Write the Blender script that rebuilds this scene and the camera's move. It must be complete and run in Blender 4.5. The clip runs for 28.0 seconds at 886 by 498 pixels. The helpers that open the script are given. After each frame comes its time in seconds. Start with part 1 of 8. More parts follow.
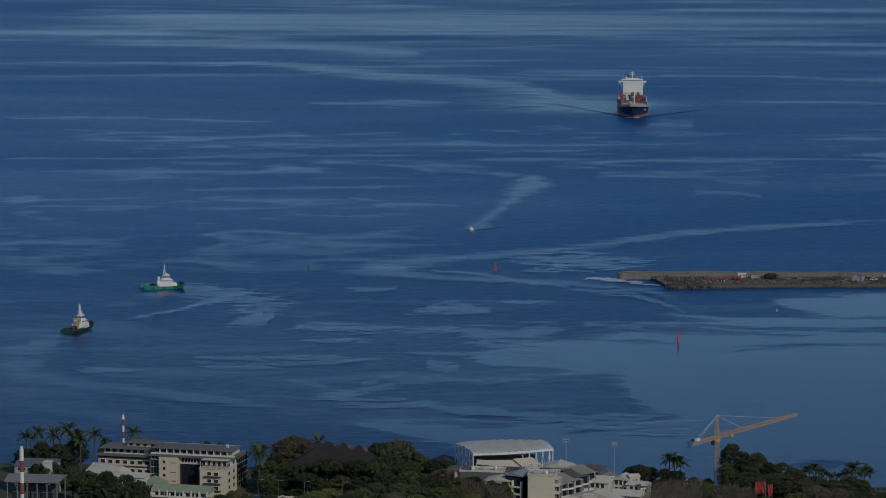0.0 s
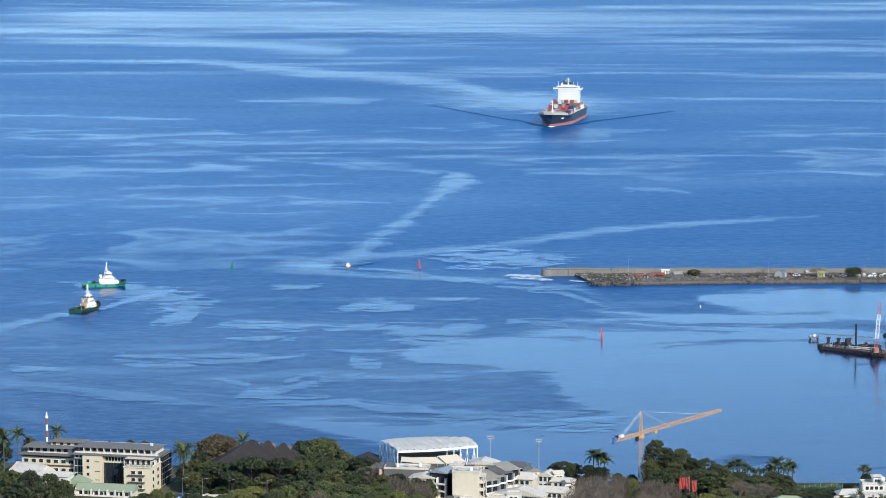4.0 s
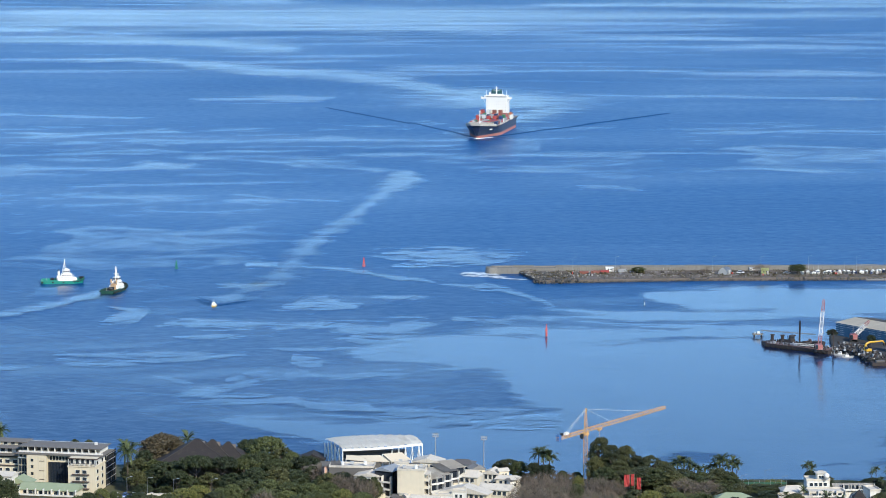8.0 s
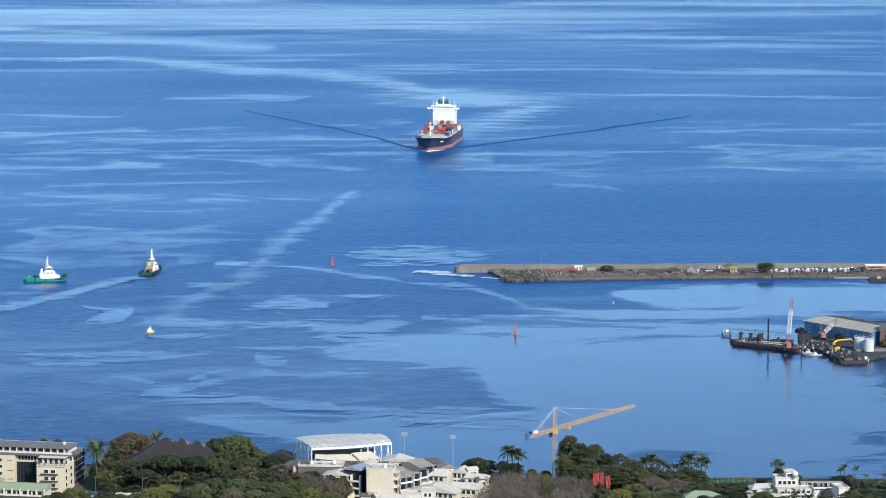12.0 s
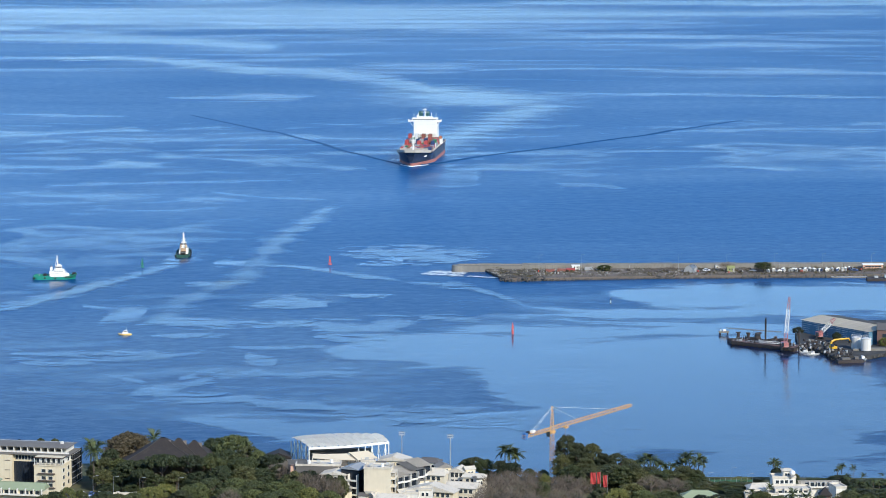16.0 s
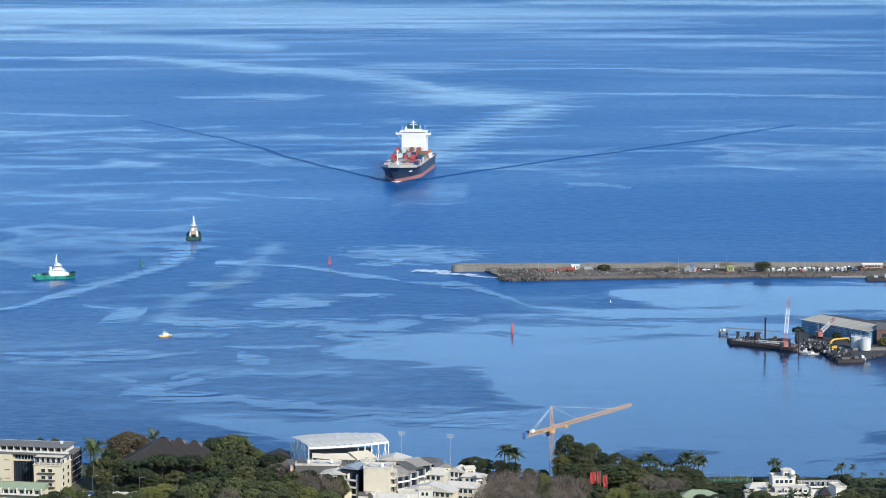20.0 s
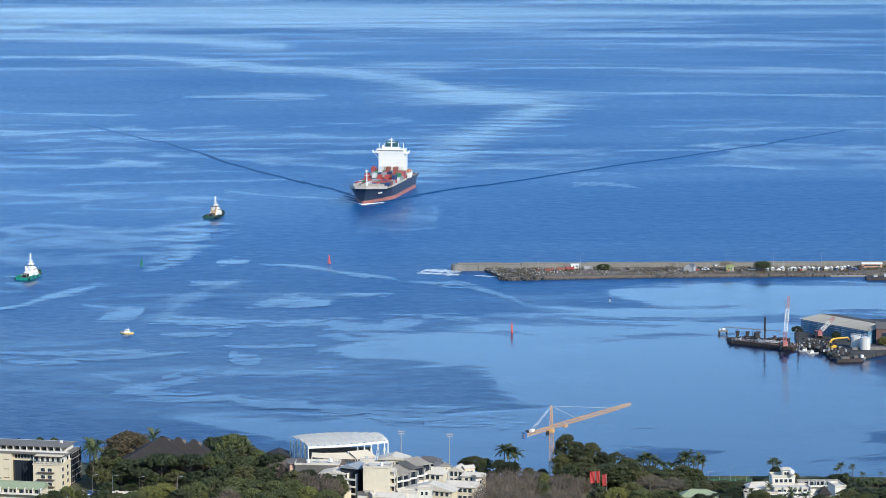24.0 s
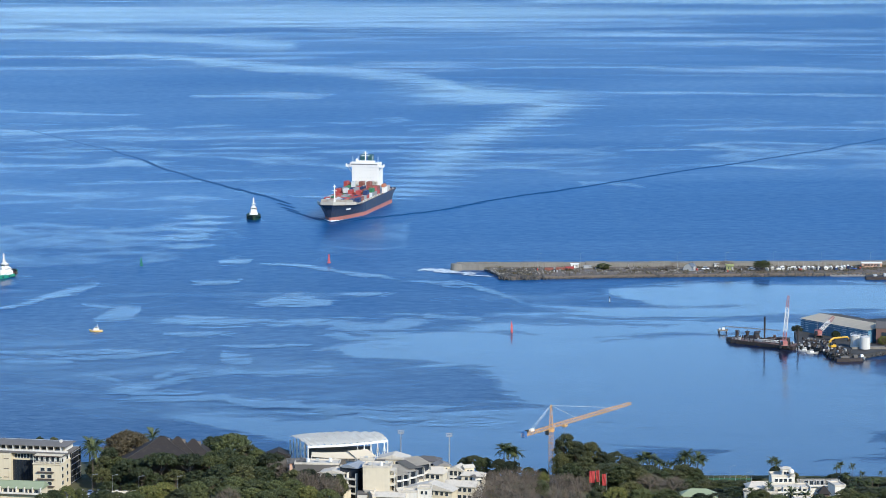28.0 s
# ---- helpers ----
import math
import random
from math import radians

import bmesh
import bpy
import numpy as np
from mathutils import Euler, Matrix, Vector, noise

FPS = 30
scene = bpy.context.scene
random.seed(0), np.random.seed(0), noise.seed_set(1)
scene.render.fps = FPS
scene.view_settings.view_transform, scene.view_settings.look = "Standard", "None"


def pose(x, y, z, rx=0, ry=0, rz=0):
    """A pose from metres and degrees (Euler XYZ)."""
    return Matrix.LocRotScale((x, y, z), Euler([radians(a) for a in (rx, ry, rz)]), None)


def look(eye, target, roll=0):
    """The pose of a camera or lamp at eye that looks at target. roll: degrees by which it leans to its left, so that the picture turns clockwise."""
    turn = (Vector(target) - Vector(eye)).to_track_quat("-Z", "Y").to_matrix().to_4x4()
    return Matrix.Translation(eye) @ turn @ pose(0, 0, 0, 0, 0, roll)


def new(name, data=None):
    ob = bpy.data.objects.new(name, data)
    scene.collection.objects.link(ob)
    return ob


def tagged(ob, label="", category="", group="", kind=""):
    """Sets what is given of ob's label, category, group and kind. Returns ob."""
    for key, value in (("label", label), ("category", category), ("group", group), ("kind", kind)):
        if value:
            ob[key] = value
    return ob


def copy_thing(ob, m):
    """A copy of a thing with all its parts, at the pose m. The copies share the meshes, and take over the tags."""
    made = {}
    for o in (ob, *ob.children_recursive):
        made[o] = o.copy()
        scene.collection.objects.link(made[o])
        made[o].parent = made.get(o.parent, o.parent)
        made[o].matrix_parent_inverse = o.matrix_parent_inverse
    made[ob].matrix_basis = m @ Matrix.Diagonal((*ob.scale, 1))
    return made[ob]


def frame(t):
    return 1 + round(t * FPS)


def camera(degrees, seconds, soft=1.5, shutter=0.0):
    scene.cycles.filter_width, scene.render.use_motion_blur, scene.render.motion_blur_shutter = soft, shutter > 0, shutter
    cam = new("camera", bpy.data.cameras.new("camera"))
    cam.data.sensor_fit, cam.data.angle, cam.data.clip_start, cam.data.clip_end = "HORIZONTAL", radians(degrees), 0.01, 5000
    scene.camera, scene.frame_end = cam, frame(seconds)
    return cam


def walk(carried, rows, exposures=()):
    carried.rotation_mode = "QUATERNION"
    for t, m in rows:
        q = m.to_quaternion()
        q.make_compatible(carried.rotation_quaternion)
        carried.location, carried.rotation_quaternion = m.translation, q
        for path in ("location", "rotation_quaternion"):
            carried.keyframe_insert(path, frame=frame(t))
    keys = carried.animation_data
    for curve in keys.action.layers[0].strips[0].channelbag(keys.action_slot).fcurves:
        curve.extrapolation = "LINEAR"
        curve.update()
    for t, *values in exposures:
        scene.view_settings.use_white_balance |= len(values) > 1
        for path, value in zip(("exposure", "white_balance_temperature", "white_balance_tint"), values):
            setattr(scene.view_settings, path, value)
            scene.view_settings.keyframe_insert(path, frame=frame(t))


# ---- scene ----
EYE = 237.0
cam = camera(16.4, 28.0, soft=0.9)
walk(cam, [
    (0, pose(0, 0, EYE, 82.601, 0, 3.130)),
    (0.5, pose(0, 0, EYE, 82.598, 0, 2.929)),
    (1, pose(0, 0, EYE, 82.592, 0, 2.717)),
    (1.5, pose(0, 0, EYE, 82.586, 0, 2.515)),
    (2, pose(0, 0, EYE, 82.575, 0, 2.335)),
    (2.5, pose(0, 0, EYE, 82.570, 0, 2.166)),
    (3, pose(0, 0, EYE, 82.560, 0, 1.996)),
    (3.5, pose(0, 0, EYE, 82.555, 0, 1.847)),
    (5.5, pose(0, 0, EYE, 82.534, 0, 1.264)),
    (6, pose(0, 0, EYE, 82.529, 0, 1.136)),
    (6.5, pose(0, 0, EYE, 82.523, 0, 1.012)),
    (7, pose(0, 0, EYE, 82.520, 0, 0.892)),
    (7.5, pose(0, 0, EYE, 82.516, 0, 0.770)),
    (8, pose(0, 0, EYE, 82.513, 0, 0.656)),
    (8.5, pose(0, 0, EYE, 82.510, 0, 0.552)),
    (9, pose(0, 0, EYE, 82.507, 0, 0.446)),
    (9.5, pose(0, 0, EYE, 82.505, 0, 0.366)),
    (10, pose(0, 0, EYE, 82.500, 0, 0.285)),
    (10.5, pose(0, 0, EYE, 82.498, 0, 0.216)),
    (11, pose(0, 0, EYE, 82.496, 0, 0.154)),
    (11.5, pose(0, 0, EYE, 82.493, 0, 0.106)),
    (12, pose(0, 0, EYE, 82.491, 0, 0.069)),
    (12.5, pose(0, 0, EYE, 82.488, 0, 0.042)),
    (14.5, pose(0, 0, EYE, 82.482, 0, 0.021)),
    (17, pose(0, 0, EYE, 82.478, 0, 0.018)),
    (20, pose(0, 0, EYE, 82.473, 0, 0.014)),
    (24, pose(0, 0, EYE, 82.461, 0, 0.005)),
    (28, pose(0, 0, EYE, 82.451, 0, 0.000)),
], exposures=[(0, -1.26, 6000, 7), (0.25, -0.79, 6000, 7), (0.5, -0.26, 6000, 7), (0.75, 0.21, 6000, 7), (1.0, 0.54, 6000, 7), (1.3, 0.61, 6000, 7), (28, 0.61, 6000, 7)])

# ---- light ----
SUN_EL, SUN_AZ = 32.0, 146.0          # degrees; azimuth clockwise from +Y
world = bpy.data.worlds.new("sky")
scene.world = world
world.use_nodes = True
wn = world.node_tree.nodes
sky = wn.new("ShaderNodeTexSky")
sky.sky_type, sky.sun_disc = "NISHITA", False
sky.sun_elevation, sky.sun_rotation = radians(SUN_EL), radians(SUN_AZ)
sky.air_density, sky.dust_density, sky.ozone_density = 1.0, 0.0, 6.5
wn["Background"].inputs["Strength"].default_value = 0.15
world.node_tree.links.new(sky.outputs[0], wn["Background"].inputs["Color"])

sun_data = bpy.data.lights.new("sun", "SUN")
sun_data.energy, sun_data.angle, sun_data.color = 3.5, radians(0.53), (1.0, 0.90, 0.74)
sun = new("sun", sun_data)
sun.matrix_world = look((500, -300, 800), (500 - math.sin(radians(SUN_AZ)) * math.cos(radians(SUN_EL)),
                                           -300 - math.cos(radians(SUN_AZ)) * math.cos(radians(SUN_EL)),
                                           800 - math.sin(radians(SUN_EL))))


# ---- materials ----
class Nodes:
    """A small builder for node materials."""

    def __init__(self, name):
        self.mat = bpy.data.materials.new(name)
        self.mat.use_nodes = True
        self.n, self.l = self.mat.node_tree.nodes, self.mat.node_tree.links
        self.bsdf = self.n["Principled BSDF"]
        self.out = self.n["Material Output"]

    def add(self, kind, props=(), **ins):
        node = self.n.new("ShaderNode" + kind)
        for key, value in props:
            if key == "data_type":
                node.data_type = value
            elif key == "blend_type":
                node.blend_type = value
            elif key == "operation":
                node.operation = value
            elif key == "use_clamp":
                node.use_clamp = value
        for key, value in ins.items():
            key = key.replace("_", " ")
            self.put(node.inputs[int(key[1:])] if key[0] == "i" and key[1:].isdigit() else node.inputs[key], value)
        return node

    def put(self, socket, value):
        if isinstance(value, bpy.types.NodeSocket):
            self.l.new(value, socket)
        elif isinstance(value, bpy.types.Node):
            self.l.new(value.outputs[0], socket)
        else:
            socket.default_value = value

    def coords(self, scale=(1, 1, 1), kind="Object", loc=(0, 0, 0)):
        c = self.add("TexCoord").outputs[kind]
        return self.add("Mapping", i0=c, Location=loc, Scale=scale).outputs[0]

    def noise(self, scale, vec=None, detail=3.0, rough=0.55, dist=0.0):
        vec = vec or self.coords()
        return self.add("TexNoise", Vector=vec, Scale=scale, Detail=detail, Roughness=rough, Distortion=dist).outputs["Fac"]

    def ramp(self, fac, *stops):
        node = self.add("ValToRGB", Fac=fac)
        el = node.color_ramp.elements
        while len(el) < len(stops):
            el.new(0.5)
        for e, (p, c) in zip(el, stops):
            e.position = p
            e.color = (*c, 1) if isinstance(c, (tuple, list)) else (c, c, c, 1)
        return node.outputs[0]

    def mix(self, fac, a, b, blend="MIX"):
        node = self.add("Mix", [("data_type", "RGBA"), ("blend_type", blend)])
        self.put(node.inputs[0], fac)
        for s, v in ((6, a), (7, b)):
            self.put(node.inputs[s], (*v, 1) if isinstance(v, tuple) and len(v) == 3 else v)
        return node.outputs[2]

    def math(self, op, a, b=0.0, c=0.0, clamp=False):
        node = self.add("Math", [("operation", op), ("use_clamp", clamp)])
        for s, v in enumerate((a, b, c)):
            self.put(node.inputs[s], v)
        return node.outputs[0]

    def bump(self, height, strength=0.3, distance=0.1):
        self.put(self.bsdf.inputs["Normal"], self.add("Bump", Strength=strength, Distance=distance, Height=height).outputs[0])

    def set(self, **ins):
        for key, value in ins.items():
            value = (*value, 1) if isinstance(value, tuple) and len(value) == 3 else value
            self.put(self.bsdf.inputs[key.replace("_", " ")], value)
        return self.mat


def surface(name, base, vary=0.25, grain=1.5, rough=0.7, metal=0.0, bump=0.15, stain=None, per_piece=0.0, streaks=0.0):
    """Paint, stone, roofing and the like: colour varied at two scales, with stains and fine relief."""
    m = Nodes(name)
    fine, broad = m.noise(grain, detail=5), m.noise(grain * 0.13, detail=3)
    dark = tuple(c * (1 - vary) for c in base)
    light = tuple(min(1, c * (1 + vary * 0.6)) for c in base)
    col = m.mix(m.math("ADD", m.math("MULTIPLY", fine, 0.5), m.math("MULTIPLY", broad, 0.5)), dark, light)
    if stain:
        mask = m.ramp(m.noise(grain * 0.3, detail=6, rough=0.65), (0.52, 0.0), (0.7, 0.75))
        col = m.mix(mask, col, stain)
    if streaks:
        mask = m.ramp(m.noise(1.0, m.coords((1.6, 1.6, 0.12)), detail=4), (0.5, 0.0), (0.72, streaks))
        col = m.mix(mask, col, tuple(c * 0.45 for c in base))
    if per_piece:
        rnd = m.add("ObjectInfo").outputs["Random"]
        col = m.mix(1.0, col, m.ramp(rnd, (0.0, 1 - per_piece), (1.0, 1.0)), "MULTIPLY")
    if bump:
        m.bump(fine, bump, 0.05)
    return m.set(Base_Color=col, Roughness=rough, Metallic=metal)


def plain(name, base, rough=0.6, metal=0.0):
    m = Nodes(name)
    f = m.noise(2.0, detail=4)
    return m.set(Base_Color=m.mix(f, tuple(c * 0.85 for c in base), tuple(min(1, c * 1.1) for c in base)), Roughness=rough, Metallic=metal)


def water_nodes(m):
    """Sea water: its deep colour, darkened towards the town, and the height of its waves and ripples."""
    col = m.mix(m.noise(0.006, m.coords((0.35, 1, 1)), detail=4), WATER_A, WATER_B)
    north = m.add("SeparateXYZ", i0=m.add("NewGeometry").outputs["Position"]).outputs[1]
    far_bright = m.math("MULTIPLY_ADD", north, 1 / 650.0, -1250.0 / 650.0, clamp=True)     # weaker sky reflection near the town, put into the colour
    col = m.mix(far_bright, m.mix(0.72, col, (0.001, 0.020, 0.078)), col)
    swell = m.noise(0.10, m.coords((0.7, 1, 1)), detail=4, rough=0.6)
    ripple = m.noise(0.36, m.coords((0.8, 1, 1)), detail=3, rough=0.6)
    wav = m.math("ADD", m.math("MULTIPLY", swell, 0.75), m.math("MULTIPLY", ripple, 0.25))
    return col, wav


WATER_A, WATER_B = (0.002, 0.066, 0.20), (0.004, 0.086, 0.25)


def sea_material():
    m = Nodes("sea_water")
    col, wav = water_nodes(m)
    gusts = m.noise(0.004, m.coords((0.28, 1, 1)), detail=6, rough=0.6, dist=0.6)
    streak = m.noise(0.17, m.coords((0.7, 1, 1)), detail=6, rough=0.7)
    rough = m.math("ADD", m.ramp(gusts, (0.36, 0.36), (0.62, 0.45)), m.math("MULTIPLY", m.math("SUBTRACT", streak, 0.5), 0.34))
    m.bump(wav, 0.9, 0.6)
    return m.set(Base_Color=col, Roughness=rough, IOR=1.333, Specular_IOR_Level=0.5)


def film_surface(m, mask, rough, wav, bump):
    """A smooth film on the sea: it only adds a clearer gloss, by Fresnel, and lets the water below show."""
    m.bump(wav, bump, 0.4)
    m.set(Base_Color=(0.93, 0.96, 1.0), Metallic=1.0, Roughness=rough)
    gloss = m.math("MULTIPLY", m.add("Fresnel", IOR=1.333).outputs[0], mask, clamp=True)
    mixed = m.add("MixShader", i0=gloss, i1=m.add("BsdfTransparent").outputs[0], i2=m.bsdf.outputs[0])
    m.l.new(mixed.outputs[0], m.out.inputs["Surface"])
    return m.mat


def slick_material(name, rough, foam=0.0, cover=1.0, edge=0.26, stretch=(0.04, 0.045), soft=0.9, ripples=0.9, mottle=0.35, gain=1.45, torn=3.2, cap=1.45, ends=9.0, fixed=False):
    """Smooth water: the sky lies in it clearer than in the ruffled sea; its ragged edges fade out. v runs from 0 to 1 across.
    fixed: the raggedness stays where it is in the sea, so that neighbouring patches run into each other."""
    m = Nodes(name)
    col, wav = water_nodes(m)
    uv = m.add("SeparateXYZ", i0=m.add("TexCoord").outputs["UV"])
    v = m.math("SUBTRACT", 1.0, m.math("ABSOLUTE", m.math("MULTIPLY_ADD", uv.outputs[1], 2.0, -1.0)))
    u = m.math("MULTIPLY", m.math("MINIMUM", uv.outputs[0], m.math("SUBTRACT", 1.0, uv.outputs[0])), ends, clamp=True)
    inside = m.math("MULTIPLY", m.math("MINIMUM", m.math("MULTIPLY", v, gain), cap), u)
    if fixed:
        base = m.add("NewGeometry").outputs["Position"]
    else:
        each = m.math("MULTIPLY", m.add("ObjectInfo").outputs["Random"], 900.0)
        base = m.add("VectorMath", i0=m.add("TexCoord").outputs["Object"], i1=m.add("CombineXYZ", i0=each, i1=each).outputs[0]).outputs[0]

    def place(x, y):
        return m.add("Mapping", i0=base, Scale=(x, y, 1.0)).outputs[0]

    rag = m.noise(1.0, place(*stretch), detail=9, rough=0.62, dist=1.1)
    rip = m.noise(1.0, place(0.08, 0.24), detail=4, rough=0.65)
    mask = m.math("ADD", m.math("MULTIPLY", inside, 0.9), m.math("MULTIPLY", m.math("SUBTRACT", rag, 0.5), torn))
    mask = m.math("ADD", mask, m.math("MULTIPLY", m.math("SUBTRACT", rip, 0.5), ripples))
    breath = m.ramp(m.noise(1.0, place(stretch[0] * 0.9, stretch[1] * 2.2), detail=6, rough=0.62), (0.33, 1.0 - mottle), (0.6, 1.0))
    mask = m.math("MULTIPLY", m.math("MULTIPLY", m.ramp(mask, (edge, 0.0), (edge + soft * 0.5, 0.5), (edge + soft, 1.0)), cover), breath)
    mask = m.math("MULTIPLY", mask, m.math("MULTIPLY", m.math("MULTIPLY", v, 5.0, clamp=True), m.math("MULTIPLY", u, 3.0, clamp=True)))
    if not foam:
        return film_surface(m, mask, rough, wav, 0.15)
    fo = m.noise(1.0, place(0.25, 0.5), detail=6, rough=0.7)
    col = m.mix(m.math("MULTIPLY", m.ramp(fo, (0.3, 0.0), (0.5, 1.0)), foam), col, (0.7, 0.76, 0.78))
    m.bump(wav, 0.15, 0.4)
    m.set(Base_Color=col, Roughness=rough, IOR=1.333)
    mixed = m.add("MixShader", i0=mask, i1=m.add("BsdfTransparent").outputs[0], i2=m.bsdf.outputs[0])
    m.l.new(mixed.outputs[0], m.out.inputs["Surface"])
    return m.mat


def marbled_material(name, rough, scale, stretch, cut, cover, rag=0.12, ripples=0.14):
    """Films of smooth water drawn out by wind and current into marbled threads and patches."""
    m = Nodes(name)
    wav = water_nodes(m)[1]
    uv = m.add("SeparateXYZ", i0=m.add("TexCoord").outputs["UV"])
    rim = [m.math("MULTIPLY", m.math("MINIMUM", c, m.math("SUBTRACT", 1.0, c)), 6.0, clamp=True) for c in uv.outputs[:2]]
    rim = m.math("MULTIPLY", rim[0], rim[1])
    big = m.noise(scale, m.coords((stretch, 1, 1)), detail=9, rough=0.52, dist=1.4)
    fine = m.noise(scale * 4, m.coords((stretch * 0.35, 1, 1)), detail=7, rough=0.6, dist=0.5)
    where = m.noise(scale * 0.25, m.coords((stretch, 1, 1), loc=(31, 7, 0)), detail=2)
    v = m.math("ADD", m.math("MULTIPLY", big, 0.8), m.math("MULTIPLY", fine, 0.2))
    v = m.math("ADD", v, m.math("MULTIPLY", m.math("SUBTRACT", where, 0.5), 0.28))
    rip = m.noise(0.13, m.coords((0.8, 1, 1)), detail=3, rough=0.6)
    v = m.math("ADD", v, m.math("MULTIPLY", m.math("SUBTRACT", rip, 0.5), ripples))
    v = m.math("SUBTRACT", v, m.math("MULTIPLY", m.math("SUBTRACT", 1.0, rim), 0.25))
    mask = m.math("MULTIPLY", m.ramp(v, (cut, 0.0), (cut + rag, 1.0)), cover)
    breath = m.noise(0.16, m.coords((0.3, 1, 1)), detail=4, rough=0.6)
    mask = m.math("MULTIPLY", mask, m.ramp(breath, (0.36, 0.84), (0.58, 1.0)))
    return film_surface(m, mask, rough, wav, 0.2)


SEA = sea_material()
MARBLED = marbled_material("marbled_slick_water", 0.17, 0.017, 0.8, 0.485, 0.55, 0.14)
FAR_MARBLED = marbled_material("far_streaked_water", 0.25, 0.007, 0.3, 0.5, 0.65, 0.16)
SPARSE = marbled_material("sparse_slick_water", 0.19, 0.014, 0.6, 0.5, 0.7, 0.18)
BAND = slick_material("calm_far_water", 0.19, cover=0.5, edge=0.05, stretch=(0.0012, 0.007), soft=1.3, ripples=0.3, mottle=0.45, torn=4.0)
STREAK = slick_material("far_streak_water", 0.22, cover=0.5, edge=0.42, stretch=(0.008, 0.045), soft=0.8, torn=5.0)
SLICK = slick_material("slick_water", 0.15, cover=0.88, edge=0.42, stretch=(0.035, 0.07), soft=0.55, mottle=0.3, torn=5.5)
FAINT = slick_material("faint_slick_water", 0.17, cover=0.78, edge=0.42, stretch=(0.05, 0.1), soft=0.6, ripples=1.2, torn=5.5)
CALM = slick_material("calm_harbour_water", 0.15, cover=1.05, edge=0.3, stretch=(0.011, 0.03), soft=1.3, ripples=1.0, mottle=0.12, gain=2.7, torn=4.4, cap=2.4)
WASH = slick_material("churned_water", 0.17, cover=0.6, edge=0.2, stretch=(0.02, 0.06), soft=1.0, ripples=0.8, torn=2.4, ends=2.3, fixed=True)
OLD_WASH = slick_material("old_wake_water", 0.17, cover=0.65, edge=0.3, stretch=(0.03, 0.06), soft=0.8, ripples=1.0, torn=3.6)
CHURN = slick_material("fresh_churned_water", 0.16, cover=0.7, edge=0.22, stretch=(0.05, 0.08), soft=0.8, ends=2.5, fixed=True)
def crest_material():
    m = Nodes("shade_darkened_wave_water")
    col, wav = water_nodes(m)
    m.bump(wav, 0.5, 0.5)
    # The dimmer sky on the crest's near face is mixed in as darker colour.
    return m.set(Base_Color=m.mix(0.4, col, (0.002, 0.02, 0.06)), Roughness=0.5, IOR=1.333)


SLICK_SOFT = slick_material("old_wash_water", 0.2, cover=0.55, edge=0.25, stretch=(0.014, 0.035), soft=1.1, torn=4.0)
CREST = crest_material()
FOAM = slick_material("foam", 0.5, foam=1.0, edge=0.4, stretch=(0.12, 0.3), soft=0.3)
LEE = slick_material("lee_water", 0.1, cover=0.6, edge=0.15, stretch=(0.05, 0.05), soft=1.1, ripples=0.5, torn=1.2, ends=2.5)
SHIP_LEE = slick_material("smooth_water_by_ship", 0.17, cover=0.38, edge=0.4, stretch=(0.02, 0.02), soft=1.5, ripples=0.8, torn=3.0)


# ---- mesh helpers ----
def mesh_of(bm, name, material, smooth=False):
    me = bpy.data.meshes.new(name)
    bmesh.ops.recalc_face_normals(bm, faces=bm.faces)
    bm.to_mesh(me)
    bm.free()
    for mat in (material if isinstance(material, (list, tuple)) else [material]):
        me.materials.append(mat)
    if smooth:
        for p in me.polygons:
            p.use_smooth = True
    return me


def part(name, bm, material, parent, label="", smooth=False):
    ob = new(name, mesh_of(bm, name, material, smooth) if isinstance(bm, bmesh.types.BMesh) else bm)
    ob.parent = parent
    return tagged(ob, label)


def thing(name, m, label, category, group="", kind=""):
    ob = new(name)
    ob.empty_display_size = 0.5
    ob.matrix_world = m
    return tagged(ob, label, category, group, kind)


def box(bm, c, s, rz=0.0, taper=1.0, slot=0, bevel=0.0):
    """A box with its base centre at c."""
    m = Matrix.Translation(c) @ Matrix.Rotation(radians(rz), 4, "Z")
    vs = []
    for z, k in ((0, 1.0), (s[2], taper)):
        for x, y in ((-1, -1), (1, -1), (1, 1), (-1, 1)):
            vs.append(bm.verts.new(m @ Vector((x * s[0] / 2 * k, y * s[1] / 2 * k, z))))
    fs = [bm.faces.new([vs[i] for i in f]) for f in
          ((3, 2, 1, 0), (4, 5, 6, 7), (0, 1, 5, 4), (1, 2, 6, 5), (2, 3, 7, 6), (3, 0, 4, 7))]
    for f in fs:
        f.material_index = slot
    if bevel:
        edges = list({e for f in fs for e in f.edges})
        bmesh.ops.bevel(bm, geom=edges, offset=bevel, segments=1, affect="EDGES")
    return bm


def tube(bm, a, b, r, r2=None, sides=8, slot=0):
    """A round bar from a to b."""
    a, b = Vector(a), Vector(b)
    q = (b - a).to_track_quat("Z", "Y").to_matrix()
    rings = []
    for p, rad in ((a, r), (b, r if r2 is None else r2)):
        rings.append([bm.verts.new(p + q @ Vector((rad * math.cos(k * math.tau / sides), rad * math.sin(k * math.tau / sides), 0))) for k in range(sides)])
    for k in range(sides):
        f = bm.faces.new((rings[0][k], rings[0][(k + 1) % sides], rings[1][(k + 1) % sides], rings[1][k]))
        f.material_index = slot
    for ring in (rings[0][::-1], rings[1]):
        bm.faces.new(ring).material_index = slot
    return bm


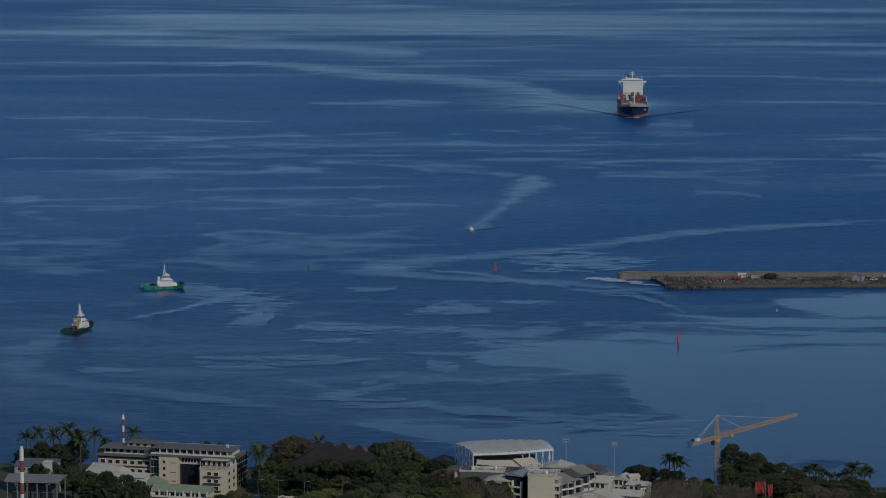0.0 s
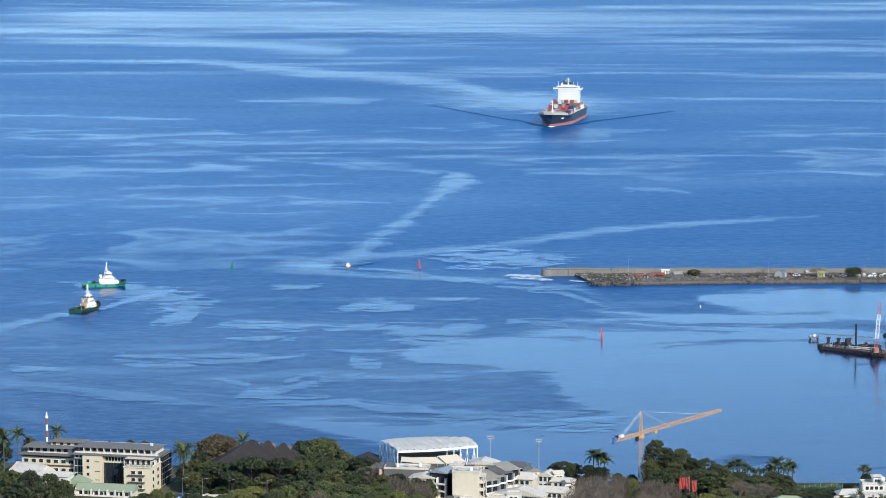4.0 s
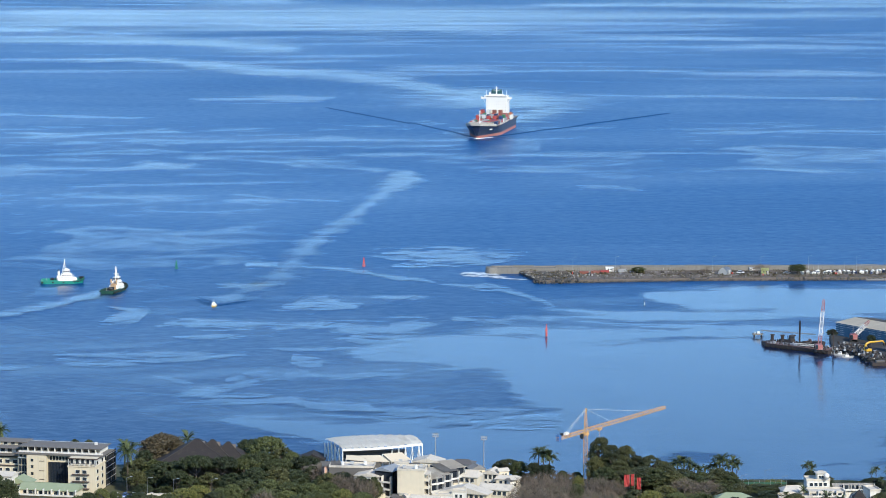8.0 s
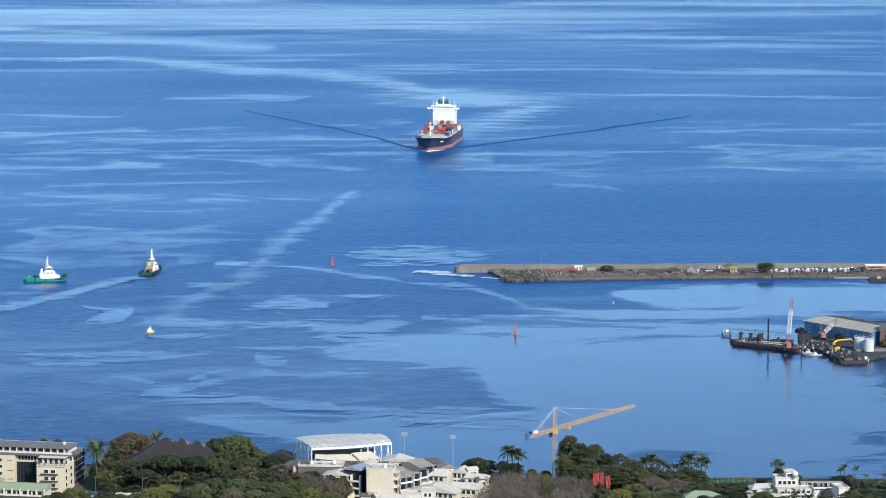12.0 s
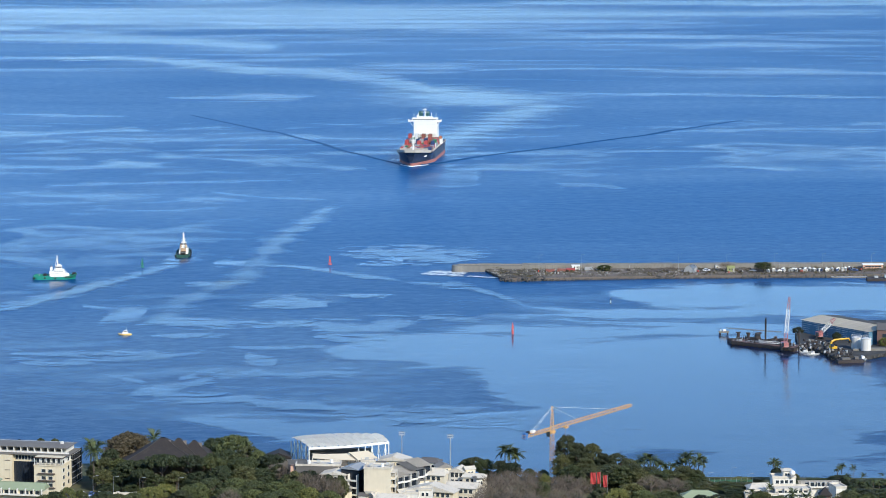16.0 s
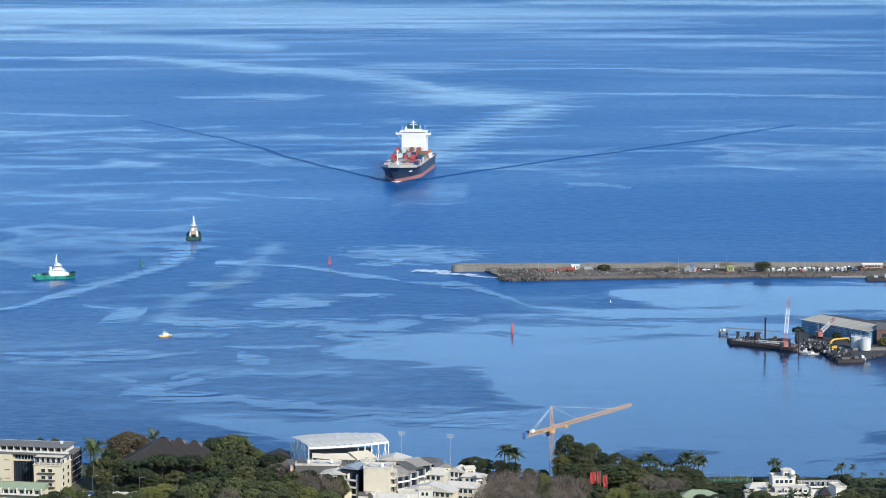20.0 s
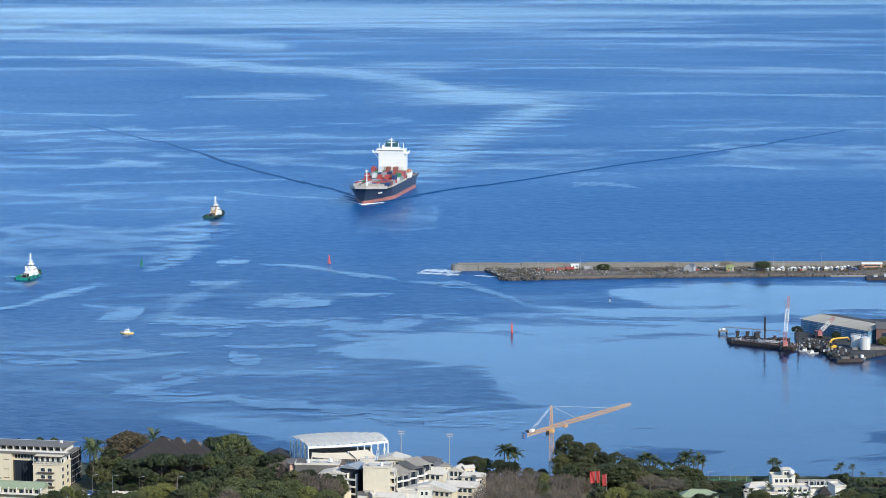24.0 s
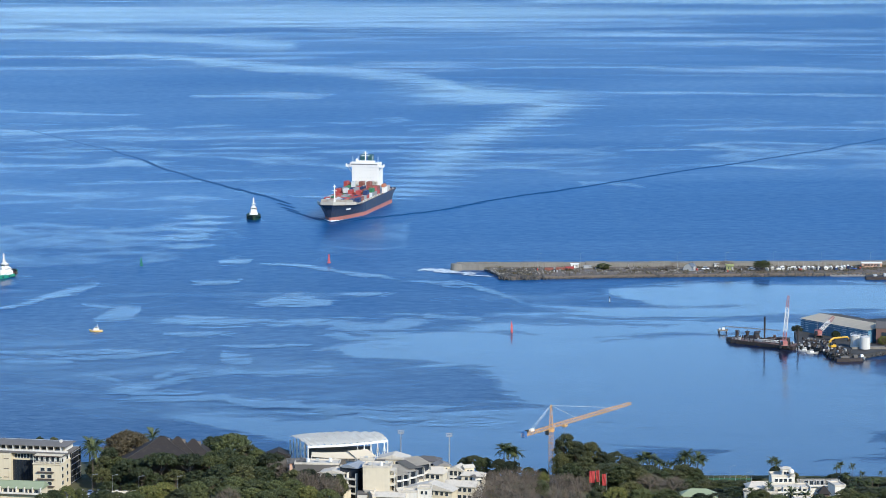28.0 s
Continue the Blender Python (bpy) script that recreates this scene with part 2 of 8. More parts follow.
def prism(bm, pts, z0, z1, slot=0):
    """An upright block over a plan outline."""
    lo = [bm.verts.new((x, y, z0)) for x, y in pts]
    hi = [bm.verts.new((x, y, z1)) for x, y in pts]
    n = len(pts)
    for k in range(n):
        bm.faces.new((lo[k], lo[(k + 1) % n], hi[(k + 1) % n], hi[k])).material_index = slot
    bm.faces.new(lo[::-1]).material_index = slot
    bm.faces.new(hi).material_index = slot
    return bm


def gable(bm, c, s, rise, rz=0.0, slot=0, hip=0.0):
    """A ridged roof over a rectangle, with eaves; the ridge runs along x. hip: how far the ends lean in."""
    m = Matrix.Translation(c) @ Matrix.Rotation(radians(rz), 4, "Z")
    x, y = s[0] / 2, s[1] / 2
    t = 0.15
    pts = [(-x, -y, 0), (x, -y, 0), (x, y, 0), (-x, y, 0), (-x + hip, 0, rise), (x - hip, 0, rise),
           (-x, -y, -t), (x, -y, -t), (x, y, -t), (-x, y, -t)]
    v = [bm.verts.new(m @ Vector(p)) for p in pts]
    for f in ((0, 1, 5, 4), (2, 3, 4, 5), (1, 2, 5), (3, 0, 4), (6, 7, 1, 0), (7, 8, 2, 1), (8, 9, 3, 2), (9, 6, 0, 3), (9, 8, 7, 6)):
        bm.faces.new([v[i] for i in f]).material_index = slot
    return bm


def B():
    return bmesh.new()


def bezier_line(pts, steps=8):
    """A smooth line through plan points (Catmull-Rom)."""
    p = [Vector(q) for q in pts]
    p = [p[0] * 2 - p[1]] + p + [p[-1] * 2 - p[-2]]
    out = []
    for k in range(1, len(p) - 2):
        for s in range(steps):
            t = s / steps
            out.append(0.5 * ((2 * p[k]) + (p[k + 1] - p[k - 1]) * t + (2 * p[k - 1] - 5 * p[k] + 4 * p[k + 1] - p[k + 2]) * t * t
                              + (3 * p[k] - p[k - 1] - 3 * p[k + 1] + p[k + 2]) * t ** 3))
    return out + [p[-2]]


def ribbon(name, pts, width, z=0.06, across=8, steps=8, level=False):
    """A thin sheet of water along a line on the sea. pts: plan points, or plan points with a width of their own; width in metres, across the line, or
    (level) northwards."""
    own = len(pts[0]) > 2
    line = bezier_line(pts, steps)
    origin = sum((p.to_2d() for p in line), Vector((0, 0))) / len(line)
    verts, faces, uvs = [], [], []
    n = len(line)
    for k, p in enumerate(line):
        d = (line[min(k + 1, n - 1)] - line[max(k - 1, 0)]).to_2d().normalized()
        side = Vector((0, 1)) if level else Vector((-d.y, d.x))
        w = max(2.0, p[2] * width) if own else width * (0.75 + 0.25 * math.sin(k * 1.7))
        for j in range(across + 1):
            q = p.to_2d() - origin + side * w * (j / across - 0.5)
            verts.append((q.x, q.y, 0))
            uvs.append((k / (n - 1), j / across))
    for k in range(n - 1):
        for j in range(across):
            a = k * (across + 1) + j
            faces.append((a, a + across + 1, a + across + 2, a + 1))
    me = bpy.data.meshes.new(name)
    me.from_pydata(verts, [], faces)
    lay = me.uv_layers.new(name="UVMap")
    for lp in me.loops:
        lay.data[lp.index].uv = uvs[lp.vertex_index]
    return me, Vector((origin.x, origin.y, z))


# ---- sea ----
bm = B()
bmesh.ops.create_grid(bm, x_segments=4, y_segments=4, size=30000)
for v in bm.verts:
    v.co.y += 15000
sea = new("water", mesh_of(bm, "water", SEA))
tagged(sea, "blue sea with wind-ruffled surface and smooth slicks", "sea", kind="structure")

MOVES = []          # things that move, with their rows


def drift(ob, origin, vx, vy=0.0, ref=28.0):
    """Carried by the current: where it lies at ref seconds, and metres a second."""
    MOVES.append((ob, [(t, pose(origin.x + vx * (t - ref), origin.y + vy * (t - ref), origin.z)) for t in (0, 9, 18, 28)]))


def slick(pts, width=1.0, mat=SLICK, vx=-1.1, z=0.06, label="smooth pale slick on the ruffled sea", dx=None, level=True):
    """vx: a steady current, in metres a second; dx: how far off to the east it still lies at 0, 8 and 17 s."""
    me, origin = ribbon("slick", pts, width * 1.6, z, level=level)
    me.materials.append(mat)
    ob = new("slick", me)
    ob.location = origin
    tagged(ob, label, "slick", "slicks on the sea", "stuff")
    if dx:
        MOVES.append((ob, [(t, pose(origin.x + d, origin.y, origin.z)) for t, d in zip((0, 8, 17, 28), (*dx, 0.0))]))
    else:
        drift(ob, origin, vx)
    return ob


def slick_field(x0, x1, y0, y1, mat, vx, z, label):
    """One thin sheet that carries the countless small slicks of a stretch of sea."""
    me = bpy.data.meshes.new("slick_field")
    w, d = (x1 - x0) / 2, (y1 - y0) / 2
    me.from_pydata([(-w, -d, 0), (w, -d, 0), (w, d, 0), (-w, d, 0)], [], [(0, 1, 2, 3)])
    lay = me.uv_layers.new(name="UVMap")
    for lp in me.loops:
        lay.data[lp.index].uv = ((0, 0), (1, 0), (1, 1), (0, 1))[lp.vertex_index]
    me.materials.append(mat)
    ob = new("slick_field", me)
    o = Vector(((x0 + x1) / 2, (y0 + y1) / 2, z))
    ob.location = o
    tagged(ob, label, "slick", "slicks on the sea", "stuff")
    drift(ob, o, vx)


slick_field(-700, -60, 1640, 2150, MARBLED, -1.1, 0.07, "marbled films of smooth water on the near sea")
slick_field(-1100, 1100, 2700, 5800, FAR_MARBLED, 0.3, 0.025, "long faint films of smooth water on the open sea")
slick_field(-560, 330, 1180, 1700, SPARSE, -0.7, 0.055, "scattered films of smooth water off the town")
slick_field(-560, 640, 2156, 2694, SPARSE, 0.2, 0.04, "scattered films of smooth water round the shipping channel")
# smooth bands and patches of the near water, drifting slowly
slick([(-148.6, 1313.6, 11), (-138.2, 1324.7, 28), (-125.6, 1336.0, 23), (-112.1, 1353.3, 20), (-92.5, 1362.1, 19), (-72.3, 1365.1, 19), (-57.2, 1368.1, 30), (-40.5, 1365.1, 12)], mat=SLICK, dx=(18.3, 16.3, 9.6), z=0.1263)
slick([(-163.4, 1360.7, 6), (-149.5, 1348.9, 10), (-140.8, 1333.2, 11)], mat=FAINT, dx=(18.1, 16.1, 9.6), z=0.1323)
slick([(-129.7, 1347.5, 12), (-120.9, 1368.1, 22), (-109.6, 1380.1, 11)], mat=SLICK, dx=(18.4, 16.3, 9.7), z=0.1383)
slick([(-103.9, 1414.3, 19), (-96.0, 1395.5, 40), (-87.1, 1398.6, 19)], mat=SLICK, dx=(18.7, 16.6, 9.9), z=0.1443)
slick([(-109.7, 1440.3, 10), (-84.0, 1435.4, 11), (-60.2, 1441.9, 7)], mat=FAINT, dx=(10.7, 8.0, 5.3), z=0.1503)
slick([(-63.3, 1420.7, 10), (-51.7, 1430.5, 13), (-46.0, 1433.7, 7)], mat=FAINT, dx=(10.7, 8.0, 5.3), z=0.1563)
slick([(-146.4, 1507.6, 11), (-136.8, 1518.5, 18), (-119.4, 1513.1, 31), (-102.5, 1513.1, 31), (-82.3, 1504.0, 23), (-63.0, 1509.4, 24), (-40.2, 1498.6, 43), (-18.0, 1504.0, 54), (1.6, 1504.0, 29)], mat=SLICK, dx=(-16.8, -15.4, -7.0), z=0.1623)
slick([(-136.9, 1474.1, 9), (-116.1, 1470.6, 15), (-97.9, 1477.5, 12)], mat=FAINT, dx=(-13.7, -12.3, -5.5), z=0.1683)
slick([(-63.0, 1477.5, 10), (-44.7, 1463.8, 20), (-30.8, 1450.3, 33), (-14.5, 1437.0, 43)], mat=SLICK, dx=(-10.8, -9.4, -4.0), z=0.1743)
slick([(-101.8, 1567.6, 12), (-89.0, 1573.5, 27), (-77.7, 1583.4, 54), (-65.8, 1579.4, 28), (-53.3, 1573.5, 12)], mat=SLICK, dx=(-4.4, -4.4, -2.9), z=0.1803)
slick([(-176.1, 1516.7, 15), (-166.8, 1535.2, 49), (-158.8, 1540.8, 57), (-153.8, 1554.1, 38)], mat=SLICK, dx=(-17.2, -14.3, 2.9), z=0.1863)
slick([(-241.6, 1538.9, 11), (-226.6, 1554.1, 13), (-212.6, 1579.4, 22), (-202.1, 1613.8, 31), (-191.6, 1626.2, 31), (-184.3, 1636.8, 17)], mat=SLICK, dx=(-6.0, -4.5, 0.0), z=0.1923)
slick([(-187.9, 1569.6, 8), (-172.3, 1559.9, 12), (-158.7, 1554.1, 8)], mat=FAINT, dx=(-5.8, -4.3, 0.0), z=0.1983)
slick([(-218.6, 1424.0, 13), (-180.8, 1419.1, 16), (-154.4, 1419.1, 16), (-132.0, 1419.1, 11)], mat=FAINT, dx=(15.9, 13.2, 7.9), z=0.2043)
slick([(-214.8, 1398.6, 19), (-183.1, 1395.5, 22), (-163.2, 1403.3, 13), (-142.7, 1408.0, 13), (-119.4, 1427.2, 11)], mat=FAINT, dx=(15.7, 13.1, 7.8), z=0.2103)
slick([(-128.2, 1730.9, 17), (-118.9, 1735.6, 31), (-107.5, 1733.2, 17)], mat=SLICK, dx=(-6.4, -4.8, -3.2), z=0.2163)
slick([(-107.2, 1728.5, 9), (-71.0, 1707.5, 16), (-44.9, 1678.1, 16), (-18.2, 1658.3, 11)], mat=FAINT, dx=(3.1, 1.6, 0.0), z=0.2223)
slick([(-19.7, 1651.7, 13), (10.9, 1641.0, 23), (25.7, 1613.8, 19), (43.3, 1577.5, 12)], mat=FAINT, dx=(-3.0, -2.4, -1.5), z=0.2283)
slick([(-139.3, 1651.7, 11), (-120.4, 1645.3, 21), (-108.9, 1656.1, 11)], mat=FAINT, dx=(-6.1, -4.6, -3.1), z=0.2343)
slick([(-59.5, 1424.0, 16), (-33.0, 1427.2, 81), (-6.5, 1430.5, 124), (15.0, 1440.3, 159), (37.9, 1395.5, 314), (67.1, 1353.3, 450), (103.6, 1336.0, 532), (151.8, 1321.9, 552), (250.5, 1321.9, 552)], 0.75, mat=CALM, dx=(-15.7, -10.5, -5.2), z=0.100)
slick([(-12.6, 1531.5, 11), (4.5, 1527.7, 22), (21.4, 1520.4, 15)], mat=FAINT, dx=(-2.8, -2.3, -1.4), z=0.2403)
slick([(-55.1, 1609.6, 8), (-37.0, 1603.5, 16), (-23.7, 1609.6, 8)], mat=FAINT, dx=(-3.0, -2.4, -1.5), z=0.2463)
slick([(-152.4, 1308.1, 7), (-136.8, 1310.8, 27), (-120.3, 1304.0, 23), (-98.1, 1299.9, 20), (-75.5, 1287.9, 24), (-53.5, 1278.7, 34), (-24.6, 1265.7, 38), (3.7, 1253.0, 43), (38.4, 1240.6, 37)], mat=SLICK, dx=(17.3, 15.4, 9.1), z=0.2583)
slick([(-128.4, 1263.1, 8), (-84.6, 1243.0, 30), (-41.8, 1212.8, 59), (-0.9, 1189.7, 91), (25.6, 1184.0, 113), (80.6, 1178.4, 123)], 1.45, mat=CALM, dx=(7.0, 5.8, 3.5), z=0.085)
slick([(82.5, 1609.6, 21), (123.4, 1597.4, 81), (167.5, 1593.4, 101), (211.9, 1593.4, 101), (285.9, 1593.4, 101)], mat=CALM, dx=(0.0, 0.0, 0.0), z=0.092)
# long streaks of the open sea
for pts, width in (
        ([(-447.8, 2345.5), (-340.2, 2349.8), (-233.8, 2371.6), (-81.2, 2389.4)], 30),
        ([(-129.6, 2472.5), (7.3, 2477.3), (118.2, 2501.5)], 26),
        ([(-515, 2702.1), (-391.3, 2707.8), (-257.8, 2668.3)], 36),
        ([(-678.4, 3403.3), (-493.2, 3421.4), (-353.9, 3412.3)], 60),
        ([(132.5, 2923.7), (276.6, 2910.4), (452.8, 2871.4)], 50),
        ([(184.9, 2531.2), (291, 2561.6), (402.8, 2551.4)], 40),
        ([(33.4, 3240.6), (159.4, 3257), (271.2, 3232.4)], 50),
        ([(-272.9, 2126.6), (-192.2, 2148.1), (-85.8, 2170)], 34),
        ([(93.3, 2137.3), (120.7, 2133.7), (143, 2112.5)], 30),
        ([(23.2, 2238.6), (48.1, 2246.5), (82.9, 2230.8)], 30),
        ([(129.1, 2362.9), (204.8, 2380.5), (276.5, 2354.2)], 26),
        ([(-392.4, 2051.2), (-338.1, 2067.9), (-271.5, 2084.8)], 24),
        ([(-149.3, 2102), (-116.3, 2067.9), (-62, 2044.6)], 18)):
    slick(pts, width, STREAK, vx=1.3, label="long pale streak of smooth open sea")
for k, pts in enumerate((
        [(-760, 4263, 560), (-457, 4263, 650), (-222, 4249, 640), (12, 4277, 560), (170, 4291, 340), (409, 4320, 200), (760, 4349, 200)],
        [(-640, 3770, 130), (-404, 3766, 154), (-295, 3701, 150), (-216, 3618, 224), (-157, 3578, 80)],
        [(-1000, 4010, 120), (-700, 4000, 160), (-480, 3960, 90)],
        [(97, 4600, 90), (391, 4600, 140), (766, 4590, 140)])):
    slick(pts, 1.0, BAND, vx=1.8, z=0.09 + 0.01 * k, label="broad bright band of calm sea far out")


slick([(-243, 2874, 32), (-193, 2881, 84), (-151, 2881, 97), (-119, 2887, 71), (-96, 2900, 26)], mat=STREAK, vx=1.7, label="long pale streak of smooth open sea")


# ---- container ship ----
NAVY = surface("navy_hull_paint", (0.035, 0.052, 0.09), 0.35, 0.8, 0.45, bump=0.05, stain=(0.10, 0.07, 0.06), streaks=0.3)
BOOT = surface("red_antifouling", (0.40, 0.15, 0.12), 0.3, 0.8, 0.6, bump=0.05, stain=(0.28, 0.16, 0.12))
PALE_DECK = surface("pale_beige_deck_paint", (0.46, 0.42, 0.35), 0.2, 0.8, 0.6, bump=0.05, stain=(0.3, 0.2, 0.14))
WHITE = surface("white_ship_paint", (0.80, 0.775, 0.70), 0.06, 0.6, 0.5, bump=0.03, streaks=0.12)
GREY = surface("grey_deck_paint", (0.42, 0.42, 0.40), 0.2, 0.8, 0.6, bump=0.05, stain=(0.3, 0.22, 0.17))
DECK = surface("rust_red_deck", (0.15, 0.085, 0.065), 0.25, 0.8, 0.75, bump=0.05)
GLASS = plain("dark_window_glass", (0.03, 0.04, 0.05), 0.08)
BLACK = surface("black_rubber", (0.02, 0.02, 0.02), 0.3, 2.0, 0.8)
STEEL = surface("galvanised_steel", (0.45, 0.46, 0.47), 0.15, 2.0, 0.45, 0.6, bump=0.03)
BOX_PAINTS = [surface("container_" + n, c, 0.2, 0.9, 0.55, bump=0.05, per_piece=0.35) for n, c in (
    ("red", (0.48, 0.08, 0.07)), ("orange", (0.52, 0.19, 0.09)), ("brown", (0.28, 0.10, 0.07)), ("white", (0.7, 0.7, 0.68)),
    ("green", (0.05, 0.22, 0.10)), ("blue", (0.03, 0.06, 0.16)), ("grey", (0.35, 0.36, 0.36)))]


def hull_mesh(length, beam, deck_z, bow_rise, rake, fine=0.3, stern=0.85, draft=3.0, slots=(0, 1), boot=2.4, flare=0.55):
    """A ship's hull; its stem stands at y = 0 on the water, the stern at y = length."""
    bm = B()
    rings = []
    n = 22
    for k in range(n + 1):
        s = k / n
        s = s * s * 0.4 + s * 0.6
        half_w = beam / 2 * min(1.0, max(0.004, s / fine)) ** 0.75
        half_d = beam / 2 * min(1.0, (s + 0.02) / (fine * 0.62)) ** 0.55
        if s > 0.88:
            half_w *= 1 - (1 - stern) * ((s - 0.88) / 0.12) * 2.2
            half_d *= 1 - (1 - stern) * ((s - 0.88) / 0.12) * 0.4
        top = deck_z + bow_rise * max(0.0, 1 - s / 0.24) ** 1.3
        lean = rake * max(0.0, 1 - s / 0.25) ** 2
        ring = []
        for z, h, dy in ((-draft, half_w * 0.85, 0.0), (0, half_w, 0.0), (boot, half_w + (half_d - half_w) * 0.12, -lean * 0.1),
                         (boot + (top - boot) * 0.55, half_w + (half_d - half_w) * flare, -lean * 0.5), (top, half_d, -lean)):
            ring.append((bm.verts.new((-h, s * length + dy, z)), bm.verts.new((h, s * length + dy, z))))
        rings.append(ring)
    for a, b in zip(rings, rings[1:]):
        for j in range(4):
            for side in (0, 1):
                bm.faces.new((a[j][side], b[j][side], b[j + 1][side], a[j + 1][side])).material_index = slots[0] if j > 1 else slots[1]
    for ring, flip in ((rings[0], 0), (rings[-1], 1)):
        for j in range(4):
            bm.faces.new((ring[j][0], ring[j][1], ring[j + 1][1], ring[j + 1][0])).material_index = slots[0] if j > 1 else slots[1]
    deck = B()
    for a, b in zip(rings, rings[1:]):
        q = [deck.verts.new(v.co + Vector((0, 0, -0.9))) for v in (a[4][0], b[4][0], b[4][1], a[4][1])]
        deck.faces.new(q)
    return bm, deck


def container_mesh(length=6.06, paint=None):
    """A freight container with ribbed sides and corner posts."""
    bm = B()
    box(bm, (0, 0, 0.12), (2.34, length - 0.1, 2.36))
    for x in (-1.16, 1.16):
        for y in (-length / 2 + 0.08, length / 2 - 0.08):
            box(bm, (x, y, 0), (0.16, 0.16, 2.59))
    for z in (0, 2.46):
        for y in (-length / 2 + 0.06, length / 2 - 0.06):
            box(bm, (0, y, z), (2.2, 0.1, 0.13))
        for x in (-1.17, 1.17):
            box(bm, (x, 0, z), (0.1, length - 0.3, 0.13))
    return mesh_of(bm, "container", paint)


def container_ship():
    ship = thing("container_ship", pose(0, 0, 0), "navy-hulled container ship with white superstructure and red waterline", "ship")
    length, beam = 122.0, 27.0
    bm, deck = hull_mesh(length, beam, 8.6, 3.2, 7.5)
    part("hull", bm, [NAVY, BOOT], ship, "navy hull with a red boot-topping", smooth=False)
    part("deck", deck, DECK, ship)
    # bulwark and breakwater at the bow
    line = []
    for k in range(9):
        u = 0.15 * k / 8
        half = beam / 2 * min(1.0, (u + 0.02) / 0.186) ** 0.55
        line.append((half, u * length - 7.5 * max(0.0, 1 - u / 0.25) ** 2, 8.6 + 3.2 * max(0.0, 1 - u / 0.24) ** 1.3))
    line = [(-h, y, z) for h, y, z in reversed(line)] + line
    bm = B()
    for p, q in zip(line, line[1:]):
        bm.faces.new([bm.verts.new(c) for c in ((p[0], p[1], p[2] - 0.7), (q[0], q[1], q[2] - 0.7), (q[0], q[1] - 0.2, q[2] + 1.3), (p[0], p[1] - 0.2, p[2] + 1.3))])
    bmesh.ops.remove_doubles(bm, verts=bm.verts[:], dist=0.01)
    bmesh.ops.solidify(bm, geom=bm.faces[:], thickness=0.3)
    part("bulwark", bm, PALE_DECK, ship, "pale beige bow bulwark")
    bm = B()
    box(bm, (0, 17.5, 8.2), (21.0, 0.5, 3.6))
    for x in range(-9, 10, 3):
        box(bm, (x, 18.6, 8.2), (0.3, 1.8, 2.8))
    part("breakwater", bm, PALE_DECK, ship)
    bm = B()
    tube(bm, (0, 11.5, 9), (0, 11.5, 22), 0.5, 0.3)
    box(bm, (0, 11.5, 18), (3.2, 0.3, 0.3))
    box(bm, (0, 11.5, 20.6), (1.8, 0.8, 0.6))
    tube(bm, (-0.9, 11.5, 9), (0, 11.5, 16.5), 0.12)
    tube(bm, (0.9, 11.5, 9), (0, 11.5, 16.5), 0.12)
    part("foremast", bm, WHITE, ship, "white foremast")
    for x in (-6, 6):
        bm = B()
        box(bm, (x, 9, 9), (2.2, 2.6, 1.4), bevel=0.2)
        tube(bm, (x - 1.4, 9, 10), (x + 1.4, 9, 10), 0.9)
        part("windlass", bm, GREY, ship)
    # accommodation block
    y0 = 86.0
    bm = B()
    box(bm, (0, y0 + 6.5, 7.6), (16.5, 13, 8.5))
    box(bm, (0.6, y0 + 5.5, 13.0), (18.0, 11, 12.6))
    part("accommodation", bm, WHITE, ship, "white accommodation block of several decks")
    for z in range(15, 27, 3):
        bm = B()
        box(bm, (0.6, y0 + 5.5, z - 1), (18.1, 11.12, 0.1))
        part("deck_edge", bm, WHITE, ship)
    for z in (11.4, 13.9, 16.4, 18.9, 21.4, 23.8):
        for k in range(9):
            bm = B()
            box(bm, (-7.2 + k * 1.9, y0 - 0.06, z - 0.6), (0.36, 0.12, 0.5))
            part("porthole", bm, GREY, ship)
    bm = B()
    box(bm, (0, y0 + 3.6, 25.6), (19.6, 8.0, 2.8))
    part("wheelhouse", bm, WHITE, ship)
    for k in range(15):
        bm = B()
        box(bm, (-8.4 + k * 1.2, y0 - 0.45, 26.9), (0.85, 0.1, 0.75))
        part("bridge_window", bm, GLASS, ship)
    for side in (-1, 1):
        bm = B()
        box(bm, (side * 11.0, y0 + 2.0, 25.4), (3.6, 3.2, 0.4))
        box(bm, (side * 11.0, y0 + 0.5, 25.8), (3.6, 0.15, 1.1))
        box(bm, (side * 12.7, y0 + 2.0, 25.8), (0.15, 3.2, 1.6))
        tube(bm, (side * 11.8, y0 + 2, 25.4), (side * 9.0, y0 + 2, 21.5), 0.22)
        part("bridge_wing", bm, WHITE, ship)
    bm = B()
    box(bm, (0, y0 + 3, 28.4), (12, 5, 1.0))
    tube(bm, (0, y0 + 3, 28.4), (0, y0 + 3, 36), 0.5, 0.25)
    box(bm, (0, y0 + 3, 32.5), (5.5, 0.4, 0.35))
    box(bm, (0, y0 + 2.6, 34.2), (3.4, 0.35, 0.5))
    for x in (-8.5, 8.5, -5, 5):
        tube(bm, (x, y0 + 3, 28.2), (x, y0 + 3, 32.2), 0.16)
    box(bm, (-5.6, y0 + 2, 29.2), (1.6, 1.6, 1.6), bevel=0.4)
    part("radar_mast", bm, WHITE, ship, "white radar mast with scanner bars")
    for x in (-4.6, 0.4):
        bm = B()
        box(bm, (x, y0 + 15, 7), (3.2, 5, 25.4), bevel=0.5)
        part("funnel", bm, plain("funnel_dark_green", (0.03, 0.09, 0.09), 0.5), ship, "dark funnel")
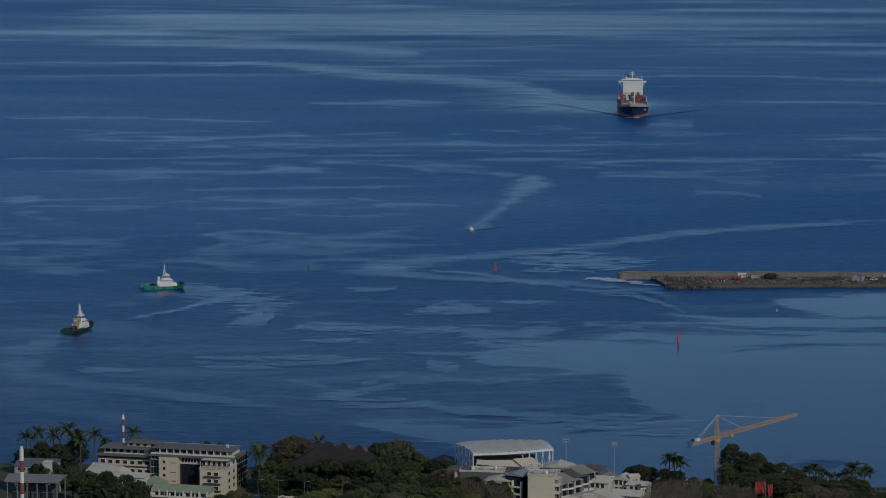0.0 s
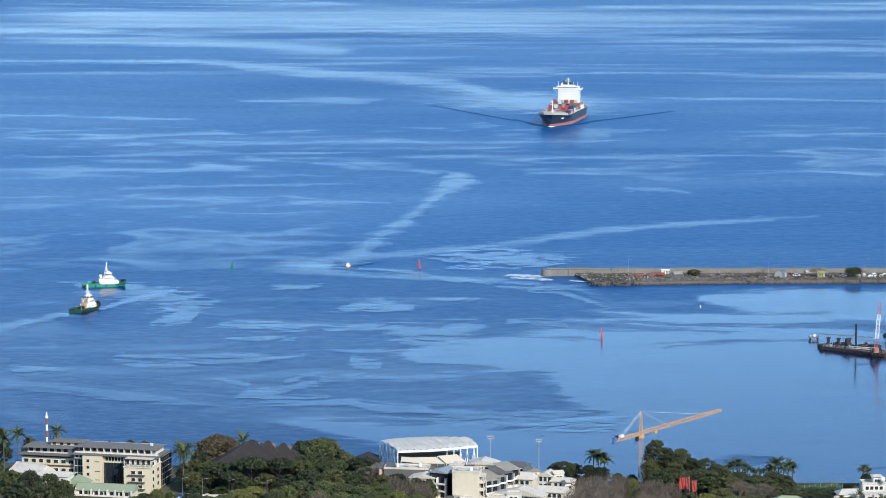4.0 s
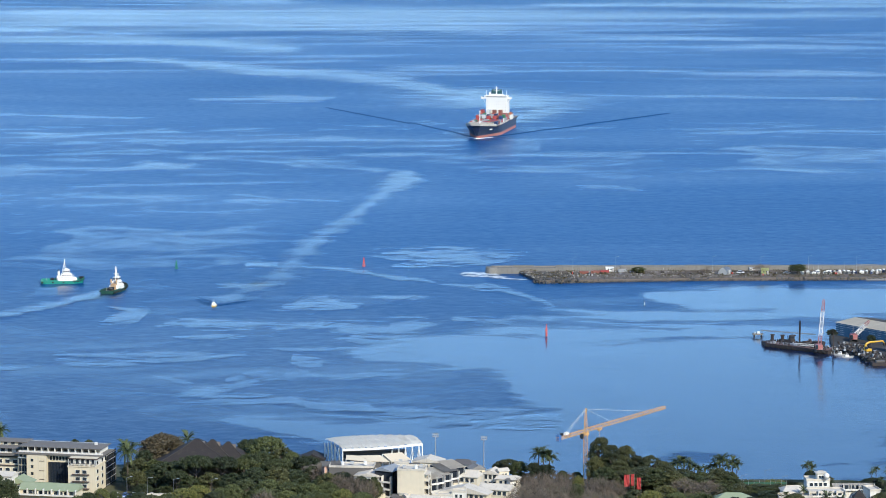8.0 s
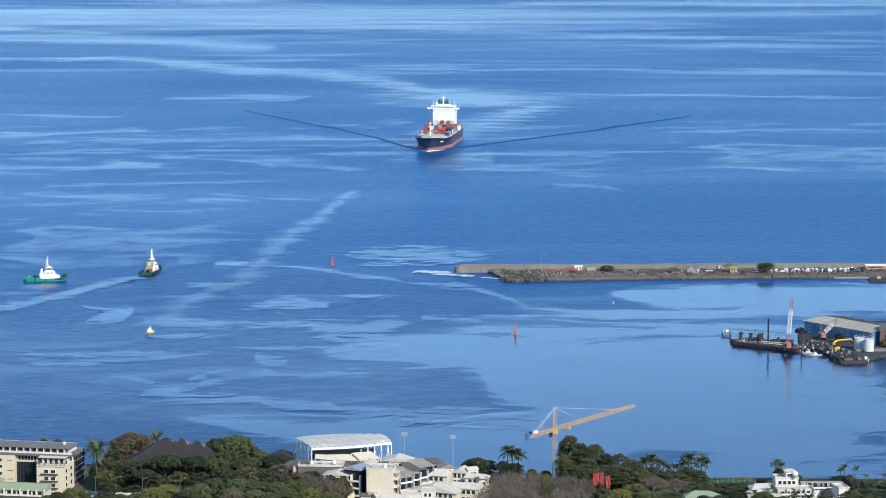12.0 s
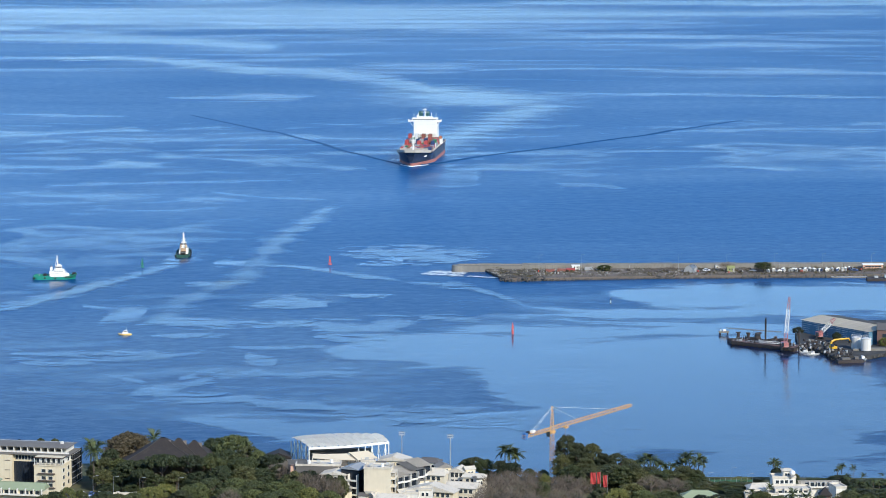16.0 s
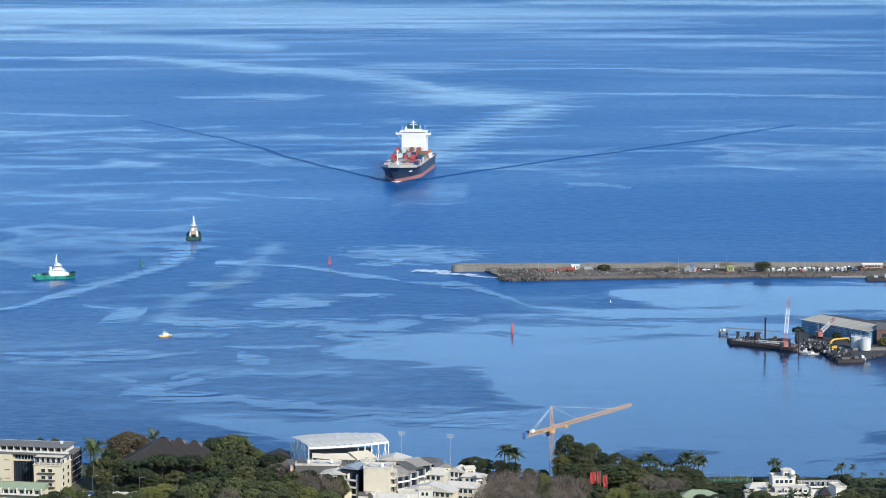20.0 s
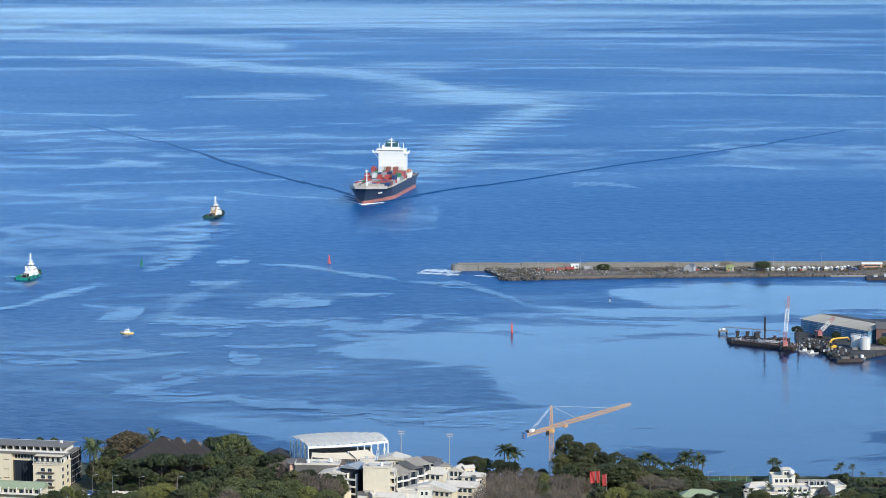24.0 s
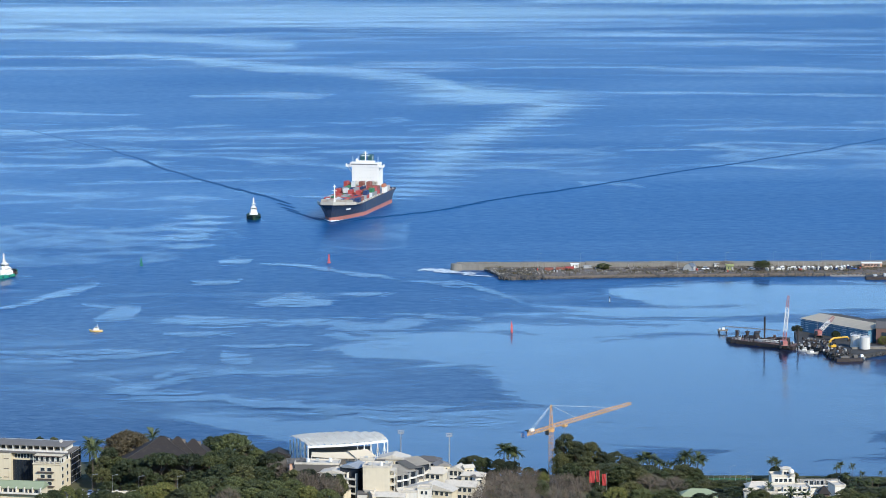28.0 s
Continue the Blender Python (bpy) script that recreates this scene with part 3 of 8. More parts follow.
    for side in (-1, 1):
        bm = B()
        box(bm, (side * 11.6, y0 + 6, 12.2), (2.4, 7, 2.0), taper=0.75, bevel=0.3)
        part("lifeboat", bm, BOX_PAINTS[1], ship, "orange lifeboat on its davit")
        bm = B()
        box(bm, (side * 12.2, y0 + 6, 8.4), (1.6, 8, 3.6))
        part("boat_deck", bm, WHITE, ship)
    # rails along the deck edge
    for side in (-1, 1):
        bm = B()
        for k in range(24):
            tube(bm, (side * 13.2, 30 + k * 3.6, 8.4), (side * 13.2, 30 + k * 3.6, 9.8), 0.06, sides=4)
        for z in (9.1, 9.8):
            tube(bm, (side * 13.2, 30, z), (side * 13.2, 30 + 23 * 3.6, z), 0.05, sides=4)
        part("deck_rail", bm, WHITE, ship)
    # hatch coamings and the freight on them
    meshes = [container_mesh(6.06, p) for p in BOX_PAINTS]
    rnd = random.Random(11)
    for bay in range(9):
        y = 24.0 + bay * 6.9
        bm = B()
        box(bm, (0, y, 7.7), (23.5, 6.3, 1.3))
        part("hatch_cover", bm, PALE_DECK, ship)
        rows = 9 if bay > 0 else 7
        for r in range(rows):
            x = (r - (rows - 1) / 2) * 2.56
            tall = (1 if bay < 4 else rnd.choice((1, 1, 2, 2))) if rnd.random() < 0.93 else 0
            if bay == 8:
                tall = rnd.choice((1, 2, 2, 3))
            for k in range(tall):
                me = meshes[rnd.choices(range(7), (26, 9, 16, 14, 11, 15, 9))[0]]
                c = part("container", me, None, ship)
                c.location = (x, y, 9.0 + k * 2.62)
    # stern gear
    for c, q in (((8, 112, 7.8), (4, 6, 3.2)), ((-8, 114, 7.8), (3, 4, 2.4))):
        bm = B()
        box(bm, c, q, bevel=0.2)
        part("mooring_winch", bm, GREY, ship)
    # foam at the stem
    bm = B()
    for side in (-1, 1):
        for k in range(7):
            box(bm, (side * (1.0 + k * 1.55), -0.3 + k * 2.3, 0), (1.5 - k * 0.12, 3.0, 0.55 - k * 0.06), rz=-side * 30, taper=0.6)
    part("bow_wave", bm, plain("white_foam", (0.75, 0.78, 0.78), 0.7), ship, "white foam along the stem")
    # name on the bow flank, as plain bars
    for k in range(4):
        bm = B()
        box(bm, (8.8 + k * 0.42, 8.5 + k * 1.15, 6.4), (0.12, 0.9, 0.9), rz=-20)
        part("name_bar", bm, WHITE, ship, "plain white bar of lettering")
    return ship


SHIP_ROWS = [
    (0, pose(21.2, 2733.7, 0, 0, 0, 1.0)),
    (1, pose(21.5, 2711.2, 0, 0, 0, -2.3)),
    (2, pose(19.7, 2673.9, 0, 0, 0, -6.1)),
    (3, pose(16.6, 2640.8, 0, 0, 0, -9.2)),
    (3.5, pose(15.0, 2630.0, 0, 0, 0, -10.5)),
    (5.5, pose(9.5, 2571.9, 0, 0, 0, -10.7)),
    (6.5, pose(5.5, 2541.3, 0, 0, 0, -10.6)),
    (7.5, pose(1.2, 2507.9, 0, 0, 0, -10.6)),
    (8.5, pose(-2.7, 2478.3, 0, 0, 0, -10.3)),
    (9.5, pose(-7.5, 2449.8, 0, 0, 0, -10.0)),
    (10.5, pose(-10.0, 2423.3, 0, 0, 0, -9.1)),
    (11.5, pose(-12.4, 2394.3, 0, 0, 0, -8.2)),
    (12.5, pose(-16.6, 2363.3, 0, 0, 0, -7.4)),
    (14.5, pose(-20.4, 2305.3, 0, 0, 0, -6.7)),
    (15.5, pose(-22.7, 2277.9, 0, 0, 0, -6.4)),
    (16.5, pose(-25.6, 2245.2, 0, 0, 0, -6.2)),
    (17.5, pose(-26.9, 2221.1, 0, 0, 0, -6.4)),
    (18.5, pose(-29.7, 2190.0, 0, 0, 0, -6.8)),
    (19.5, pose(-32.6, 2167.0, 0, 0, 0, -7.4)),
    (20.5, pose(-35.6, 2137.2, 0, 0, 0, -8.2)),
    (21.5, pose(-38.6, 2107.9, 0, 0, 0, -9.2)),
    (23.5, pose(-50.2, 2028.8, 0, 0, 0, -10.6)),
    (24.5, pose(-55.4, 2002.4, 0, 0, 0, -11.8)),
    (25.5, pose(-60.1, 1976.7, 0, 0, 0, -12.6)),
    (26.5, pose(-64.7, 1951.7, 0, 0, 0, -13.3)),
    (27.5, pose(-69.1, 1933.1, 0, 0, 0, -13.4)),
    (28, pose(-71.2, 1921.1, 0, 0, 0, -13.2)),
]
ship = container_ship()
MOVES.append((ship, SHIP_ROWS))


# ---- tugs, launch and marks ----
def tug(hull_mat, house_mat, label, funnel_mat):
    t = thing("tugboat", pose(0, 0, 0), label, "tugboat")
    bm, deck = hull_mesh(23.0, 8.2, 1.6, 1.5, 0.9, fine=0.24, stern=0.9, draft=1.5, slots=(0, 0), boot=0.7)
    turn = Matrix.Translation((11.5, 0, 0)) @ Matrix.Rotation(radians(90), 4, "Z")
    for m in (bm, deck):
        bmesh.ops.transform(m, matrix=turn, verts=m.verts)
    part("hull", bm, hull_mat, t)
    part("deck", deck, hull_mat if hull_mat is DARK_GREEN else DECK, t)
    for k in range(11):                      # tyres hung along the sides
        x = -10.6 + 1.9 * k
        y = 4.15 * (1 if x < 5.0 else (1 - ((x - 5.0) / 6.4) ** 2) ** 0.5)
        for side in (-1, 1) if hull_mat is DARK_GREEN or k % 3 == 0 else ():
            bm = B()
            tube(bm, (x, side * (y - 0.1), 0.9 + max(0, x - 3) * 0.16), (x, side * (y + 0.3), 0.9 + max(0, x - 3) * 0.16), 0.52, sides=8)
            part("tyre_fender", bm, BLACK, t, "black tyre fender")
    bm = B()
    tube(bm, (9.9, -2.4, 2.7), (11.7, 0, 3.0), 0.48)
    tube(bm, (9.9, 2.4, 2.7), (11.7, 0, 3.0), 0.48)
    part("bow_fender", bm, BLACK, t, "black rubber bow fender")
    bm = B()
    box(bm, (2.2, 0, 0.9), (9.6, 5.4, 2.4), taper=0.94, bevel=0.3)
    box(bm, (7.2, 0, 0.9), (2.2, 3.6, 2.2), taper=0.8, bevel=0.3)
    part("deckhouse", bm, WHITE, t)
    bm = B()
    box(bm, (-1.6, 0, 0.9), (2.6, 3.4, 3.4), taper=0.86, bevel=0.2)
    part("casing", bm, house_mat, t)
    bm = B()
    box(bm, (2.6, 0, 3.3), (6.4, 4.3, 2.0), taper=0.9, bevel=0.25)
    box(bm, (2.4, 0, 3.22), (8.0, 5.1, 0.12))
    part("upper_house", bm, WHITE, t)
    for k in range(4):
        for side in (-1, 1):
            bm = B()
            tube(bm, (0.4 + k * 1.6, side * 2.62, 2.1), (0.4 + k * 1.6, side * 2.5, 2.1), 0.3, sides=10)
            part("porthole", bm, GLASS, t)
            bm = B()
            box(bm, (0.6 + k * 1.3, side * 2.02, 4.1), (0.75, 0.2, 0.6))
            part("window", bm, GLASS, t)
    bm = B()
    box(bm, (2.6, 0, 5.3), (3.6, 3.3, 2.0), taper=0.88, bevel=0.2)
    box(bm, (2.6, 0, 7.3), (3.5, 3.3, 0.16))
    box(bm, (2.6, 0, 7.45), (1.8, 1.8, 0.7), taper=0.8)
    part("wheelhouse", bm, WHITE, t)
    for k in range(5):
        for side in (-1, 1):
            bm = B()
            if k < 3:
                box(bm, (1.6 + k * 1.0, side * 1.53, 6.0), (0.8, 0.12, 0.9))
            else:
                box(bm, (2.6 + side * 1.7, (k - 3.5) * 1.4, 6.0), (0.12, 1.15, 0.9))
            part("window", bm, GLASS, t)
    bm = B()
    tube(bm, (1.9, 0.45, 7.4), (1.6, 0.12, 13.2), 0.26, 0.16)
    tube(bm, (1.9, -0.45, 7.4), (1.6, -0.12, 13.2), 0.26, 0.16)
    tube(bm, (0.2, 0, 5.3), (1.5, 0, 11.4), 0.2)
    for z in (8.6, 9.8, 11.0, 12.2):
        box(bm, (1.65, 0, z), (0.5, 0.9, 0.25))
    box(bm, (1.8, 0, 9.2), (0.5, 3.0, 0.2))
    box(bm, (1.7, 0, 11.6), (0.4, 1.7, 0.2))
    part("mast", bm, WHITE, t, "white twin-legged mast with lamps")
    bm = B()
    box(bm, (2.3, 0, 8.5), (0.25, 2.4, 0.4))
    part("radar_bar", bm, GREY, t)
    for side in (-1, 1):
        bm = B()
        box(bm, (-1.6, side * 1.5, 4.6), (1.3, 0.9, 2.0), taper=0.85, bevel=0.2)
        fun = part("funnel", bm, funnel_mat, t)
        bm = B()
        tube(bm, (-1.6, side * 1.5, 6.5), (-1.8, side * 1.5, 7.4), 0.28, 0.24, sides=8)
        part("exhaust", bm, BLACK, fun)
    bm = B()
    box(bm, (-5.2, 0, 1.2), (2.2, 2.6, 1.4), bevel=0.2)
    tube(bm, (-5.2, -1.5, 2.2), (-5.2, 1.5, 2.2), 0.75)
    part("tow_winch", bm, BLACK, t)
    bm = B()
    tube(bm, (-8.2, -1.6, 1.2), (-8.2, -1.6, 2.8), 0.11)
    tube(bm, (-8.2, 1.6, 1.2), (-8.2, 1.6, 2.8), 0.11)
    tube(bm, (-8.2, -1.7, 2.8), (-8.2, 1.7, 2.8), 0.11)
    part("tow_frame", bm, GREY, t)
    for side in (-1, 1):
        bm = B()
        box(bm, (-6.4, side * 3.85, 1.3), (9.0, 0.14, 0.8))
        part("bulwark", bm, hull_mat, t)
        bm = B()
        for j in range(6):
            tube(bm, (-0.8 + j * 1.5, side * 2.5, 3.3), (-0.8 + j * 1.5, side * 2.5, 4.3), 0.05, sides=4)
        tube(bm, (-0.8, side * 2.5, 4.3), (6.7, side * 2.5, 4.3), 0.05, sides=4)
        part("rail", bm, WHITE, t)
    return t


GREEN_HULL = surface("green_hull_paint", (0.025, 0.25, 0.18), 0.25, 0.9, 0.4, bump=0.05, streaks=0.2)
DARK_GREEN = surface("dark_green_hull_paint", (0.025, 0.085, 0.06), 0.3, 0.9, 0.45, bump=0.05, stain=(0.08, 0.06, 0.04))
TUG_CREAM = surface("ochre_house_paint", (0.50, 0.33, 0.18), 0.15, 0.9, 0.5, bump=0.05, streaks=0.2)
tug_white = tug(GREEN_HULL, WHITE, "green-hulled tugboat with white deckhouse and tall mast", WHITE)
MOVES.append((tug_white, [
    (0, pose(-243.5, 1647.5, 0, 0, 0, 14)),
    (1, pose(-241.1, 1649.9, 0, 0, 0, 16)),
    (2, pose(-239.4, 1650.7, 0, 0, 0, 18)),
    (3, pose(-236.2, 1649.6, 0, 0, 0, 16)),
    (6, pose(-230.8, 1655.0, 0, 0, 0, 12)),
    (9, pose(-225.0, 1660.3, 0, 0, 0, 7)),
    (12, pose(-220.0, 1665.7, 0, 0, 0, 4)),
    (15, pose(-215.5, 1670.2, 0, 0, 0, 3)),
    (18, pose(-212.1, 1671.3, 0, 0, 0, 3)),
    (20, pose(-214.2, 1671.7, 0, 0, 0, 12)),
    (21.5, pose(-217.9, 1671.9, 0, 0, 0, 28)),
    (22.5, pose(-221.9, 1671.9, 0, 0, 0, 52)),
    (23.5, pose(-225.8, 1671.8, 0, 0, 0, 74)),
    (24.3, pose(-227.9, 1671.3, 0, 0, 0, 76)),
    (25, pose(-230.0, 1670.9, 0, 0, 0, 69)),
    (26.5, pose(-235.8, 1671.2, 0, 0, 0, 64)),
    (28, pose(-241.9, 1670.4, 0, 0, 0, 62)),
]))
tug_dark = tug(DARK_GREEN, TUG_CREAM, "dark-green tugboat with ochre deckhouse and tall mast", TUG_CREAM)
MOVES.append((tug_dark, [
    (0, pose(-263.5, 1498.7, 0, 0, 0, 73)),
    (1, pose(-255.8, 1513.3, 0, 0, 0, 72)),
    (2, pose(-247.9, 1530.6, 0, 0, 0, 71)),
    (3, pose(-239.5, 1546.5, 0, 0, 0, 71)),
    (3.5, pose(-235.3, 1555.1, 0, 0, 0, 71)),
    (5.5, pose(-216.1, 1588.4, 0, 0, 0, 71)),
    (7, pose(-203.3, 1612.2, 0, 0, 0, 73)),
    (9, pose(-185.7, 1645.1, 0, 0, 0, 76)),
    (11, pose(-171.3, 1679.9, 0, 0, 0, 79)),
    (12.5, pose(-161.4, 1705.5, 0, 0, 0, 82)),
    (14.5, pose(-151.7, 1744.0, 0, 0, 0, 88)),
    (16, pose(-151.1, 1767.8, 0, 0, 0, 92)),
    (18, pose(-150.7, 1792.0, 0, 0, 0, 95)),
    (20, pose(-151.3, 1845.9, 0, 0, 0, 94)),
    (21.5, pose(-149.5, 1872.0, 0, 0, 0, 92)),
    (23.5, pose(-147.1, 1930.2, 0, 0, 0, 86)),
    (24, pose(-145.9, 1947.6, 0, 0, 0, 76)),
    (24.4, pose(-144.7, 1956.3, 0, 0, 0, 48)),
    (25, pose(-140.1, 1958.8, 0, 0, 0, 6)),
    (25.5, pose(-135.3, 1956.9, 0, 0, 0, -36)),
    (26, pose(-130.4, 1955.1, 0, 0, 0, -62)),
    (27, pose(-122.5, 1945.3, 0, 0, 0, -78)),
    (28, pose(-120.3, 1938.7, 0, 0, 0, -86)),
]))


def launch():
    t = thing("pilot_launch", pose(0, 0, 0), "small yellow pilot launch with a white cabin", "boat")
    bm, deck = hull_mesh(6.2, 2.3, 0.7, 0.35, 0.5, fine=0.45, stern=0.9, draft=0.5, slots=(0, 0), boot=0.2)
    turn = Matrix.Translation((3.3, 0, 0)) @ Matrix.Rotation(radians(90), 4, "Z")
    for m in (bm, deck):
        bmesh.ops.translate(m, verts=m.verts, vec=(0, 0, 0.75 if m is deck else 0))
        bmesh.ops.transform(m, matrix=turn, verts=m.verts)
    part("hull", bm, surface("yellow_hull_paint", (0.72, 0.52, 0.14), 0.15, 1.5, 0.4, bump=0.03), t)
    part("deck", deck, WHITE, t)
    bm = B()
    box(bm, (0.3, 0, 0.6), (2.6, 1.7, 1.0), bevel=0.1)
    box(bm, (0.1, 0, 1.6), (2.0, 1.6, 0.75), taper=0.85, bevel=0.1)
    part("cabin", bm, WHITE, t)
    for side in (-1, 1):
        bm = B()
        box(bm, (0.1, side * 0.76, 1.75), (1.5, 0.08, 0.42))
        part("window", bm, GLASS, t)
    bm = B()
    tube(bm, (-0.4, 0, 2.3), (-0.4, 0, 3.7), 0.07)
    box(bm, (-0.4, 0, 2.9), (0.15, 0.9, 0.1))
    part("mast", bm, WHITE, t)
    return t


pilot = launch()
PILOT_ROWS = [
    (0, pose(-86.4, 1911.0, 0, 0, 0, -100)),
    (1, pose(-94.9, 1869.0, 0, 0, 0, -99)),
    (2, pose(-98.9, 1821.8, 0, 0, 0, -98)),
    (3, pose(-103.3, 1779.6, 0, 0, 0, -98)),
    (3.5, pose(-104.6, 1756.1, 0, 0, 0, -98)),
    (5.5, pose(-112.6, 1657.2, 0, 0, 0, -99)),
    (6.5, pose(-125.6, 1621.1, 0, 0, 0, -99)),
    (7.5, pose(-133.9, 1589.0, 0, 0, 0, -99)),
    (8.5, pose(-138.8, 1558.4, 0, 0, 0, -99)),
    (9.5, pose(-140.3, 1525.4, 0, 0, 0, -98)),
    (10.5, pose(-141.8, 1496.9, 0, 0, 0, -98)),
    (11.3, pose(-143.3, 1487.5, 0, 0, 0, -104)),
    (12.5, pose(-146.2, 1483.0, 0, 0, 0, -124)),
    (14.5, pose(-150.3, 1476.7, 0, 0, 0, -172)),
    (15.5, pose(-153.5, 1476.4, 0, 0, 0, -180)),
    (16.5, pose(-155.3, 1475.3, 0, 0, 0, -196)),
    (17, pose(-154.2, 1475.2, 0, 0, 0, -236)),
    (18, pose(-148.8, 1474.0, 0, 0, 0, -305)),
    (19, pose(-141.2, 1472.0, 0, 0, 0, -338)),
    (20, pose(-135.0, 1470.0, 0, 0, 0, -335)),
    (21.5, pose(-130.0, 1471.0, 0, 0, 0, -300)),
    (22.4, pose(-135.6, 1472.3, 0, 0, 0, -236)),
    (23.5, pose(-149.5, 1475.2, 0, 0, 0, -194)),
    (25, pose(-157.7, 1478.0, 0, 0, 0, -184)),
    (26.5, pose(-163.7, 1480.8, 0, 0, 0, -180)),
    (28, pose(-169.0, 1481.9, 0, 0, 0, -178)),
]
MOVES.append((pilot, PILOT_ROWS))


def buoy(m, mat, label, height, top):
    b = thing("channel_buoy", m, label, "buoy", "channel marks")
    bm = B()
    tube(bm, (0, 0, -0.4), (0, 0, 0.7), 1.0, 0.9, sides=14)
    part("float", bm, mat, b)
    bm = B()
    for k in range(4):
        a = k * math.tau / 4 + 0.4
        tube(bm, (0.8 * math.cos(a), 0.8 * math.sin(a), 0.6), (0.22 * math.cos(a), 0.22 * math.sin(a), height - 1.0), 0.11, sides=6)
    for z in (1.6, 2.6):
        box(bm, (0, 0, z), (1.3 - z * 0.22, 1.3 - z * 0.22, 0.12))
    box(bm, (0, 0, 1.4), (0.95, 0.95, height - 2.6), taper=0.4)
    part("tower", bm, mat, b)
    bm = B()
    if top == "cone":
        tube(bm, (0, 0, height - 1.0), (0, 0, height), 0.5, 0.05, sides=10)
    else:
        tube(bm, (0, 0, height - 1.0), (0, 0, height), 0.42, 0.42, sides=10)
    part("topmark", bm, mat, b)
    bm = B()
    tube(bm, (0, 0, height), (0, 0, height + 0.35), 0.14, sides=8)
    part("lamp", bm, GLASS, b)
    return b


RED_MARK = surface("red_buoy_paint", (0.55, 0.10, 0.09), 0.2, 2.0, 0.45, bump=0.05, stain=(0.3, 0.1, 0.08))
GREEN_MARK = surface("green_buoy_paint", (0.03, 0.19, 0.11), 0.2, 2.0, 0.45, bump=0.05)
buoy(pose(-64.7, 1727.4, 0), RED_MARK, "red lattice channel buoy with a can topmark", 5.0, "can")
buoy(pose(-170, 1715.7, 0), GREEN_MARK, "green lattice channel buoy with a cone topmark", 5.0, "cone")
spar = thing("spar_buoy", pose(86.4, 1576.5, 0), "slim black and white spar buoy in the harbour", "buoy", "channel marks")
for z0, z1, r, mt in ((-0.5, 0.5, 0.42, BLACK), (0.5, 2.2, 0.26, WHITE), (2.2, 2.9, 0.26, BLACK), (2.9, 3.4, 0.12, BLACK)):
    bm = B()
    tube(bm, (0, 0, z0), (0, 0, z1), r, r * 0.9, sides=10)
    part("band", bm, mt, spar)
# a red beacon pile in the harbour mouth
b = thing("beacon", pose(33.4, 1478.4, 0), "slim red harbour beacon on a pile", "beacon")
bm = B()
tube(bm, (0, 0, -1), (0, 0, 2.6), 0.55, 0.5, sides=10)
part("pile", bm, RED_MARK, b)
bm = B()
box(bm, (0, 0, 2.6), (1.15, 1.15, 1.9), taper=0.6)
tube(bm, (0, 0, 4.4), (0, 0, 5.9), 0.18)
part("daymark", bm, RED_MARK, b)
bm = B()
tube(bm, (0, 0, 2.4), (0, 0, 2.6), 0.8, sides=12)
part("platform", bm, STEEL, b)


# still water in the lee of the boats, in which they lie mirrored
for ob, size in ((tug_white, 34.0), (tug_dark, 22.0), (pilot, 9.0)):
    rows = [r for o, r in MOVES if o == ob][0]
    me, o = ribbon("lee_patch", [(-size * 0.45, 0), (0, 0), (size * 0.45, 0)], size * 2.4, 0, steps=4)
    me.materials.append(LEE)
    lee = new("lee_patch", me)
    tagged(lee, "still water in the lee of a boat", "water", "lee patches", "stuff")
    MOVES.append((lee, [(t, pose(m.translation.x, m.translation.y - size * 0.75, 0.28)) for t, m in rows]))


# ---- breakwater with its quay ----
CONCRETE = surface("weathered_concrete", (0.225, 0.21, 0.18), 0.35, 0.5, 0.85, bump=0.3, stain=(0.14, 0.12, 0.09), streaks=0.5)
EARTH = surface("dry_earth", (0.155, 0.125, 0.10), 0.4, 0.5, 0.95, bump=0.3, stain=(0.06, 0.06, 0.035))
ROCK = surface("dark_rock", (0.11, 0.105, 0.095), 0.5, 0.8, 0.9, bump=0.4, per_piece=0.5)
RUST = surface("rusty_steel", (0.040, 0.030, 0.026), 0.4, 0.9, 0.8, bump=0.2, stain=(0.06, 0.05, 0.05))
RED_PAINT = surface("red_paint", (0.50, 0.07, 0.05), 0.2, 1.0, 0.55, bump=0.05, stain=(0.3, 0.12, 0.1))
YELLOW_PAINT = surface("yellow_machine_paint", (0.62, 0.36, 0.03), 0.2, 1.0, 0.5, bump=0.05)

wall_a, wall_b = Vector((7.6, 1697.3)), Vector((309.1, 1706.4))
along = (wall_b - wall_a).normalized()
out_y = Vector((-along.y, along.x))
jetty = thing("breakwater", pose(0, 0, 0), "long grey concrete breakwater with rock-armoured quay", "breakwater", kind="structure")
quay_edge = [Vector(p) for p in ((33.6, 1659.4), (116.6, 1670.4), (191.4, 1673.7), (304.6, 1681.5))]
bm = B()
prism(bm, [tuple(q) for q in quay_edge] + [tuple(wall_b + along * 5), tuple(wall_a + along * 16)], -2.0, 1.7)
part("quay_fill", bm, EARTH, jetty, "bare brown earth of the quay")
# wall segments with joints between them
seg = 12.0
count = int((wall_b - wall_a).length / seg)
for k in range(count):
    a = wall_a + along * (k * seg)
    bm = B()
    mid = a + along * seg / 2 + out_y * 2.0
    ang = math.degrees(math.atan2(along.y, along.x))
    dz = 0.12 * math.sin(k * 2.3)
    box(bm, (mid.x, mid.y, -2), (seg - 0.12, 4.0, 5.4 + dz + (0.5 if k > 2 else 0.0)), rz=ang)
    box(bm, (mid.x, mid.y + 1.4, 3.3 + dz), (seg - 0.12, 1.0, 0.9), rz=ang)
    part("wall_segment", bm, CONCRETE, jetty)
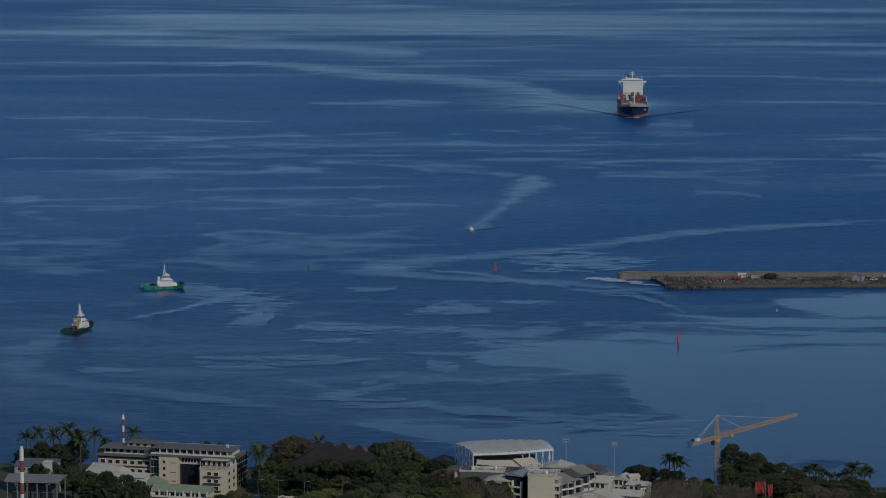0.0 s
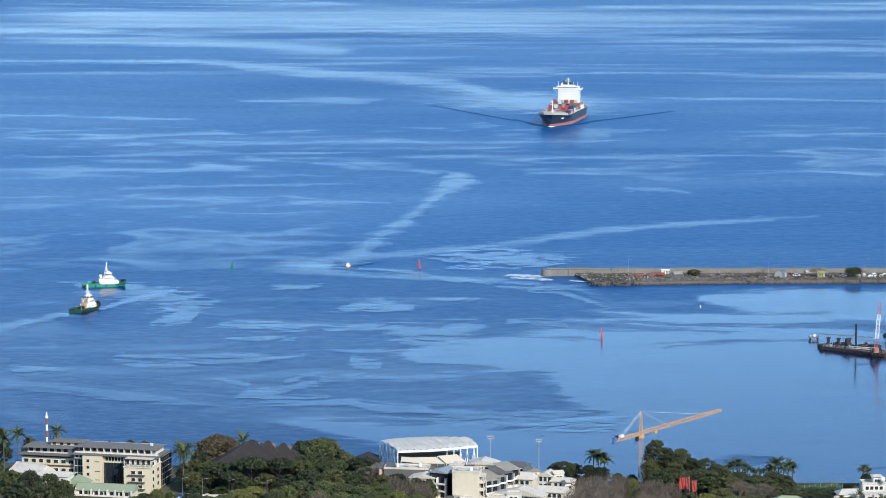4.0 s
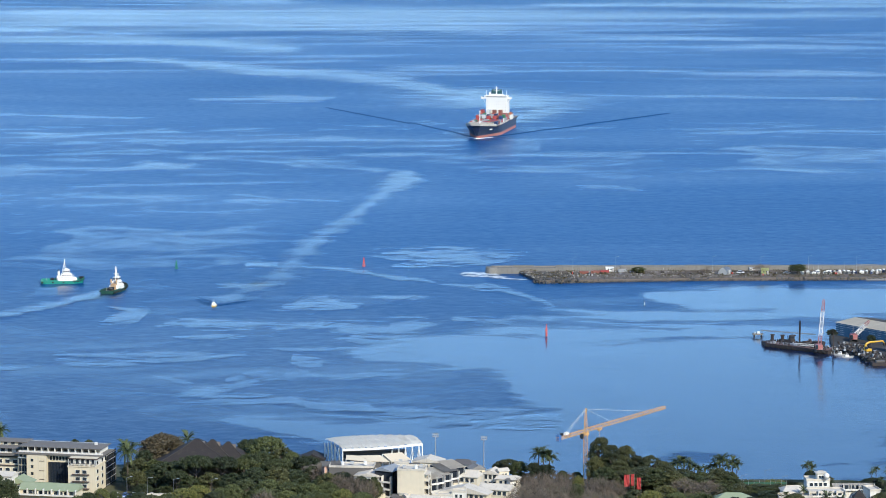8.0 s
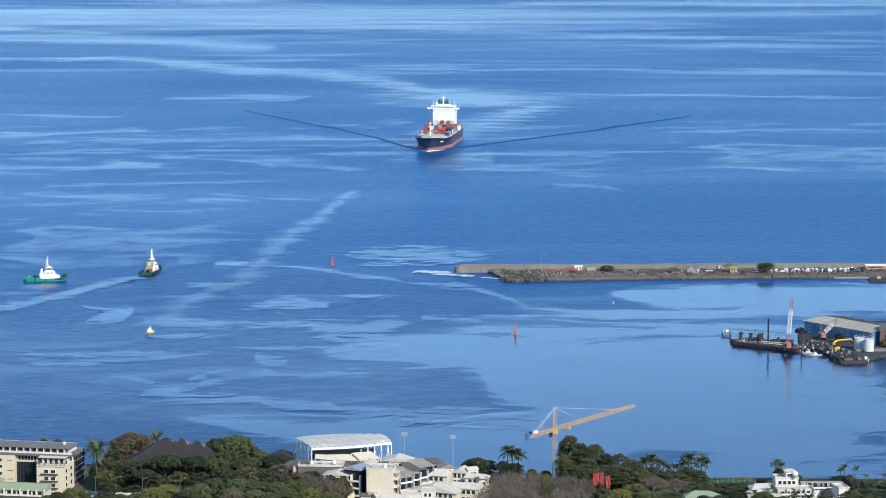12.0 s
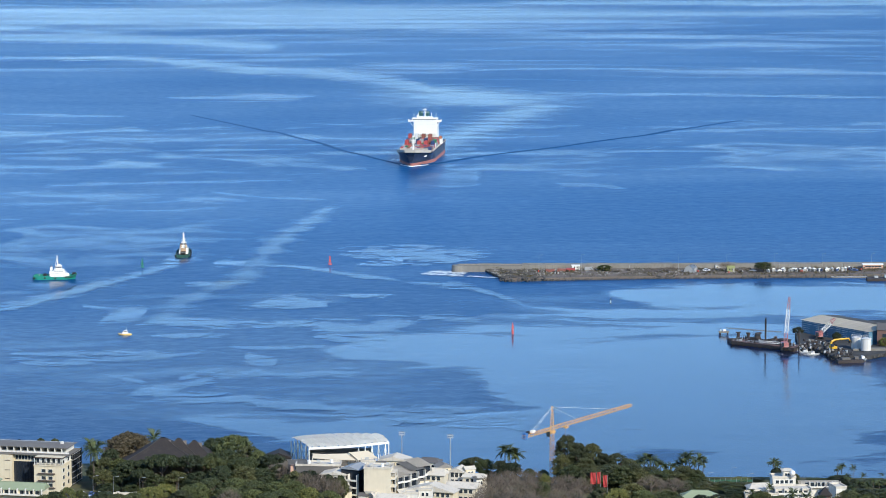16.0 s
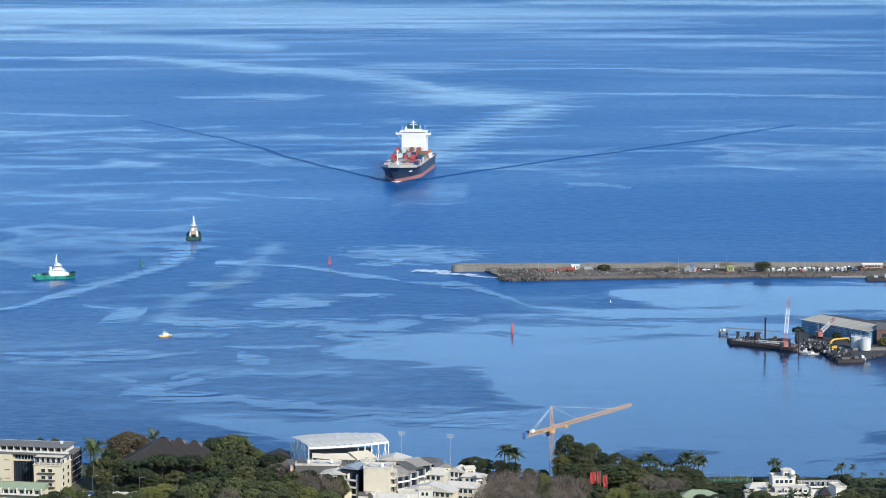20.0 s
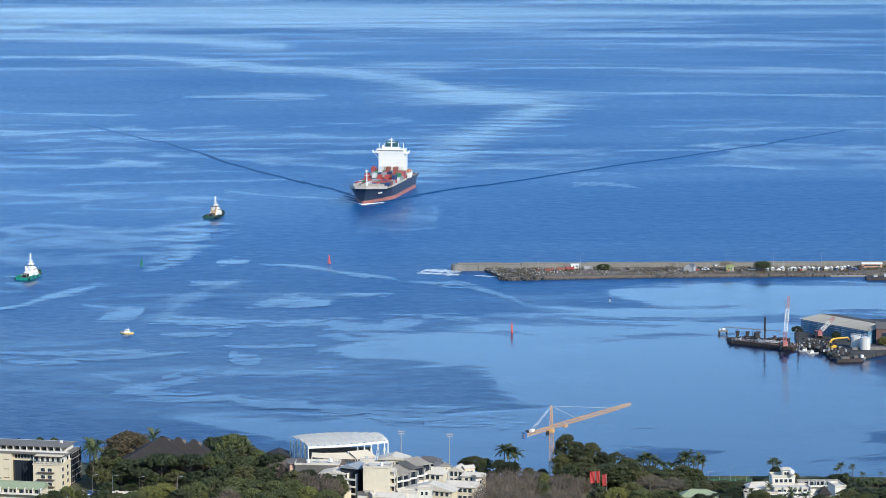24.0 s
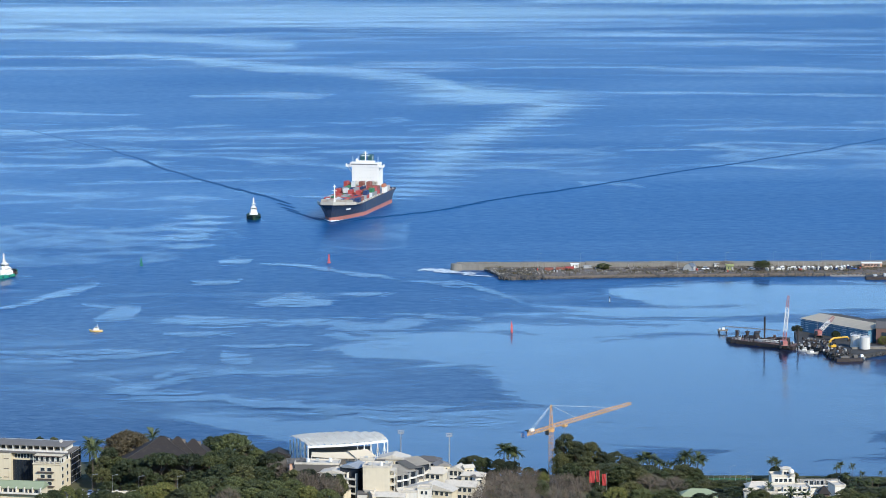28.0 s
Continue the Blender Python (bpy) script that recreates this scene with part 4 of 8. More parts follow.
# the rounded head and its apron
bm = B()
head = wall_a + out_y * 1.6
tube(bm, (head.x, head.y, -2), (head.x, head.y, 3.7), 3.6, 3.2, sides=16)
part("head", bm, CONCRETE, jetty)


def rock_mesh(seed, size):
    rnd = random.Random(seed)
    bm = B()
    bmesh.ops.create_icosphere(bm, subdivisions=1, radius=size)
    for v in bm.verts:
        v.co = Vector((v.co.x * rnd.uniform(0.7, 1.3), v.co.y * rnd.uniform(0.7, 1.2), v.co.z * rnd.uniform(0.55, 0.95)))
    return mesh_of(bm, "rock", ROCK)


def grow_rocks():
    rocks = [rock_mesh(k, 0.85) for k in range(6)]
    rnd = random.Random(5)
    line = bezier_line([tuple(q) for q in quay_edge], 24)
    made = 0
    walked = 0.0
    for p, q in zip(line, line[1:]):
        n = max(1, int((q - p).length / 1.5))
        for j in range(n):
            c = p.lerp(q, j / n)
            for row in range(2):
                if made >= 300:
                    return
                o = part("boulder", rocks[made % 6], None, jetty)
                k = rnd.uniform(0.75, 1.3)
                o.location = (c.x + rnd.uniform(-0.6, 0.6), c.y + 0.6 - row * 1.5 + rnd.uniform(-0.4, 0.4), 1.2 - row * 0.95)
                o.rotation_euler = (rnd.uniform(0, 3), rnd.uniform(0, 3), rnd.uniform(0, 6))
                o.scale = (k, k, k)
                made += 1


grow_rocks()
# the rest of the armour stone, and the mound at the quay's tip
bm = B()
rnd = random.Random(9)
tip = quay_edge[0]
spots = []
for k in range(520):
    a = rnd.random()
    spots.append((tip.x + rnd.uniform(-3, 22) * (1 - a * 0.3), tip.y + a * 30 + rnd.uniform(-2, 2), 0.4 + 1.8 * rnd.random()))
for p, q in zip(bezier_line([tuple(v) for v in quay_edge], 24), bezier_line([tuple(v) for v in quay_edge], 24)[1:]):
    for j in range(max(1, int((q - p).length / 1.6))):
        c = p.lerp(q, j * 1.6 / (q - p).length)
        for row in range(2):
            spots.append((c.x + rnd.uniform(-0.6, 0.6), c.y - 0.4 + row * 1.6 + rnd.uniform(-0.5, 0.5), 0.3 + row * 0.9))
for x, y, z in spots:
    k = rnd.uniform(0.4, 1.15)
    m = Matrix.Translation((x, y, z)) @ Euler((rnd.uniform(0, 3), rnd.uniform(0, 3), 0)).to_matrix().to_4x4()
    vs = [bm.verts.new(m @ Vector(v) * 1.0) for v in
          ((k, 0, 0), (-k * 0.8, 0.1, 0), (0, k * 0.9, 0), (0.1, -k, 0), (0, 0, k * 0.7), (0.1, 0, -k * 0.6))]
    for f in ((0, 2, 4), (2, 1, 4), (1, 3, 4), (3, 0, 4), (2, 0, 5), (1, 2, 5), (3, 1, 5), (0, 3, 5)):
        bm.faces.new([vs[i] for i in f])
armour = part("armour_stone", bm, ROCK, jetty, "dark rock armour along the waterline")
tagged(armour, kind="stuff")

QZ = 1.7
# pale broken stone and rubble heaped on the quay near its tip
bm = B()
rnd = random.Random(17)
for k in range(420):
    s_ = rnd.random() ** 1.6
    e = quay_edge[0].lerp(quay_edge[-1], s_ * 0.5)
    f = wall_a.lerp(wall_b, s_ * 0.5) + Vector((14, 0))
    c = e.lerp(f, rnd.uniform(0.2, 0.9))
    q = rnd.uniform(0.25, 0.8)
    box(bm, (c.x, c.y, 1.6), (q * rnd.uniform(0.8, 1.8), q, q * rnd.uniform(0.5, 1.1)), rz=rnd.uniform(0, 180), taper=rnd.uniform(0.5, 0.9))
tagged(part("rubble", bm, surface("pale_broken_stone", (0.30, 0.28, 0.24), 0.4, 0.8, 0.9, bump=0.3), jetty, "pale broken stone heaped on the quay"), kind="stuff")


def on_quay(px_x, px_y):
    return pose(px_x, px_y, QZ)


def lamp_post(m, height, label="tall grey street lamp on the quay", arms=1, group="lamp posts"):
    t = thing("street_lamp", m, label, "lamp post", group)
    bm = B()
    tube(bm, (0, 0, 0), (0, 0, height), 0.07, 0.04, sides=6)
    part("pole", bm, STEEL, t)
    for k in range(arms):
        s = 1 if k == 0 else -1
        bm = B()
        tube(bm, (0, 0, height - 0.2), (s * 1.3, 0, height + 0.1), 0.05, sides=6)
        box(bm, (s * 1.6, 0, height + 0.02), (0.9, 0.32, 0.16), bevel=0.04)
        part("lamp_head", bm, STEEL, t)
    return t


for px, py in ((52.6, 1688.2), (76.2, 1690.5), (130.4, 1692.7), (157.1, 1692.7), (183.7, 1695), (210.4, 1695), (237.8, 1695)):
    lamp_post(on_quay(px, py), 9.0)


def quonset(m):
    t = thing("quonset_shed", m, "small pale corrugated shed with a rounded roof", "shed")
    bm = B()
    n = 14
    for k in range(n):
        a, b = math.pi * k / n, math.pi * (k + 1) / n
        p = [(-3.2, math.cos(a) * 2.8, math.sin(a) * 3.8), (-3.2, math.cos(b) * 2.8, math.sin(b) * 3.8),
             (3.2, math.cos(b) * 2.8, math.sin(b) * 3.8), (3.2, math.cos(a) * 2.8, math.sin(a) * 3.8)]
        bm.faces.new([bm.verts.new(q) for q in p])
    bmesh.ops.solidify(bm, geom=bm.faces[:], thickness=0.12)
    part("shell", bm, STEEL, t)
    for x in (-3.1, 3.1):
        bm = B()
        f = [bm.verts.new((x, math.cos(math.pi * k / n) * 2.7, math.sin(math.pi * k / n) * 3.7)) for k in range(n + 1)]
        bm.faces.new(f)
        part("end_wall", bm, GREY, t)
    bm = B()
    box(bm, (0, -2.6, 0), (2.2, 0.6, 2.3))
    part("door", bm, GREY, t)
    return t


quonset(Matrix.Translation((136.7, 1686, QZ)) @ Matrix.Rotation(radians(62), 4, "Z"))


def cabin(m, size, wall_mat, roof_mat, label, category="hut", rise=0.9, windows=2):
    """A small flat-gabled hut with door and windows in its front."""
    t = thing(category.replace(" ", "_"), m, label, category)
    bm = B()
    box(bm, (0, 0, 0), size)
    part("wall", bm, wall_mat, t)
    bm = B()
    gable(bm, (0, 0, size[2]), (size[0] + 0.6, size[1] + 0.6), rise)
    part("roof", bm, roof_mat, t)
    for k in range(windows):
        bm = B()
        box(bm, ((k + 1) * size[0] / (windows + 1) - size[0] / 2, -size[1] / 2 - 0.03, size[2] * 0.42), (size[0] * 0.14, 0.1, size[2] * 0.32))
        part("window", bm, GLASS, t)
    bm = B()
    box(bm, (size[0] * 0.36, -size[1] / 2 - 0.03, 0), (1.0, 0.1, 2.0))
    part("door", bm, GREY, t)
    return t


OCHRE = surface("yellow_green_paint", (0.30, 0.32, 0.13), 0.15, 0.8, 0.7, streaks=0.3)
SALMON = surface("salmon_render", (0.60, 0.36, 0.25), 0.12, 0.6, 0.8, streaks=0.3)
cabin(on_quay(158.7, 1686), (4.0, 2.6, 2.6), OCHRE, OCHRE, "small yellow-green hut on the quay")
cabin(on_quay(239.1, 1699.5), (11.0, 4, 2.4), SALMON, WHITE, "long low salmon quay house with a white roof", "quay house", 0.5, 5)
cabin(on_quay(73.3, 1695), (4.2, 2.6, 2.4), WHITE, WHITE, "small white site cabin on the quay", "site cabin", 0.4)
for px, py, c in ((96.6, 1701.8, 5.5), (101.2, 1704.1, 4.5), (105.2, 1701.8, 4.0), (152.9, 1701.8, 2.6)):
    cabin(on_quay(px, py), (c, 2.4, 1.5), WHITE, GREY, "low white storage cabin beside the wall", "site cabin", 0.25, 1)


def freight_box(m, paint, label):
    t = thing("freight_container", m, label, "container", "freight boxes on the quay")
    part("body", container_mesh(6.06, paint), None, t)
    bm = B()
    for x in (-0.6, 0.6):
        tube(bm, (x, -3.06, 0.3), (x, -3.06, 2.3), 0.04, sides=5)
    part("door_bars", bm, STEEL, t)
    return t


for k, (px, py) in enumerate(((58.8, 1686), (65.2, 1688.2), (70.3, 1690.5), (80.5, 1695))):
    freight_box(Matrix.Translation((px, py, QZ)) @ Matrix.Rotation(radians(90 + k * 3), 4, "Z") @ Matrix.Diagonal((0.8, 0.8, 0.55, 1)), BOX_PAINTS[(2, 2, 0, 6)[k]],
                "weathered red freight container lying on the quay" if k < 3 else "grey freight container beside the breakwater wall")


def yacht(m, mat, k):
    t = thing("laid_up_boat", m, "white boat laid up on stands on the quay" if k % 3 else "white boat under a pale cover, laid up ashore", "boat", "boats laid up on the quay")
    bm, deck = hull_mesh(7.0, 2.6, 2.4, 0.5, 0.9, fine=0.45, stern=0.85, draft=-0.9, slots=(0, 0), boot=1.3)
    part("hull", bm, mat, t)
    part("deck", deck, WHITE, t)
    bm = B()
    box(bm, (0, 3.6, 1.9), (1.7, 2.8, 1.2), taper=0.8, bevel=0.1)
    part("cabin", bm, WHITE, t)
    for y in (2.0, 5.0):
        bm = B()
        box(bm, (0, y, 0), (1.8, 0.25, 0.95))
        part("stand", bm, RUST, t)
    if k % 3 == 0:
        bm = B()
        tube(bm, (0, 3.0, 2.0), (0, 3.0, 10.5), 0.08, 0.05, sides=6)
        part("mast", bm, STEEL, t)
    return t


rnd = random.Random(21)
for k in range(30):
    s = k / 29
    x0, y0 = 180, 1683.7
    x1, y1 = 225, 1688.2
    yacht(Matrix.Translation((x0 + (x1 - x0) * s, y0 + (y1 - y0) * s + rnd.uniform(-1, 3), QZ)) @ Matrix.Rotation(radians(rnd.uniform(-40, 40)), 4, "Z") @ Matrix.Scale(rnd.uniform(0.42, 0.66), 4),
          (WHITE, GREY, GREY, WHITE, BOX_PAINTS[5])[k % 5], k)


def car(m, mat, label, group=""):
    t = thing("parked_car", m, label, "car", group)
    bm = B()
    box(bm, (0, 0, 0.35), (4.2, 1.75, 0.6), bevel=0.12)
    part("body", bm, mat, t)
    bm = B()
    box(bm, (-0.2, 0, 0.95), (2.3, 1.55, 0.55), taper=0.8, bevel=0.08)
    part("cabin", bm, GLASS, t)
    bm = B()
    box(bm, (-0.2, 0, 1.49), (1.75, 1.2, 0.06))
    part("roof", bm, mat, t)
    for x in (-1.3, 1.3):
        for y in (-0.8, 0.8):
            bm = B()
            tube(bm, (x, y - 0.1, 0.32), (x, y + 0.1, 0.32), 0.32, sides=10)
            part("wheel", bm, BLACK, t)
    return t


CAR_WHITE, CAR_GREY, CAR_BLUE = (plain(n, c, 0.3) for n, c in (("white_car_paint", (0.75, 0.75, 0.74)), ("grey_car_paint", (0.25, 0.26, 0.27)), ("blue_car_paint", (0.05, 0.10, 0.28))))
for px, py, k in ((145.4, 1688.2, 0), (86.6, 1690.5, 1), (227.5, 1688.2, 2), (170.9, 1686, 1)):
    car(on_quay(px, py), (CAR_WHITE, CAR_GREY, CAR_BLUE)[k], ("white", "grey", "blue")[k] + " car parked on the quay")

# pontoon and moored barge at the quay
pont = thing("pontoon", pose(222.6, 1674.8, 0), "low pale floating pontoon along the quay", "pontoon")
for k in range(6):
    bm = B()
    box(bm, (-8 + k * 3.2, 0, -0.3), (3.1, 3.0, 0.9))
    part("float", bm, CONCRETE, pont)
bm = B()
box(bm, (0, 0, 0.6), (19.4, 3.2, 0.12))
part("decking", bm, GREY, pont)
barge = thing("work_barge", pose(240.3, 1663.8, 0), "dark steel work barge moored at the quay", "barge")
bm = B()
box(bm, (0, 0, -0.8), (19, 7, 2.3), taper=0.97)
part("hull", bm, RUST, barge)
bm = B()
box(bm, (2, 0, 1.5), (3, 2.4, 1.6), bevel=0.1)
box(bm, (-4, 1, 1.5), (2, 3, 0.8))
part("deck_gear", bm, GREY, barge)

# dark gear, drums and timber lying about the quay
rnd = random.Random(64)
for k in range(46):
    s = rnd.uniform(0.06, 0.82)
    e, f = quay_edge[0].lerp(quay_edge[-1], s), wall_a.lerp(wall_b, s) + Vector((10, 0))
    c = e.lerp(f, rnd.uniform(0.35, 0.8))
    t = thing(("timber_stack", "oil_drum", "scrap_heap", "boat_trailer")[k % 4], pose(c.x, c.y, QZ, 0, 0, rnd.uniform(-50, 50)),
              ("dark timber stacked on the quay", "rusty drums standing on the quay", "low heap of dark scrap on the quay", "empty boat trailer parked on the quay")[k % 4],
              ("timber", "drum", "scrap heap", "trailer")[k % 4], "gear on the quay")
    for j in range(3):
        bm = B()
        if k % 4 == 1:
            tube(bm, (j * 0.8 - 0.8, rnd.uniform(-0.3, 0.3), 0), (j * 0.8 - 0.8, rnd.uniform(-0.3, 0.3), 1.0), 0.35, sides=10)
        elif k % 4 == 3:
            box(bm, (0, (j - 1) * 0.7, 0.4), (3.6 if j != 1 else 1.2, 0.14, 0.18))
        else:
            box(bm, (rnd.uniform(-0.6, 0.6), rnd.uniform(-0.5, 0.5), j * 0.28), (rnd.uniform(1.2, 2.6), rnd.uniform(0.3, 0.8), 0.3), rz=rnd.uniform(-25, 25))
        part(("beam", "drum", "scrap", "trailer_bar")[k % 4], bm, rnd.choice((RUST, BLACK, GREY, RUST, RED_PAINT if k % 4 == 1 else STEEL)), t)


# ---- cargo terminal ----
TZ = 1.9
BLUE_CLAD = surface("blue_cladding", (0.09, 0.20, 0.29), 0.15, 0.5, 0.6, bump=0.1, streaks=0.3)
SUNLIT_ROOF = surface("sunlit_pale_sheet_roof", (0.72, 0.65, 0.52), 0.12, 0.3, 0.6, bump=0.1, streaks=0.2)
DARK_ROOF = surface("dark_sheet_roof", (0.12, 0.11, 0.10), 0.25, 0.4, 0.7, bump=0.1)
ASPHALT = surface("asphalt", (0.042, 0.042, 0.041), 0.35, 0.6, 0.9, bump=0.2, stain=(0.075, 0.068, 0.06))
LATTICE_RED = surface("faded_red_crane_paint", (0.42, 0.15, 0.13), 0.25, 1.0, 0.55, bump=0.05, stain=(0.55, 0.45, 0.42))

quay = thing("terminal_quay", pose(0, 0, 0), "stone-edged terminal quay with dark yard surface", "quay", kind="structure")
bm = B()
prism(bm, [(167.2, 1429.7), (178, 1420), (179.4, 1404.1), (195.7, 1404.1), (210, 1416.8), (295.8, 1423.2), (317.6, 1530.6), (183.6, 1505), (169.9, 1469.8)], -2, TZ)
part("yard", bm, ASPHALT, quay)
bm = B()
rnd = random.Random(31)
edge = [Vector(p) for p in [(167.2, 1429.7), (178, 1420), (179.4, 1404.1), (195.7, 1404.1), (210, 1416.8), (237, 1420)]]
for p, q in zip(edge, edge[1:]):
    for j in range(int((q - p).length / 0.9)):
        c = p.lerp(q, j * 0.9 / (q - p).length)
        k = rnd.uniform(0.5, 1.1)
        box(bm, (c.x + rnd.uniform(-0.5, 0.5), c.y - 0.3 + rnd.uniform(-0.5, 0.4), rnd.uniform(-0.6, 0.9)), (k, k * 1.1, k), rz=rnd.uniform(0, 90), taper=0.7)
tagged(part("edge_stone", bm, ROCK, quay, "dark stone edging of the quay"), kind="stuff")


def lattice(bm, a, b, w, bays, r=0.09, up=(0, 0, 1), w2=None):
    """A square lattice boom from a to b."""
    a, b = Vector(a), Vector(b)
    d = (b - a).normalized()
    s = d.cross(Vector(up)).normalized()
    t = s.cross(d)
    w2 = w if w2 is None else w2
    prev = None
    for k in range(bays + 1):
        c, h = a.lerp(b, k / bays), (w + (w2 - w) * k / bays) / 2
        cur = [c + s * (i * h) + t * (j * h) for i, j in ((-1, -1), (1, -1), (1, 1), (-1, 1))]
        if prev:
            for i in range(4):
                tube(bm, prev[i], cur[i], r, sides=4)
                tube(bm, prev[i], cur[(i + 1) % 4] if k % 2 else cur[i - 1], r * 0.6, sides=4)
        for i in range(4):
            tube(bm, cur[i], cur[(i + 1) % 4], r * 0.6, sides=4)
        prev = cur
    return bm


def warehouse():
    a, b = Vector((173.3, 1471.8)), Vector((200.8, 1434.5))
    d = (b - a)
    ang = math.degrees(math.atan2(d.y, d.x))
    n, deep, ridge, high = d.length, 24.0, 13.0, 6.2
    mid = (a + b) / 2
    t = thing("warehouse", Matrix.Translation((mid.x, mid.y, TZ)) @ Matrix.Rotation(radians(ang), 4, "Z"),
              "large blue-clad warehouse with a pale sheet roof", "warehouse")
    bm = B()
    box(bm, (0, deep / 2, 0), (n, deep, high))
    part("wall", bm, BLUE_CLAD, t)
    # One roof, with sun and shade coloured in: pale near slope, dark far slope.
    for side, mat, lab in ((0, SUNLIT_ROOF, "roof slope coloured pale as if sunlit"), (1, DARK_ROOF, "roof slope coloured dark as if in shade")):
        bm = B()
        y0, y1 = (-0.6, ridge) if side == 0 else (deep + 0.6, ridge)
        v = [(-n / 2 - 0.5, y0, high), (n / 2 + 0.5, y0, high), (n / 2 + 0.5, y1, high + 1.3), (-n / 2 - 0.5, y1, high + 1.3)]
        bm.faces.new([bm.verts.new(p) for p in v])
        bmesh.ops.solidify(bm, geom=bm.faces[:], thickness=0.2)
        part("roof", bm, mat, t, lab)
        for k in range(int(n / 6)):
            bm = B()
            x = -n / 2 + 3 + k * 6
            tube(bm, (x, y0, high + 0.1), (x, y1, high + 1.4), 0.05, sides=4)
            part("roof_seam", bm, mat, t)
    bm = B()
    for x in (-n / 2, n / 2):
        bm.faces.new([bm.verts.new(p) for p in ((x, 0, high), (x, deep, high), (x, ridge, high + 1.2))])
    part("gable_wall", bm, BLUE_CLAD, t)
    for k in range(int(n / 5)):
        bm = B()
        box(bm, (-n / 2 + 2.5 + k * 5, -0.12, 0), (0.35, 0.24, high - 0.1))
        part("pilaster", bm, BLUE_CLAD, t)
    for k in range(6):
        bm = B()
        box(bm, (0, -0.06, 0.8 + k * 0.95), (n, 0.12, 0.1))
        part("cladding_rail", bm, WHITE, t)
    for k in range(3):
        bm = B()
        box(bm, (-n / 2 + 8 + k * 13, -0.1, 0), (4.6, 0.24, 4.2))
        part("roller_door", bm, BLUE_CLAD, t)
    return t


warehouse()
cabin(pose(218.4, 1437.9, TZ, 0, 0, -10), (26, 14, 7.5), surface("brown_cladding", (0.16, 0.09, 0.07), 0.2, 0.5, 0.7, streaks=0.3), DARK_ROOF,
      "brown-clad terminal building with a low dark roof", "terminal building", 2.2, 5)


TANK_PAINT = surface("chalky_tank_paint", (0.60, 0.58, 0.53), 0.12, 0.6, 0.6, bump=0.03, streaks=0.3)


def tank(m, r, h):
    t = thing("storage_tank", m, "white upright storage tank with a shallow roof", "tank", "white storage tanks")
    bm = B()
    tube(bm, (0, 0, 0), (0, 0, h), r, sides=28)
    part("shell", bm, TANK_PAINT, t, smooth=False)
    bm = B()
    tube(bm, (0, 0, h), (0, 0, h + 0.5), r + 0.08, 0.4, sides=28)
    part("roof", bm, TANK_PAINT, t)
    bm = B()
    for k in range(16):
        a = k * math.tau / 16
        tube(bm, (r * math.cos(a), r * math.sin(a), h), (r * math.cos(a), r * math.sin(a), h + 1.0), 0.04, sides=4)
        b = (k + 1) * math.tau / 16
        tube(bm, (r * math.cos(a), r * math.sin(a), h + 1.0), (r * math.cos(b), r * math.sin(b), h + 1.0), 0.04, sides=4)
    part("guard_rail", bm, TANK_PAINT, t)
    for z in (2.1, 4.2):
        bm = B()
        tube(bm, (0, 0, z), (0, 0, z + 0.12), r + 0.05, sides=28)
        part("hoop", bm, TANK_PAINT, t)
    return t


tank(pose(193.3, 1422.9, 2.2), 2.3, 5.3)
tank(pose(197, 1417.2, 2.2), 2.45, 5.6)
bund = thing("tank_bund", pose(196.7, 1421.5, TZ), "pale concrete tank base beside the quay edge", "slab")
bm = B()
box(bm, (2.5, 0, 0), (16, 7.5, 0.3))
part("slab", bm, CONCRETE, bund)
bm = B()
box(bm, (2.5, -3.6, 0.3), (16, 0.25, 0.7))
part("kerb", bm, CONCRETE, bund)

# long dark barge with its lattice crane, piles and gear
a, b = Vector((138.2, 1449.5)), Vector((167.1, 1426.4))
ang = math.degrees(math.atan2((b - a).y, (b - a).x))
n = (b - a).length
bar = thing("crane_barge", Matrix.Translation(((a.x + b.x) / 2, (a.y + b.y) / 2 + 3, 0)) @ Matrix.Rotation(radians(ang), 4, "Z"),
            "long dark rusty barge with deck machinery", "barge")
bm = B()
prism(bm, [(-n / 2 + 2, -4.5), (n / 2, -4.5), (n / 2, 5.5), (-n / 2, 5.5), (-n / 2 - 3.5, 0.5)], -1.0, 1.7)
part("hull", bm, RUST, bar)
bm = B()
box(bm, (0, 0.5, 1.7), (n - 2, 9, 0.1))
part("deck_plate", bm, DECK, bar)
for k in range(12):
    bm = B()
    tube(bm, (-n / 2 + 2.5 + k * n / 12.5, -4.6, 0.5), (-n / 2 + 2.5 + k * n / 12.5, -4.6, 1.3), 0.3, sides=8)
    part("fender", bm, BLACK, bar)
rnd = random.Random(8)
